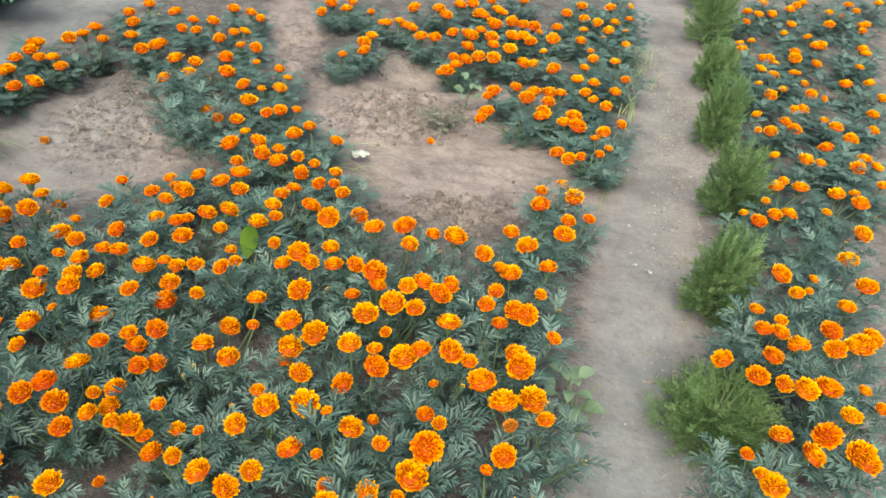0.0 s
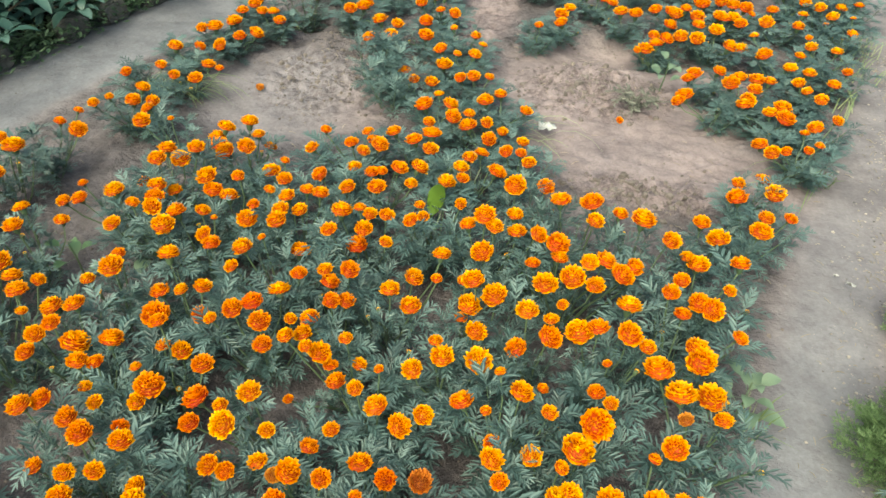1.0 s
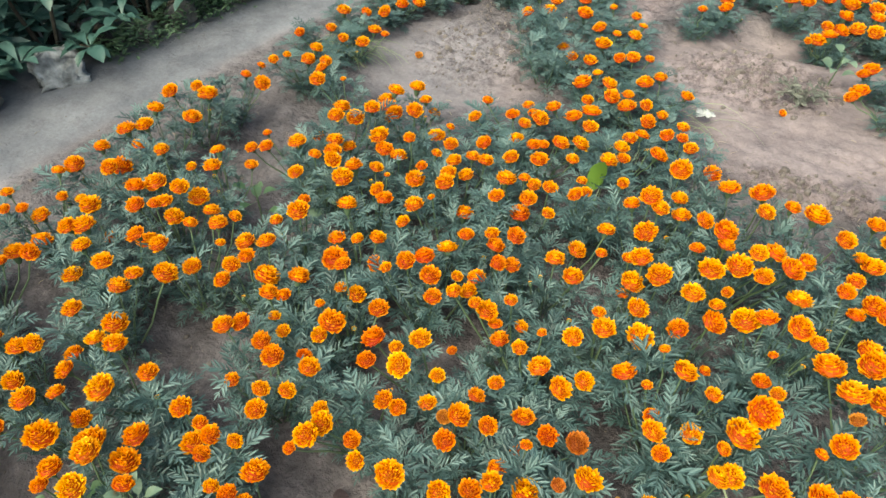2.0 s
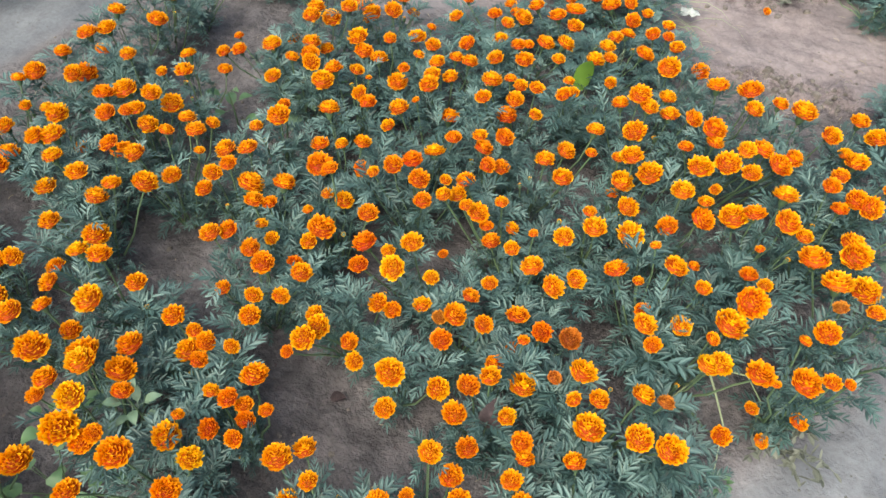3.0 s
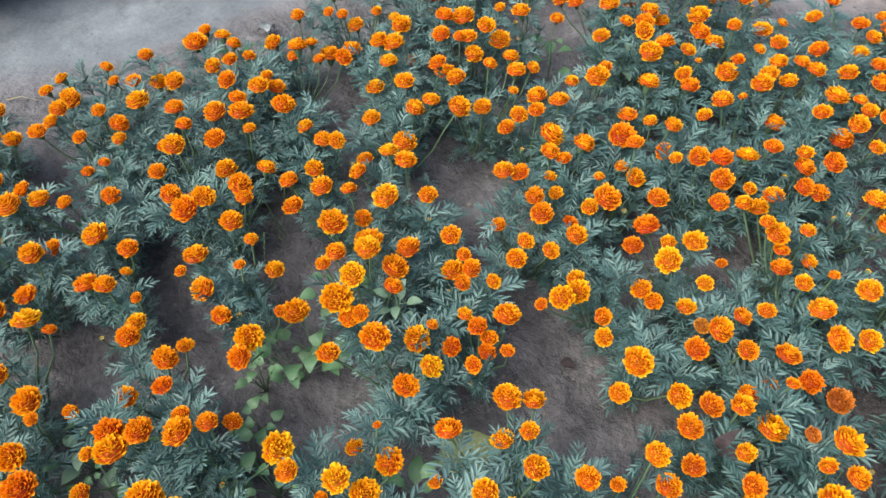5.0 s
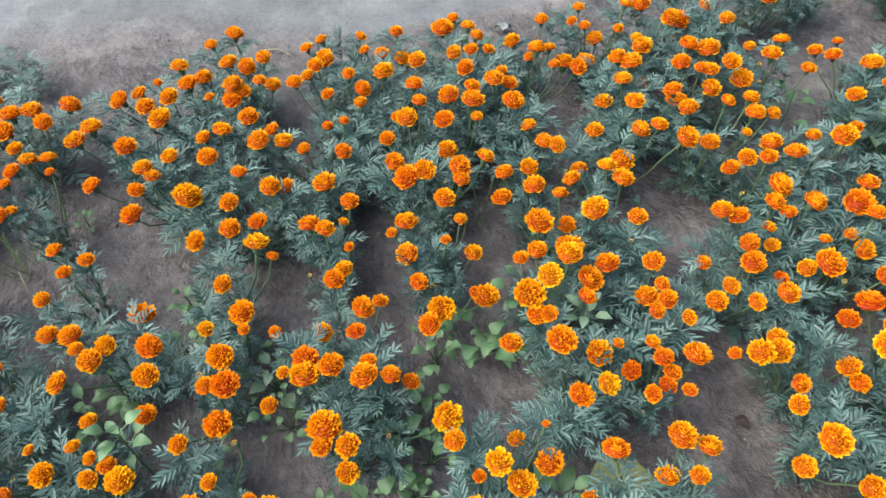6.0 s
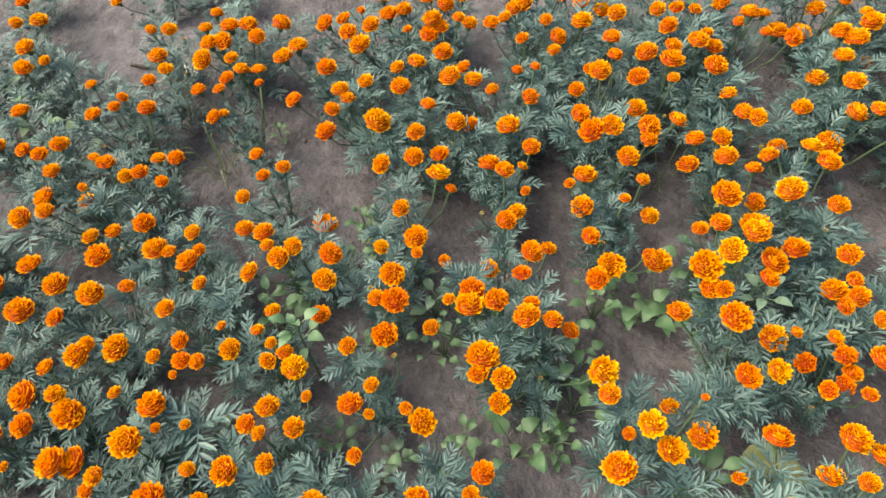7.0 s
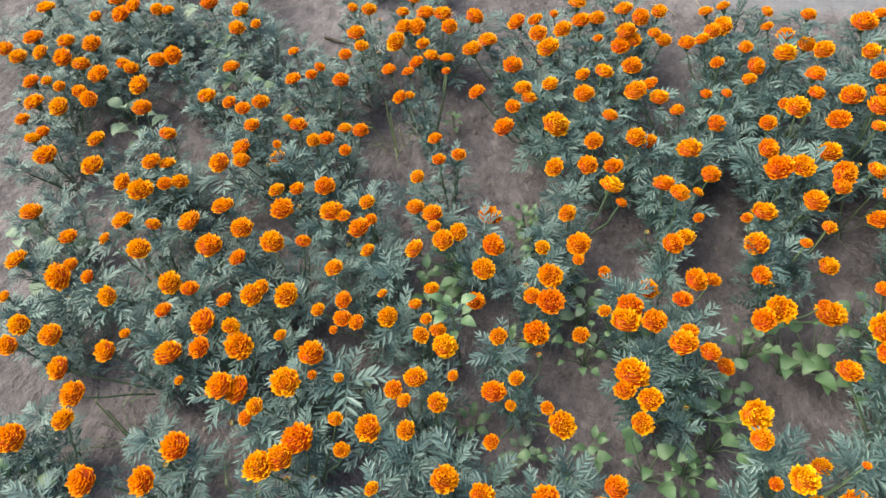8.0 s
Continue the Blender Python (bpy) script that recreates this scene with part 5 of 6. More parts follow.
marigold(1.524, 2.194, 0.13, 0.1, [(-78, 85, 115, 65, 0), (42, 17, 116, 60, 0), (-25, -63, 121, 63, 0), (61, -39, 119, 56, 1)])
marigold(-0.850, 2.197, 0.105, 0.08, [(-59, 37, 115, 53, 0), (-5, -20, 118, 46, 0), (64, -17, 117, 58, 0)])
marigold(-0.639, 2.249, 0.105, 0.08, [(-50, -22, 125, 50, 0), (-4, 6, 125, 58, 0), (55, 16, 125, 41, 0)])
marigold(0.618, 2.312, 0.105, 0.07, [(-42, -34, 115, 58, 1), (42, 34, 115, 47, 0)])
marigold(-1.679, 2.343, 0.12, 0.06, [(1, -132, 116, 62, 0), (15, 1, 96, 61, 0), (74, 41, 102, 74, 0)])
marigold(0.258, 2.347, 0.09, 0.08, [(-130, 6, 125, 76, 0), (-150, -26, 115, 54, 0)])
marigold(0.464, 2.345, 0.14, 0.07, [(-123, 26, 115, 65, 0), (-33, -8, 115, 61, 0), (15, 44, 115, 78, 0), (18, -36, 115, 78, 0)])
marigold(-1.767, 2.419, 0.12, 0.07, [(-61, -86, 115, 51, 0), (-17, -57, 115, 76, 0), (18, 46, 104, 78, 0), (29, 103, 125, 61, 0), (30, -6, 115, 43, 0)])
marigold(-0.738, 2.423, 0.14, 0.08, [(-37, -107, 125, 75, 0), (-85, 15, 125, 59, 0), (-9, -11, 125, 39, 0), (59, 6, 125, 66, 0), (72, 97, 125, 43, 0)])
marigold(1.597, 2.438, 0.13, 0.1, [(-35, 14, 115, 63, 1), (-15, -80, 115, 65, 1), (116, 4, 115, 55, 0), (-65, 63, 115, 45, 1)])
marigold(1.314, 2.443, 0.12, 0.1, [(43, 20, 115, 64, 0), (61, -33, 115, 65, 1), (-48, -63, 115, 59, 1), (-56, 76, 115, 44, 1), (-98, -60, 115, 30, 1)])
marigold(0.368, 2.500, 0.13, 0.07, [(-68, -1, 125, 78, 0), (-32, 70, 121, 67, 0), (34, 82, 115, 76, 0), (81, 80, 115, 53, 0), (21, -7, 115, 64, 0), (-9, -97, 115, 68, 0)])
marigold(0.189, 2.543, 0.105, 0.08, [(-26, -8, 125, 66, 0), (-46, -33, 115, 50, 0), (72, 41, 125, 57, 0)])
marigold(-1.612, 2.544, 0.105, 0.07, [(-55, 19, 115, 55, 0), (5, 9, 125, 64, 0), (50, -28, 106, 59, 0)])
marigold(-1.097, 2.545, 0.12, 0.08, [(-47, 77, 125, 78, 0), (42, -38, 125, 66, 0), (39, 60, 125, 60, 0), (-34, -99, 125, 61, 0)])
marigold(1.784, 2.589, 0.12, 0.1, [(0, 0, 115, 65, 0)])
marigold(1.480, 2.590, 0.12, 0.1, [(0, 0, 115, 65, 1), (-42, -11, 115, 49, 1)])
marigold(0.611, 2.592, 0.12, 0.07, [(-3, 108, 115, 57, 1), (-54, 11, 115, 55, 0), (76, 35, 115, 59, 0), (12, -103, 115, 54, 1), (-31, -50, 115, 46, 1)])
marigold(-0.930, 2.602, 0.105, 0.08, [(-18, 63, 125, 78, 0), (18, -63, 125, 78, 0)])
marigold(-0.768, 2.627, 0.105, 0.08, [(55, -32, 125, 48, 0), (-55, 32, 115, 42, 0)])
marigold(-1.739, 2.670, 0.105, 0.07, [(-7, 12, 115, 62, 0), (2, 32, 115, 61, 0), (4, -44, 115, 71, 0)])
marigold(0.026, 2.796, 0.105, 0.07, [(-14, -38, 125, 78, 0), (-52, -69, 111, 75, 0), (-84, -103, 115, 33, 0)])
marigold(0.756, 2.753, 0.12, 0.1, [(0, 0, 115, 44, 0)])
marigold(-1.306, 2.762, 0.12, 0.08, [(49, 23, 115, 60, 0), (3, -74, 125, 66, 0), (-88, 57, 125, 66, 0), (37, -5, 115, 73, 0)])
marigold(1.409, 2.766, 0.12, 0.1, [(60, 9, 115, 45, 1), (-22, -58, 115, 65, 1), (-38, 49, 115, 42, 1)])
marigold(-0.479, 2.780, 0.105, 0.08, [(0, 0, 125, 42, 0)])
marigold(0.524, 2.796, 0.11, 0.07, [(-79, 19, 115, 78, 0), (65, 52, 115, 54, 0), (14, -71, 115, 63, 1), (-105, 191, 115, 44, 1)])
marigold(-1.573, 2.802, 0.11, 0.08, [(-51, -59, 125, 68, 0), (83, -45, 125, 52, 0), (-27, 16, 115, 70, 0), (-5, 88, 115, 75, 0)])
marigold(1.877, 2.846, 0.12, 0.1, [(-80, 30, 115, 65, 1), (44, 57, 115, 56, 1), (35, -87, 115, 48, 1)])
marigold(1.589, 2.855, 0.13, 0.1, [(6, -4, 115, 43, 1), (-6, -110, 115, 58, 1), (0, 113, 115, 41, 1), (22, 104, 115, 30, 1), (37, -146, 115, 35, 1)])
marigold(-0.943, 2.861, 0.14, 0.08, [(22, -63, 125, 50, 0), (91, -78, 125, 61, 0), (-38, 64, 125, 54, 0), (6, 87, 125, 59, 0), (-82, -10, 125, 64, 0)])
marigold(0.060, 2.885, 0.105, 0.07, [(7, 77, 125, 78, 0), (-57, -30, 115, 55, 0), (-4, -43, 115, 77, 0), (54, -4, 115, 71, 1)])
marigold(0.263, 2.922, 0.13, 0.08, [(-80, -39, 115, 78, 0), (-77, 79, 125, 65, 1), (-3, 51, 125, 78, 1), (47, -100, 125, 78, 0), (113, 8, 75, 77, 1)])
marigold(-0.390, 2.924, 0.105, 0.08, [(-13, 3, 125, 74, 0), (-3, -85, 125, 65, 0), (16, 82, 125, 63, 0)])
marigold(0.695, 2.944, 0.11, 0.07, [(50, -6, 115, 53, 1), (-50, 6, 115, 55, 1), (42, 266, 115, 30, 0), (-49, 96, 115, 34, 1)])
marigold(1.456, 2.946, 0.12, 0.1, [(-15, 38, 115, 60, 1), (15, -38, 115, 65, 0), (-125, 107, 115, 54, 1)])
marigold(-1.445, 2.978, 0.105, 0.07, [(0, 0, 115, 67, 0)])
marigold(-1.196, 3.022, 0.14, 0.07, [(49, -100, 125, 55, 0), (-109, 106, 115, 78, 0), (-3, 33, 115, 55, 0), (86, 37, 115, 70, 0), (-22, -75, 115, 54, 0)])
marigold(-0.118, 3.041, 0.105, 0.08, [(-33, 1, 125, 78, 0), (33, -1, 125, 77, 0)])
marigold(1.960, 3.080, 0.12, 0.1, [(0, 0, 115, 48, 1)])
marigold(0.095, 3.125, 0.11, 0.08, [(-96, -11, 125, 66, 0), (-4, -8, 115, 78, 0), (37, 38, 125, 63, 0), (87, -32, 125, 78, 0), (-25, 12, 115, 76, 0)])
marigold(0.836, 3.135, 0.12, 0.1, [(0, 0, 115, 56, 1), (32, 185, 115, 31, 1)])
marigold(0.324, 3.140, 0.11, 0.07, [(-22, -6, 115, 72, 0), (19, 25, 115, 73, 1), (-42, 19, 115, 69, 1), (45, -38, 115, 65, 0), (100, 80, 115, 41, 0)])
marigold(-1.476, 3.146, 0.105, 0.07, [(26, 59, 115, 67, 0), (-26, -59, 115, 65, 0)])
marigold(1.471, 3.149, 0.12, 0.1, [(-50, 47, 115, 65, 1), (50, -47, 115, 65, 1), (-37, 115, 115, 54, 1), (40, 164, 115, 46, 1), (24, -42, 115, 56, 0), (67, -92, 115, 43, 1)])
marigold(-0.978, 3.186, 0.11, 0.07, [(10, 11, 115, 68, 0), (-79, 43, 115, 73, 0), (69, -54, 115, 55, 0)])
marigold(-0.269, 3.197, 0.105, 0.07, [(-48, -1, 115, 56, 0), (41, 18, 101, 66, 0), (70, -39, 115, 68, 0), (-72, -9, 115, 54, 0), (8, 31, 115, 66, 0)])
marigold(1.694, 3.209, 0.12, 0.1, [(0, 0, 115, 65, 0), (-28, -72, 115, 70, 1), (57, -121, 115, 57, 0)])
marigold(0.568, 3.224, 0.13, 0.07, [(-85, -73, 115, 78, 1), (-48, 76, 115, 60, 0), (85, 73, 115, 51, 0), (48, -76, 115, 65, 0)])
marigold(-0.405, 3.294, 0.105, 0.08, [(0, 0, 125, 42, 0)])
marigold(0.348, 3.297, 0.105, 0.07, [(-56, 7, 125, 78, 0), (0, 3, 115, 76, 0), (56, -10, 115, 78, 0)])
marigold(2.089, 3.316, 0.12, 0.1, [(0, 0, 115, 65, 1), (-7, -52, 115, 55, 1)])
marigold(-0.574, 3.356, 0.13, 0.07, [(-38, 39, 115, 78, 0), (67, 61, 115, 74, 0), (42, -18, 115, 78, 0), (-71, -82, 115, 56, 0)])
marigold(1.864, 3.379, 0.12, 0.1, [(-15, 53, 115, 54, 1), (15, -53, 115, 65, 1), (-131, 78, 115, 45, 1), (-18, -68, 115, 74, 1)])
marigold(0.785, 3.382, 0.12, 0.1, [(-47, 21, 115, 65, 1), (-4, -71, 115, 65, 1), (51, 50, 115, 64, 1)])
marigold(0.197, 3.384, 0.13, 0.07, [(-41, 1, 115, 78, 0), (16, -109, 115, 78, 0), (54, 65, 115, 78, 1), (-65, 25, 115, 78, 0), (-1, -80, 115, 68, 0), (36, 98, 115, 75, 0)])
marigold(-0.101, 3.386, 0.11, 0.08, [(-97, 5, 125, 78, 0), (29, 28, 125, 78, 0), (67, -32, 115, 78, 0), (139, 108, 122, 87, 0)])
marigold(0.636, 3.473, 0.105, 0.07, [(-42, 31, 115, 65, 1), (42, -31, 115, 63, 0)])
marigold(0.923, 3.492, 0.12, 0.1, [(0, 0, 115, 50, 0)])
marigold(0.153, 3.552, 0.105, 0.08, [(-52, -38, 125, 78, 0), (52, 38, 115, 58, 0)])
marigold(1.577, 3.586, 0.12, 0.1, [(0, 0, 115, 51, 0)])
marigold(1.828, 3.598, 0.12, 0.1, [(0, 0, 115, 60, 1)])
marigold(0.694, 3.635, 0.105, 0.07, [(0, 0, 115, 65, 0)])
marigold(2.055, 3.637, 0.12, 0.1, [(0, 0, 115, 65, 1)])
marigold(0.382, 3.649, 0.105, 0.07, [(0, 0, 115, 69, 1)])
marigold(0.905, 3.657, 0.12, 0.1, [(-55, -17, 115, 65, 1), (55, 17, 115, 49, 1)])
marigold(2.279, 3.682, 0.12, 0.1, [(0, 0, 115, 65, 1), (-63, -102, 115, 48, 1), (-35, -17, 115, 46, 0)])
marigold(1.705, 3.739, 0.12, 0.1, [(-67, 9, 115, 61, 0), (67, -9, 115, 65, 1), (-12, -20, 115, 58, 1)])
marigold(2.165, 3.799, 0.12, 0.1, [(-33, 22, 115, 65, 1), (33, -22, 115, 60, 1)])
marigold(1.848, 3.871, 0.12, 0.1, [(66, -37, 115, 65, 1), (-66, 37, 115, 65, 1)])
marigold(2.040, 3.963, 0.12, 0.1, [(0, 0, 115, 65, 0), (-57, -53, 115, 58, 1)])
marigold(2.320, 3.980, 0.12, 0.1, [(0, 0, 115, 63, 1), (9, -87, 115, 48, 1)])
marigold(2.542, 4.058, 0.12, 0.1, [(0, 0, 115, 65, 1)])

WILTED = leaf_material("wilted_leaf", (0.050, 0.055, 0.046), (0.105, 0.109, 0.092), (0.176, 0.176, 0.155), 0.8, 0.1)
PALE_STALK = leaf_material("pale_stalk", (0.168, 0.202, 0.109), (0.218, 0.252, 0.151), (0.286, 0.311, 0.210), 0.6, 0.05)

# leafy marigolds without flowers
for x, y, reach, tall in ((-1.03, 2.26, 0.14, 0.17), (-0.93, 2.13, 0.12, 0.16), (-0.09, 0.43, 0.09, 0.10), (-2.72, -1.16, 0.09, 0.10), (-2.62, -0.95, 0.09, 0.12), (-2.84, -1.72, 0.10, 0.11), (-2.80, -2.05, 0.11, 0.13), (-2.86, -2.36, 0.11, 0.13), (-2.42, -2.50, 0.13, 0.17), (-2.50, -2.16, 0.12, 0.15), (-2.62, -2.40, 0.12, 0.15), (-0.86, -1.72, 0.11, 0.16), (-2.46, -1.92, 0.11, 0.14), (1.30, 2.70, 0.12, 0.10), (1.62, 2.42, 0.12, 0.10), (1.10, 1.62, 0.12, 0.12), (1.95, 3.10, 0.12, 0.10), (1.45, 2.15, 0.12, 0.11)):
    marigold(x, y, reach, tall, [])

marigold(-2.560, -1.680, 0.125, 0.14, [(-100, 16, 190, 52, 0), (30, 97, 190, 60, 0), (19, 19, 190, 46, 0)])
marigold(-2.650, -1.240, 0.09, 0.14, [(100, -90, 190, 48, 0)])
marigold(-2.37, -0.99, 0.09, 0.14, [(0, 0, 190, 48, 0)])


# ---- young conifers along the path ----
def conifer(x, y, wide, tall, seed, label):
    r = random.Random(seed)
    base = new("conifer_shrub")
    base.location = (x, y, height_at(x, y) - 0.004)
    tagged(base, label, "conifer", "conifers along the path")
    sh = Shape()
    sh.tube([(0, 0, 0), (0.004, 0, tall * 0.4), (0, 0.004, tall * 0.85)], [0.010, 0.007, 0.002], 6)
    part("trunk", sh.mesh("trunk", [BARK]), base)
    for k in range(120):
        s = (k + 0.5) / 120
        q = k * 2.39996 + r.uniform(-0.3, 0.3)
        high = tall * (0.06 + 0.90 * s)
        full = wide / 2 * math.sqrt(max(0.03, 1 - ((high / tall - 0.36) / 0.66) ** 2)) * r.uniform(0.55, 1.04) ** 0.7
        d = Vector((math.cos(q), math.sin(q), 0))
        root = Vector((0, 0, high * 0.55))
        tip = root + d * full + Vector((0, 0, high * 0.45 * r.uniform(0.88, 1.1)))
        sp = Shape()
        sp.tube([root, root.lerp(tip, 0.5) + d * 0.012, tip], [0.0022, 0.0016, 0.0006], 3)
        flat = Vector((r.uniform(-1, 1), r.uniform(-1, 1), 0.4)).normalized()
        way = (tip - root).normalized()
        side = way.cross(flat).normalized()
        for j in range(27):
            a = 0.18 + 0.82 * (j / 26) ** 0.8
            p = root.lerp(tip, a) + d * 0.012 * 4 * a * (1 - a)
            w = (way * r.uniform(0.5, 1.0) + side * (-1) ** j * r.uniform(0.3, 1.3) + flat * r.uniform(-0.6, 0.6) + Vector((0, 0, 0.8))).normalized()
            size = r.uniform(0.034, 0.052) * (1.2 - 0.65 * a)
            flat = Vector((r.uniform(-1, 1), r.uniform(-1, 1), r.uniform(0, 1))).normalized()
            sp.blade(p, p + w * size, 0.0019, flat)
            v = w.cross(flat).normalized()
            for e, g in ((0.22, 1), (0.45, -1), (0.68, 1)):
                f = p + w * size * e
                sp.blade(f, f + (w + v * g * 0.7).normalized() * size * 0.36, 0.0018, flat)
        part("spray", sp.mesh("spray", [NEEDLE]), base)


conifer(0.64, 1.01, 0.32, 0.20, 1, "low spreading young conifer beside the trodden path")
conifer(0.77, 1.44, 0.19, 0.33, 2, "dense upright young conifer with dark green foliage")
conifer(0.98, 1.96, 0.23, 0.31, 3, "leaning light green young conifer beside the path")
conifer(1.08, 2.45, 0.20, 0.34, 4, "dense upright young conifer with dark green foliage")
conifer(1.24, 3.00, 0.20, 0.24, 5, "small light green conifer in the row")
conifer(1.37, 3.53, 0.30, 0.38, 6, "dense upright young conifer with dark green foliage")
conifer(1.52, 4.10, 0.30, 0.42, 7, "dense upright young conifer with dark green foliage")


# ---- hedge of broad-leaved shrubs beyond the far path ----
def oval_leaf_mesh(seed, mat, slim=0.5, bulge=0.8, petiole=0.0):
    """A broad leaf along x, its blade 1 long, with a bowed midrib, a wavy edge and a stalk of the given length before it."""
    r, v, f = random.Random(seed), [], []
    n = 6
    for i in range(n + 1):
        s = i / n
        half = slim / 2 * (math.sin(3.1416 * s ** bulge) ** 0.8 if 0 < s < 1 else 0.03)
        z = 0.18 * math.sin(2.6 * s) - 0.22 * s * s
        for e in (-1, 0, 1):
            v.append((s, e * half * r.uniform(0.93, 1.05), z + abs(e) * half * 0.25 + r.uniform(-0.012, 0.012)))
    if petiole:
        v = [(-petiole, e * 0.012, 0.0) for e in (-1, 0, 1)] + v
        v[3:6] = [(0.0, e * 0.02, 0.0) for e in (-1, 0, 1)]
        n += 1
    for i in range(n):
        for e in (0, 1):
            a = i * 3 + e
            f.append((a, a + 3, a + 4, a + 1))
    return mesh_of("leaf", v, f, [mat], smooth=True)


BROAD = [oval_leaf_mesh(400 + k, SHRUB_LEAF, (0.36, 0.42, 0.48)[k], 1.45) for k in range(3)]
WEED_LEAVES = [oval_leaf_mesh(410 + k, WEED, (0.55, 0.65)[k], 0.8, 0.6) for k in range(2)]
PALE_LEAVES = [oval_leaf_mesh(420 + k, PALE_WEED, (0.6, 0.75)[k], 0.8, 0.6) for k in range(2)]


def shrub(x, y, tall, seed):
    r = random.Random(seed)
    base = new("broadleaf_shrub")
    base.location = (x, y, -0.01)
    tagged(base, "dark green broad-leaved shrub with woody stems in the hedge", "shrub", "shrubs of the hedge")
    for k in range(13):
        q = k * 2.39996 + r.uniform(-0.3, 0.3)
        rise = 0.25 + 0.75 * ((k * 5) % 13) / 12
        lean = r.uniform(0.16, 0.34) * (1.15 - 0.35 * rise)
        top = Vector((math.cos(q) * lean, math.sin(q) * lean, tall * rise))
        foot = Vector((math.cos(q) * 0.04, math.sin(q) * 0.04, 0))
        mid = foot.lerp(top, 0.5) + Vector((r.uniform(-0.03, 0.03), r.uniform(-0.03, 0.03), 0.03))
        sh = Shape()
        sh.tube([foot, mid, top], [0.010, 0.007, 0.003], 5)
        branch = part("branch", sh.mesh("branch", [BARK]), base)
        for node, number in ((top, 6), (mid.lerp(top, 0.55), 4), (mid, 3)):
            spin = r.uniform(0, 6.28)
            for j in range(number):
                a = spin + 6.2832 * j / number + r.uniform(-0.25, 0.25)
                w = Vector((math.cos(a), math.sin(a), r.uniform(-0.35, 0.55)))
                size = r.uniform(0.07, 0.13)
                part("leaf", r.choice(BROAD), branch, Matrix.LocRotScale(node + w * 0.01, w.to_track_quat("X", "Z"), (size, size, size)))


for k in range(10):
    y = -0.5 + 0.40 * k
    shrub(across(FAR_EDGE, y) - (0.60, 0.68, 0.64)[k % 3] - 0.14 * step(0.6, -0.6, y) - 0.25 * (k == 0), y, (0.52, 0.60, 0.66, 0.56)[k % 4], 500 + k)


def hedge_depth():
    """The dim mass of leaves behind the front row of shrubs."""
    r, sh = random.Random(55), Shape()
    for k in range(11000):
        y = r.uniform(-0.9, 4.6)
        deep = r.uniform(0.0, 1.0) ** 1.4
        x = across(FAR_EDGE, y) - 0.56 - deep - 0.10 * step(0.6, -0.6, y)
        p = Vector((x, y, r.uniform(0.05, 0.50 + 0.35 * deep)))
        w = Vector((r.uniform(-0.4, 1), r.uniform(-1, 1), r.uniform(-0.6, 0.5))).normalized()
        sh.blade(p, p + w * r.uniform(0.06, 0.13), r.uniform(0.026, 0.05), Vector((r.uniform(-0.4, 0.8), r.uniform(-0.4, 0.4), 1)))
    tagged(new("hedge_foliage", sh.mesh("hedge_foliage", [SHRUB_LEAF])), "dense dark leaves deep in the hedge", "hedge", kind="stuff")


hedge_depth()


# ---- weeds ----
def weed(x, y, tall, size, count, kinds, label, seed, low=0.30):
    """A leafy weed: a stalk with leaves set round it in a spiral, larger ones below."""
    r = random.Random(seed)
    base = new("weed")
    base.location = (x, y, height_at(x, y) - 0.003)
    tagged(base, label, "weed", "weeds among the marigolds")
    top = Vector((r.uniform(-0.015, 0.015), r.uniform(-0.015, 0.015), tall))
    sh = Shape()
    sh.tube([(0, 0, 0), top * 0.5 + Vector((0.004, 0, 0)), top], [0.003, 0.0025, 0.0015], 5)
    for k in range(count):
        s = low + (1 - low) * k / max(1, count - 1)
        q = k * 2.3999 + r.uniform(-0.4, 0.4)
        w = Vector((math.cos(q), math.sin(q), r.uniform(0.05, 0.45) + 0.5 * (s > 0.95)))
        p = top * s
        big = size * r.uniform(0.55, 0.85) * (1.1 - 0.45 * s)
        end = p + w.normalized() * big * 0.6
        part("leaf", r.choice(kinds), base, Matrix.LocRotScale(end, w.to_track_quat("X", "Z"), (big, big, big)))
    part("stem", sh.mesh("stem", [STEM]), base)


PALE = "weed with pale grey-green oval leaves among the marigolds"
for k, (x, y, tall, size, count) in enumerate(((-1.27, 1.09, 0.17, 0.085, 9), (-1.43, -1.94, 0.17, 0.11, 9), (-1.06, -0.99, 0.06, 0.055, 8), (-2.43, -1.86, 0.15, 0.11, 8), (-1.91, -1.39, 0.17, 0.11, 6), (-1.93, -1.85, 0.15, 0.10, 9), (0.06, 2.60, 0.14, 0.09, 8), (0.28, 1.05, 0.13, 0.085, 11), (-1.25, -0.49, 0.13, 0.06, 7), (-0.95, -0.62, 0.05, 0.038, 12), (-0.91, -0.66, 0.06, 0.035, 11))):
    weed(x, y, tall, size, count, PALE_LEAVES, PALE, 600 + k)
weed(-1.04, 0.13, 0.235, 0.068, 8, PALE_LEAVES, "weed with a rosette of pale grey-green oval leaves", 620, 0.75)
BRIGHT = "bright green weed with pointed oval leaves in the soil"
for k, (x, y, tall, size, count) in enumerate(((-1.18, -0.37, 0.15, 0.06, 10), (-2.01, 0.35, 0.20, 0.07, 11), (-1.45, 1.01, 0.15, 0.09, 6), (-1.18, -0.65, 0.09, 0.055, 10), (-1.28, -0.83, 0.19, 0.075, 10), (-1.38, -0.64, 0.15, 0.06, 8), (-1.37, -0.80, 0.14, 0.055, 8), (-1.00, -0.74, 0.08, 0.05, 9), (-1.34, -0.78, 0.12, 0.05, 7))):
    weed(x, y, tall, size, count, WEED_LEAVES, BRIGHT, 640 + k)
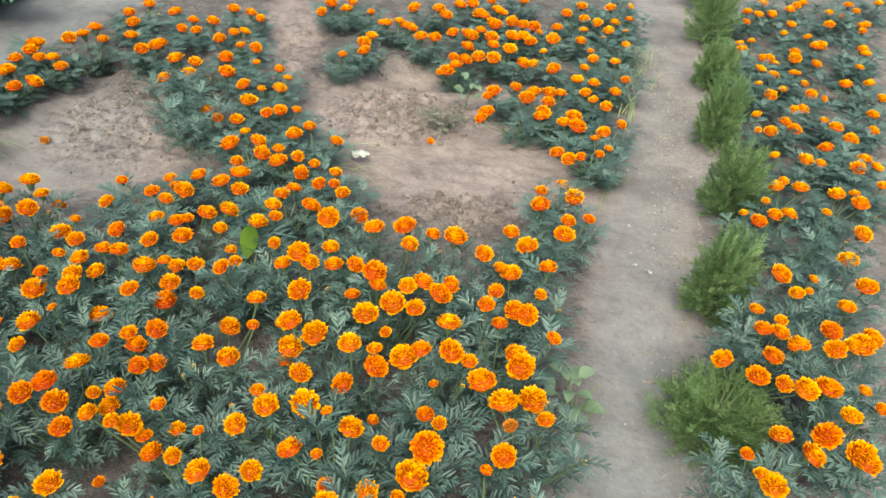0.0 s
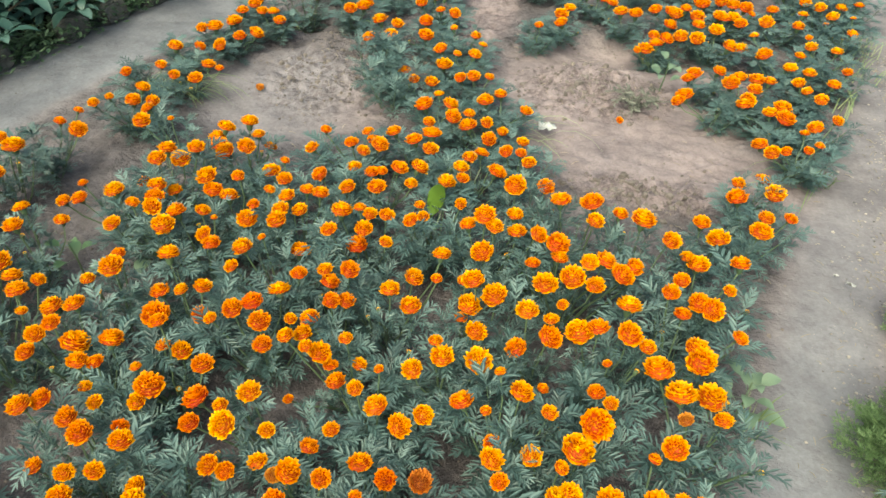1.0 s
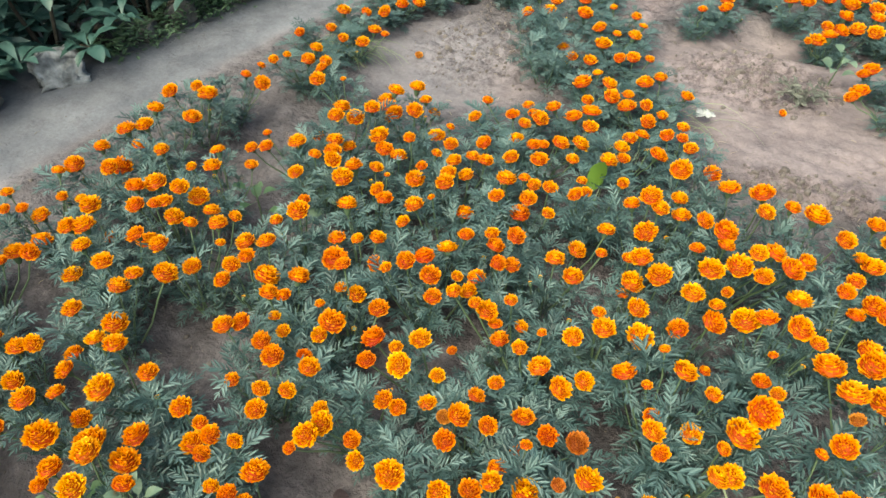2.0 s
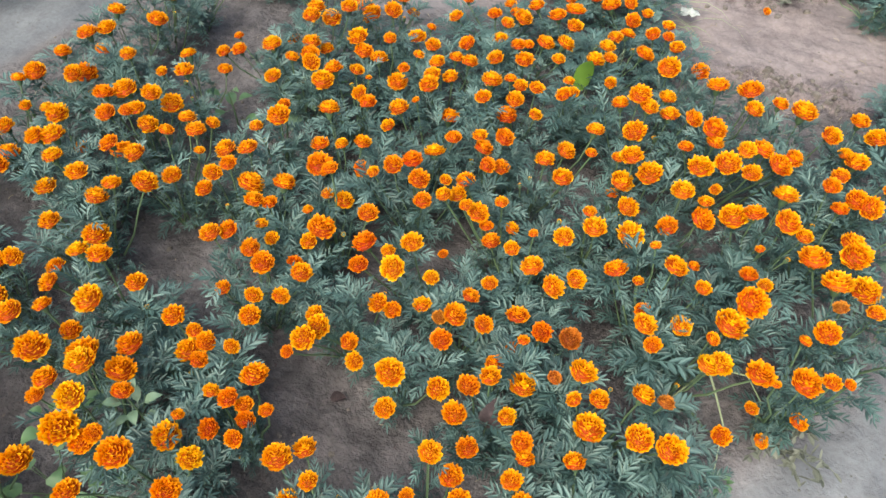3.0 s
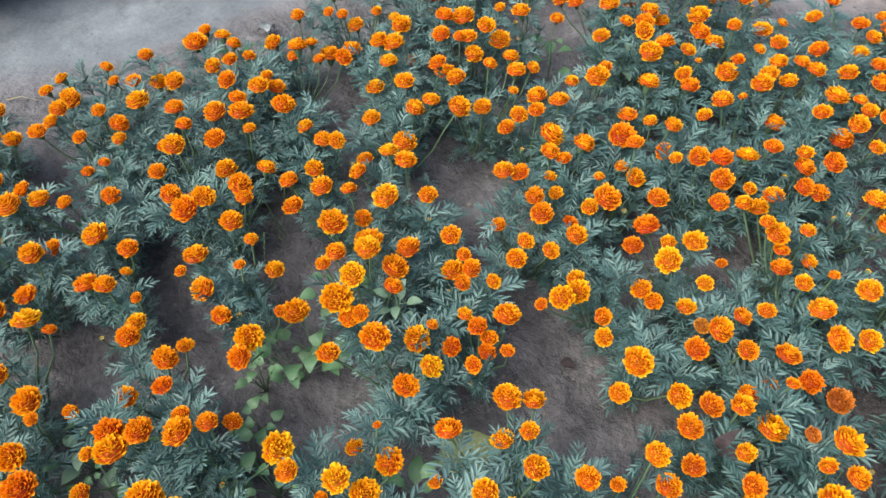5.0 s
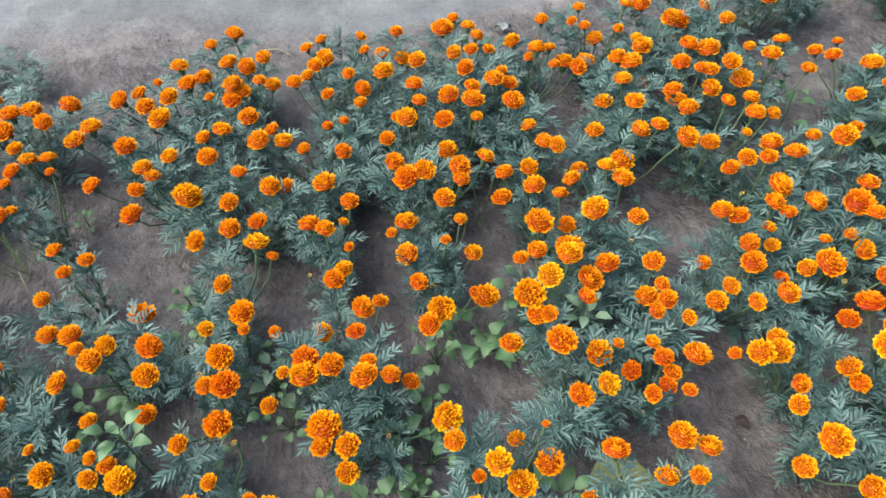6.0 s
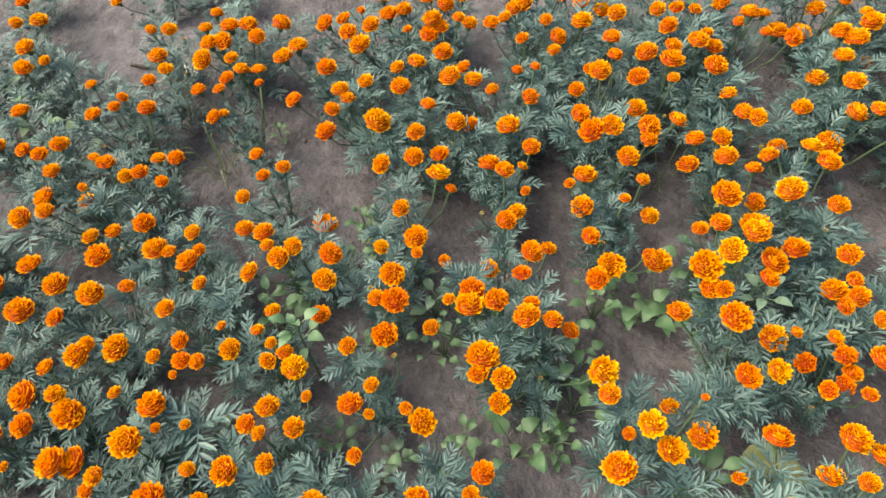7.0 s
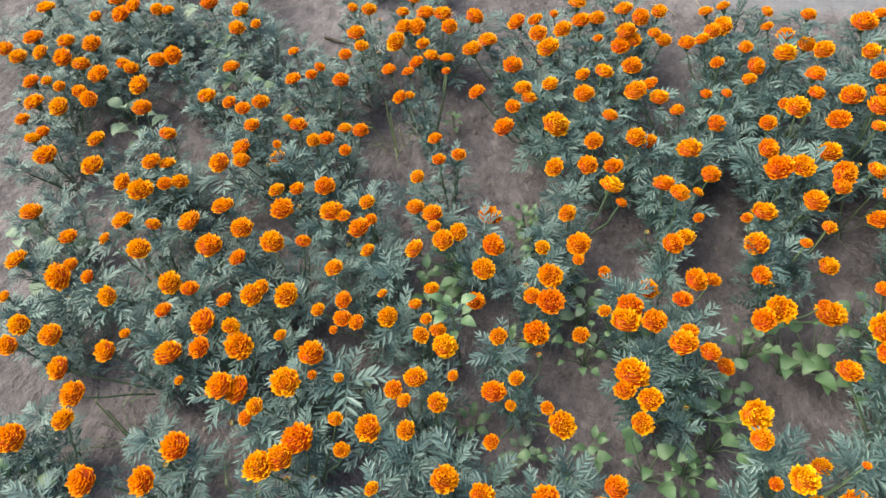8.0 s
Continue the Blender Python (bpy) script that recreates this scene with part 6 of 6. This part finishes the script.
for k, (x, y, tall, size, count) in enumerate(((-0.89, -0.31, 0.05, 0.05, 9), (-0.78, -0.08, 0.16, 0.075, 8), (-2.22, -1.60, 0.19, 0.09, 11), (-2.08, -1.52, 0.16, 0.09, 9), (-0.81, -1.67, 0.13, 0.09, 8), (0.0, 0.50, 0.03, 0.03, 9))):
    weed(x, y, tall, size, count, WEED_LEAVES, BRIGHT, 660 + k)
for k, (x, y, tall, size, count) in enumerate(((-1.11, 0.05, 0.15, 0.06, 9), (-1.23, 1.22, 0.15, 0.05, 9), (-0.27, 1.29, 0.17, 0.045, 8), (-0.55, 1.34, 0.13, 0.055, 9), (-1.96, -0.85, 0.06, 0.04, 9), (-1.54, -0.62, 0.07, 0.045, 10), (-1.56, -0.63, 0.08, 0.05, 8), (-0.96, -0.47, 0.05, 0.05, 7))):
    weed(x, y, tall, size, count, WEED_LEAVES, BRIGHT, 680 + k)
weed(-1.16, -0.77, 0.27, 0.070, 9, WEED_LEAVES, "tall bright green weed standing above the marigolds", 699, 0.70)


def creeper(x, y, reach, size, count, seed):
    """A low weed whose broad leaves spread over the soil on short stalks."""
    r = random.Random(seed)
    base = new("weed")
    base.location = (x, y, height_at(x, y) - 0.003)
    tagged(base, "low sprawling weed with broad pointed green leaves on soil", "weed", "weeds among the marigolds")
    for k in range(count):
        q = k * 2.3999 + r.uniform(-0.5, 0.5)
        d = reach * math.sqrt((k + 0.4) / count)
        out = Vector((math.cos(q), math.sin(q), 0))
        p = out * d + Vector((0, 0, r.uniform(0.045, 0.125)))
        w = (out + Vector((r.uniform(-0.5, 0.5), r.uniform(-0.5, 0.5), r.uniform(-0.15, 0.35)))).normalized()
        big = size * r.uniform(0.45, 0.95)
        st = Shape()
        st.tube([(0, 0, 0), p * 0.55 + Vector((0, 0, 0.012)), p], [0.0016, 0.0013, 0.001], 4)
        part("stalk", st.mesh("stalk", [STEM]), base)
        part("leaf", r.choice(HEART_LEAVES), base, Matrix.LocRotScale(p, w.to_track_quat("X", "Z"), (big, big, big)))


HEART_LEAVES = [oval_leaf_mesh(430 + k, WEED, (0.72, 0.85)[k], 0.55) for k in range(2)]
for k, (x, y, reach, size, count) in enumerate(((-1.18, -0.15, 0.045, 0.035, 8), (-1.15, -0.08, 0.060, 0.055, 7), (-1.16, -0.02, 0.060, 0.040, 8), (-1.04, -0.25, 0.050, 0.050, 8), (-0.97, -0.25, 0.055, 0.045, 8), (-1.09, -0.21, 0.030, 0.045, 4), (-0.91, -0.38, 0.050, 0.050, 6), (-0.92, -0.31, 0.050, 0.030, 7), (-1.22, 0.09, 0.050, 0.045, 7), (-1.16, -0.49, 0.050, 0.030, 8), (-1.27, -0.50, 0.060, 0.036, 8), (-0.91, -0.54, 0.060, 0.035, 9))):
    creeper(x, y, reach * 1.1, size, count + 3, 760 + k)
# one tall upright leaf
tall_weed = new("weed")
tall_weed.location = (-0.569, 1.401, 0)
tagged(tall_weed, "tall weed with one upright bright green leaf", "weed", "weeds among the marigolds")
part("leaf", oval_leaf_mesh(440, FRESH_LEAF, 0.42), tall_weed, Matrix(((0.02, 0.12, 0, 0), (0.02, 0, 0.12, 0), (0.13, -0.012, 0, 0.13), (0, 0, 0, 1))))
part("stem", STEMS[0], tall_weed, aim((0, 0, -0.01), (0, 0, 0.14)))


# ---- grass, clods, litter ----
def grass_tuft(x, y, tall, count, seed):
    r, sh = random.Random(seed), Shape()
    for k in range(count):
        q = r.uniform(0, 6.28)
        p = Vector((r.gauss(0, 0.012), r.gauss(0, 0.012), 0))
        out = Vector((math.cos(q), math.sin(q), 0)) * tall * r.uniform(0.3, 1.0)
        a = p + out * 0.45 + Vector((0, 0, tall * r.uniform(0.5, 0.8)))
        b = p + out + Vector((0, 0, tall * r.uniform(0.35, 1.0)))
        s = out.cross(Vector((0, 0, 1))).normalized() * r.uniform(0.0009, 0.0018)
        sh.add([p - s, p + s, a + s, a - s, b], [(0, 1, 2, 3), (3, 2, 4)])
    ob = new("grass_tuft", sh.mesh("grass_tuft", [GRASS]))
    ob.location = (x, y, height_at(x, y) - 0.003)
    tagged(ob, "tuft of thin green grass growing in the soil", "grass", "grass tufts")


for k, (x, y, tall, count) in enumerate(((-1.42, -1.45, 0.20, 16), (-1.87, -1.02, 0.17, 16), (-1.52, 0.12, 0.18, 12), (-1.48, -0.60, 0.12, 16), (-0.78, -1.2, 0.2, 12), (-0.27, 1.32, 0.2, 10), (-1.80, 1.02, 0.1, 10), (0.62, 2.12, 0.06, 20), (0.30, 1.0, 0.12, 12), (-1.04, 0.62, 0.14, 8), (-0.95, -1.52, 0.18, 9), (-1.62, 0.32, 0.14, 8), (-2.33, -1.0, 0.09, 14))):
    grass_tuft(x, y, tall, count, 700 + k)


def scatter(name, label, category, count, spots, small, large, mat, seed, flat=0.7):
    """Many small lumps lying on the soil."""
    r, sh = random.Random(seed), Shape()
    for k in range(count):
        cx, cy, rx, ry = r.choice(spots)
        x, y = r.gauss(cx, rx), r.gauss(cy, ry)
        if packed_at(x, y) > 0.93 and torn_at(x, y) < 0.25 and mat is CLOD:
            continue
        s = small + (large - small) * r.random() ** 3
        ring = [Vector((math.cos(q) * s * r.uniform(0.7, 1.2), math.sin(q) * s * r.uniform(0.7, 1.2), 0)) for q in [1.2566 * i + r.uniform(-0.2, 0.2) for i in range(5)]]
        z = height_at(x, y) - s * 0.05
        c = Vector((x, y, z))
        up = Vector((r.uniform(-0.2, 0.2) * s, r.uniform(-0.2, 0.2) * s, s * flat))
        sh.add([c + p - Vector((0, 0, s * 0.3)) for p in ring] + [c + p * 0.75 + up * 0.65 for p in ring] + [c + up],
               [(i, (i + 1) % 5, 5 + (i + 1) % 5, 5 + i) for i in range(5)] + [(5 + i, 5 + (i + 1) % 5, 10) for i in range(5)])
    tagged(new(name, sh.mesh(name, [mat])), label, category, kind="stuff")


STRIP = [(0.62 + 0.28 * k / 2, 1.0 + 0.62 * k, 0.06, 0.22) for k in range(4)]
BARE = [(-0.10, 2.45, 0.22, 0.16), (0.10, 2.0, 0.30, 0.14), (-1.25, 2.2, 0.22, 0.25), (-0.05, 2.8, 0.25, 0.1), (-1.2, 2.6, 0.15, 0.15), (0.08, 1.75, 0.15, 0.08)]
TORN = [(-0.20, 2.52, 0.16, 0.10), (-0.22, 2.50, 0.16, 0.10), (-1.25, 2.3, 0.20, 0.22), (-0.05, 2.8, 0.25, 0.1), (-1.2, 2.6, 0.15, 0.15), (0.03, 1.87, 0.16, 0.06)]
BEDS = [(-1.2, 0.4, 0.7, 0.6), (-1.6, -0.9, 0.5, 0.6), (-1.5, 0.9, 0.5, 0.5), (-2.2, -1.3, 0.25, 0.6), (1.5, 2.2, 0.3, 0.6), (0.3, 1.4, 0.35, 0.5)]
scatter("soil_clods", "small brown clods of broken soil", "soil", 1300, TORN, 0.002, 0.010, CLOD, 81, 0.8)
scatter("soil_lumps", "loose lumps of dry broken soil on the bare patches", "soil", 480, TORN + [(-1.35, 2.25, 0.12, 0.2), (0.03, 1.88, 0.12, 0.06)], 0.005, 0.018, CLOD, 86, 0.75)
scatter("soil_crumbs", "fine crumbs of soil between the plants", "soil", 1500, BEDS, 0.002, 0.010, CLOD, 82)
scatter("dry_crumbs", "pale dry crumbs of earth beside the conifers", "soil", 1800, STRIP, 0.0015, 0.007, CRUMB, 85, 0.6)
scatter("pebbles", "small grey pebbles along the paths", "gravel", 900, STRIP + [ (-2.4, 1.5, 0.12, 0.9), (-2.55, -0.3, 0.2, 0.7), (0.15, 0.6, 0.2, 0.3)], 0.001, 0.0045, STONE, 83)


def straw(count, spots, seed):
    r, sh = random.Random(seed), Shape()
    for k in range(count):
        cx, cy, rx, ry = r.choice(spots)
        x, y, q = r.gauss(cx, rx), r.gauss(cy, ry), r.uniform(0, 6.28)
        n = r.uniform(0.008, 0.032)
        p = Vector((x, y, height_at(x, y) + 0.003))
        d = Vector((math.cos(q) * n, math.sin(q) * n, r.uniform(-0.001, 0.006)))
        sh.tube([p, p + d * 0.5 + Vector((0, 0, 0.003)), p + d], [0.0007, 0.0009, 0.0005], 3)
    tagged(new("straw_bits", sh.mesh("straw_bits", [DRY])), "dry straw and twig bits on the soil", "straw", kind="stuff")


straw(1000, STRIP * 3 + BARE + BEDS + [(0.72, 1.5, 0.10, 0.35), (0.55, 0.95, 0.08, 0.15), (-2.45, 0.0, 0.12, 0.5)], 84)


def twig(points, width, mat, label):
    sh = Shape()
    sh.tube(points, [width, width * 0.9, width * 0.75, width * 0.5][:len(points)], 5)
    tagged(new("twig", sh.mesh("twig", [mat])), label, "twig", "twigs on the soil")


twig([(-2.46, -1.36, 0.008), (-2.40, -1.27, 0.020), (-2.36, -1.20, 0.014), (-2.24, -1.10, 0.008)], 0.006, BARK, "crooked dark twig lying on bare soil")
twig([(-2.34, -1.33, 0.006), (-2.33, -1.22, 0.014), (-2.33, -1.10, 0.006)], 0.003, DRY, "thin pale twig lying on bare soil")
twig([(-2.62, -1.83, 0.005), (-2.50, -1.86, 0.012), (-2.44, -1.80, 0.006)], 0.003, DRY, "thin pale twig lying on bare soil")
twig([(-2.52, -0.22, 0.005), (-2.49, -0.18, 0.014), (-2.45, -0.15, 0.006)], 0.0022, DRY, "short pale straw stalk lying by the path")
twig([(-2.55, -0.05, 0.005), (-2.50, -0.08, 0.020), (-2.45, -0.06, 0.010)], 0.0018, DRY, "short pale straw stalk lying by the path")
twig([(-0.55, 0.20, 0.004), (-0.62, 0.23, 0.012), (-0.66, 0.20, 0.006)], 0.0022, DRY, "short pale straw stalk between the marigolds")


def crumpled(name, x, y, z, w, d, mat, label, category, seed, turn=0.0, rise=0.01):
    """A thin crumpled sheet: paper or a dead leaf."""
    r, n, v, f = random.Random(seed), 6, [], []
    for side in (0, 1):
        for j in range(n):
            for i in range(n):
                a, b = i / (n - 1) - 0.5, j / (n - 1) - 0.5
                v.append((a * w, b * d, rise * noise.noise((a * 3 + seed, b * 3, 1)) + rise * 0.6 - side * 0.0012))
    for side in (0, 1):
        for j in range(n - 1):
            for i in range(n - 1):
                a = side * n * n + j * n + i
                f.append((a, a + 1, a + n + 1, a + n) if side == 0 else (a, a + n, a + n + 1, a + 1))
    edge = [i for i in range(n)] + [n * k + n - 1 for k in range(1, n)] + [n * n - 1 - k for k in range(1, n)] + [n * (n - 1 - k) for k in range(1, n - 1)]
    for a, b in zip(edge, edge[1:] + edge[:1]):
        f.append((a, a + n * n, b + n * n, b))
    ob = new(name, mesh_of(name, v, f, [mat], smooth=True))
    ob.matrix_basis = pose(x, y, z, 0, 0, turn)
    tagged(ob, label, category)


crumpled("paper_scrap", -0.335, 2.150, 0.008, 0.062, 0.040, PAPER, "scrap of crumpled white paper on bare soil", "paper", 3, 15, 0.022)
crumpled("paper_scrap", -2.22, 0.53, 0.03, 0.05, 0.035, SACK, "scrap of crumpled white paper by the weeds", "paper", 5, 40, 0.02)
crumpled("paper_scrap", -2.34, -1.14, 0.012, 0.06, 0.045, PAPER, "scrap of crumpled white paper on bare soil", "paper", 6, 10, 0.02)


def sack():
    """A crumpled, dirty white sack that leans against the hedge's foot."""
    bm = bmesh.new()
    bmesh.ops.create_cube(bm, size=1)
    bmesh.ops.subdivide_edges(bm, edges=bm.edges, cuts=11, use_grid_fill=True)
    for v in bm.verts:
        c = v.co
        pinch = 1 - 0.35 * max(0, c.z)
        c.x, c.y = c.x * pinch, c.y * (1 - 0.25 * max(0, c.z))
        c += Vector((noise.noise(c * 2.2), noise.noise(c * 2.2 + Vector((5, 0, 0))), noise.noise(c * 2.2 + Vector((0, 7, 0))))) * 0.16
        c += Vector((noise.noise(c * 13), noise.noise(c * 13 + Vector((5, 0, 0))), noise.noise(c * 13 + Vector((0, 7, 0))))) * 0.05
        c += Vector((noise.noise(c * 6), noise.noise(c * 6 + Vector((5, 0, 0))), noise.noise(c * 6 + Vector((0, 7, 0))))) * 0.13
        v.co = (c.x * 0.08, c.y * 0.17, (c.z + 0.5) * 0.125)
    me = bpy.data.meshes.new("sack")
    bm.to_mesh(me)
    bm.free()
    me.materials.append(SACK)
    me.polygons.foreach_set("use_smooth", [True] * len(me.polygons))
    ob = new("sack", me)
    ob.matrix_basis = pose(-2.64, 1.36, -0.012, 0, -10, -38)
    tagged(ob, "crumpled dirty white plastic sack at the hedge's foot", "sack")


sack()


def block(name, x, y, w, d, h, mat, label, category, group, turn, tilt, seed):
    """A rough brick or stone with worn corners."""
    bm = bmesh.new()
    bmesh.ops.create_cube(bm, size=1)
    bmesh.ops.subdivide_edges(bm, edges=bm.edges, cuts=4, use_grid_fill=True)
    for v in bm.verts:
        c = v.co
        round_ = 1 - 0.10 * (abs(c.x) + abs(c.y) + abs(c.z) > 1.1) - 0.10 * (abs(c.x) + abs(c.y) + abs(c.z) > 1.4)
        c *= round_
        c += Vector((noise.noise(c * 2 + Vector((seed, 0, 0))), noise.noise(c * 2 + Vector((0, seed, 0))), noise.noise(c * 2 + Vector((0, 0, seed))))) * 0.14
        v.co = (c.x * w, c.y * d, c.z * h)
    me = bpy.data.meshes.new(name)
    bm.to_mesh(me)
    bm.free()
    me.materials.append(mat)
    ob = new(name, me)
    ob.matrix_basis = pose(x, y, h * 0.36, tilt, 0, turn)
    tagged(ob, label, category, group)


for k, (x, y, w, d, h, turn, tilt) in enumerate(((-2.74, 1.06, 0.10, 0.15, 0.13, 10, 12), (-2.56, 1.95, 0.07, 0.12, 0.12, -20, 25), (-2.47, 2.30, 0.08, 0.16, 0.10, -12, 0), (-2.42, 2.52, 0.08, 0.14, 0.09, -8, 6), (-2.60, 1.78, 0.08, 0.10, 0.08, 30, 0), (-2.35, 2.78, 0.09, 0.18, 0.09, -14, 0))):
    block("stone", x, y, w, d, h, STONE, "rough grey stone edging the path", "stone", "stones at the path's edge", turn, tilt, 3 + k)
# black block added where the hedge's foot lies in deep shade
block("hollow_block", -2.67, 1.60, 0.12, 0.035, 0.16, BLACK, "black block standing in for the shaded hollow beside the sack", "plastic", "", 20, 14, 2)


def edge_weeds():
    """Small leafy growth along the foot of the hedge."""
    r, sh = random.Random(66), Shape()
    for k in range(3200):
        y = r.uniform(1.52, 3.4)
        x = -2.60 + 0.20 * (y - 1.4) + r.gauss(-0.06, 0.05)
        p = Vector((x, y, r.uniform(0.0, 0.09)))
        q = r.uniform(0, 6.28)
        w = Vector((math.cos(q), math.sin(q), r.uniform(-0.1, 0.6)))
        sh.blade(p, p + w * r.uniform(0.014, 0.034), r.uniform(0.010, 0.018), Vector((0.1, 0, 1)))
    tagged(new("edge_weeds", sh.mesh("edge_weeds", [LOW_GROWTH])), "low small-leaved green growth at the hedge's foot", "weeds", kind="stuff")


edge_weeds()


def fallen_leaf(x, y, z, size, mat, label, seed, rx, ry, turn):
    """A broad dead leaf, curled and caught among the plants."""
    r, v, f, n = random.Random(seed), [], [], 7
    for side in (0, 1):
        for i in range(n + 1):
            s = i / n
            half = 0.36 * (math.sin(3.1416 * s ** 0.75) ** 0.7 if 0 < s < 1 else 0.03)
            for e in (-1, -0.5, 0, 0.5, 1):
                v.append((s * size, e * half * size, size * (0.25 * abs(e) * half + 0.14 * math.sin(4 * s) + 0.03 * math.sin(9 * e + 5 * s)) - side * 0.001))
    w = 5
    for side in (0, 1):
        for i in range(n):
            for e in range(4):
                a = side * (n + 1) * w + i * w + e
                f.append((a, a + w, a + w + 1, a + 1) if side == 0 else (a, a + 1, a + w + 1, a + w))
    ob = new("fallen_leaf", mesh_of("fallen_leaf", v, f, [mat], smooth=True))
    ob.matrix_basis = pose(x, y, z, rx, ry, turn)
    tagged(ob, label, "leaf", "fallen leaves")


dropped = new("fallen_flower", FLOWERS[3][0])
dropped.matrix_basis = pose(-1.478, 2.125, height_at(-1.478, 2.125) + 0.012, 20, 15, 0) @ Matrix.Diagonal((0.036, 0.036, 0.026, 1))
tagged(dropped, "fallen orange marigold head lying on bare soil", "flower")
fallen_leaf(-0.454, 0.347, 0.185, 0.066, DEAD, "curled brown dead leaf caught among the marigolds", 1, 25, -50, 75)
fallen_leaf(-0.80, 0.01, 0.045, 0.13, OLIVE, "large yellowing leaf lying between the marigolds", 2, 0, -8, 60)


fallen_leaf(-0.80, 0.36, 0.006, 0.035, DEAD, "small shrivelled black leaf lying on the soil", 3, 0, -10, 20)
crumpled("paper_scrap", 0.625, 1.60, 0.003, 0.026, 0.009, PAPER, "torn strip of white paper lying on the path", "paper", 7, -30, 0.012)
crumpled("paper_scrap", 0.590, 1.63, 0.003, 0.014, 0.007, PAPER, "torn strip of white paper lying on the path", "paper", 8, 20, 0.010)


# ---- a dying plant and loose stalks at the bed's corner ----
def wilted_plant(x, y, wide, tall, count, mat, label, seed):
    """Thin drooping stalks with small shrivelled leaves."""
    r = random.Random(seed)
    base = new("wilted_plant")
    base.location = (x, y, height_at(x, y) - 0.003)
    tagged(base, label, "plant", "wilted plants")
    for k in range(count):
        q = 6.2832 * k / count + r.uniform(-0.4, 0.4)
        reach = wide * r.uniform(0.5, 1.0)
        d = Vector((math.cos(q) * reach, math.sin(q) * reach, 0))
        rise = tall * r.uniform(0.5, 1.0)
        at = lambda s: d * s + Vector((0, 0, rise * 3.2 * s * (1 - 0.72 * s)))
        sh = Shape()
        sh.tube([at(0), at(0.35), at(0.7), at(1)], [0.0026, 0.0022, 0.0018, 0.001], 4)
        for j in range(16):
            s = 0.2 + 0.8 * j / 15
            a = r.uniform(0, 6.28)
            w = Vector((math.cos(a), math.sin(a), r.uniform(-0.6, 0.5))).normalized()
            sh.blade(at(s), at(s) + w * r.uniform(0.014, 0.034), r.uniform(0.004, 0.011), Vector((r.uniform(-1, 1), r.uniform(-1, 1), 1)))
        part("stalk", sh.mesh("stalk", [mat]), base)


wilted_plant(0.10, 0.62, 0.11, 0.06, 9, WILTED, "wilted grey-brown marigold drooping over the path's edge", 1)
wilted_plant(-0.03, 2.42, 0.12, 0.10, 14, WILTED, "wilted grey-brown seedling on bare soil", 2)


def lodged_grass(x, y, turn, count, seed):
    """Long thin blades lying over to one side in low arcs."""
    r, sh = random.Random(seed), Shape()
    for k in range(count):
        q = radians(turn + r.gauss(0, 24))
        n, rise = r.uniform(0.10, 0.26), r.uniform(0.02, 0.06)
        d = Vector((math.cos(q), math.sin(q), 0))
        s = Vector((-d.y, d.x, 0)) * r.uniform(0.0012, 0.0024)
        p = Vector((r.gauss(0, 0.035), r.gauss(0, 0.035), 0))
        pts = []
        for e, w in ((0, 1), (0.25, 1), (0.5, 0.9), (0.78, 0.6), (1.0, 0.12)):
            c = p + d * n * e + Vector((0, 0, 4 * rise * e * (1 - e) + 0.004))
            pts += [c - s * w, c + s * w]
        sh.add(pts, [(2 * i, 2 * i + 1, 2 * i + 3, 2 * i + 2) for i in range(4)])
    ob = new("grass_tuft", sh.mesh("grass_tuft", [PALE_GRASS]))
    ob.location = (x, y, height_at(x, y) - 0.002)
    tagged(ob, "tuft of long pale green grass fallen over on soil", "grass", "grass tufts")


PALE_GRASS = leaf_material("pale_grass_blade", (0.092, 0.134, 0.059), (0.160, 0.210, 0.101), (0.269, 0.302, 0.168), 0.55, 0.25)
for k, (x, y, turn, count) in enumerate(((-1.84, 1.97, 14, 30), (-1.74, 2.04, 0, 16), (-1.60, 2.70, 160, 10), (0.58, 2.12, 200, 14), (0.86, 2.96, 60, 16), (0.76, 2.62, 80, 12), (0.92, 3.2, 60, 12), (0.72, 0.86, 120, 12), (-0.42, 2.12, 10, 9))):
    lodged_grass(x, y, turn, count, 730 + k)


def loose_stalk(points, label):
    sh = Shape()
    sh.tube(points, [0.0022, 0.0021, 0.0019, 0.0014][:len(points)], 5)
    tagged(new("loose_stalk", sh.mesh("loose_stalk", [PALE_STALK])), label, "stalk", "loose stalks")


loose_stalk([(-0.085, 0.64, 0.15), (-0.065, 0.63, 0.12), (-0.02, 0.60, 0.05), (-0.012, 0.52, 0.004)], "pale green leafless stalk bent down to the soil")
loose_stalk([(-0.07, 0.66, 0.15), (-0.01, 0.68, 0.13), (0.04, 0.67, 0.07), (0.05, 0.62, 0.004)], "pale green leafless stalk bent down to the soil")
loose_stalk([(-0.085, 0.66, 0.15), (-0.11, 0.63, 0.12), (-0.14, 0.60, 0.06), (-0.15, 0.58, 0.004)], "pale green leafless stalk bent down to the soil")

withered = new("fallen_flower", FLOWERS[0][1])
withered.matrix_basis = pose(-0.078, 2.320, height_at(-0.078, 2.320) + 0.014, 35, 10, 40) @ Matrix.Diagonal((0.036, 0.036, 0.026, 1))
tagged(withered, "fallen orange marigold head beside a wilted seedling", "flower")
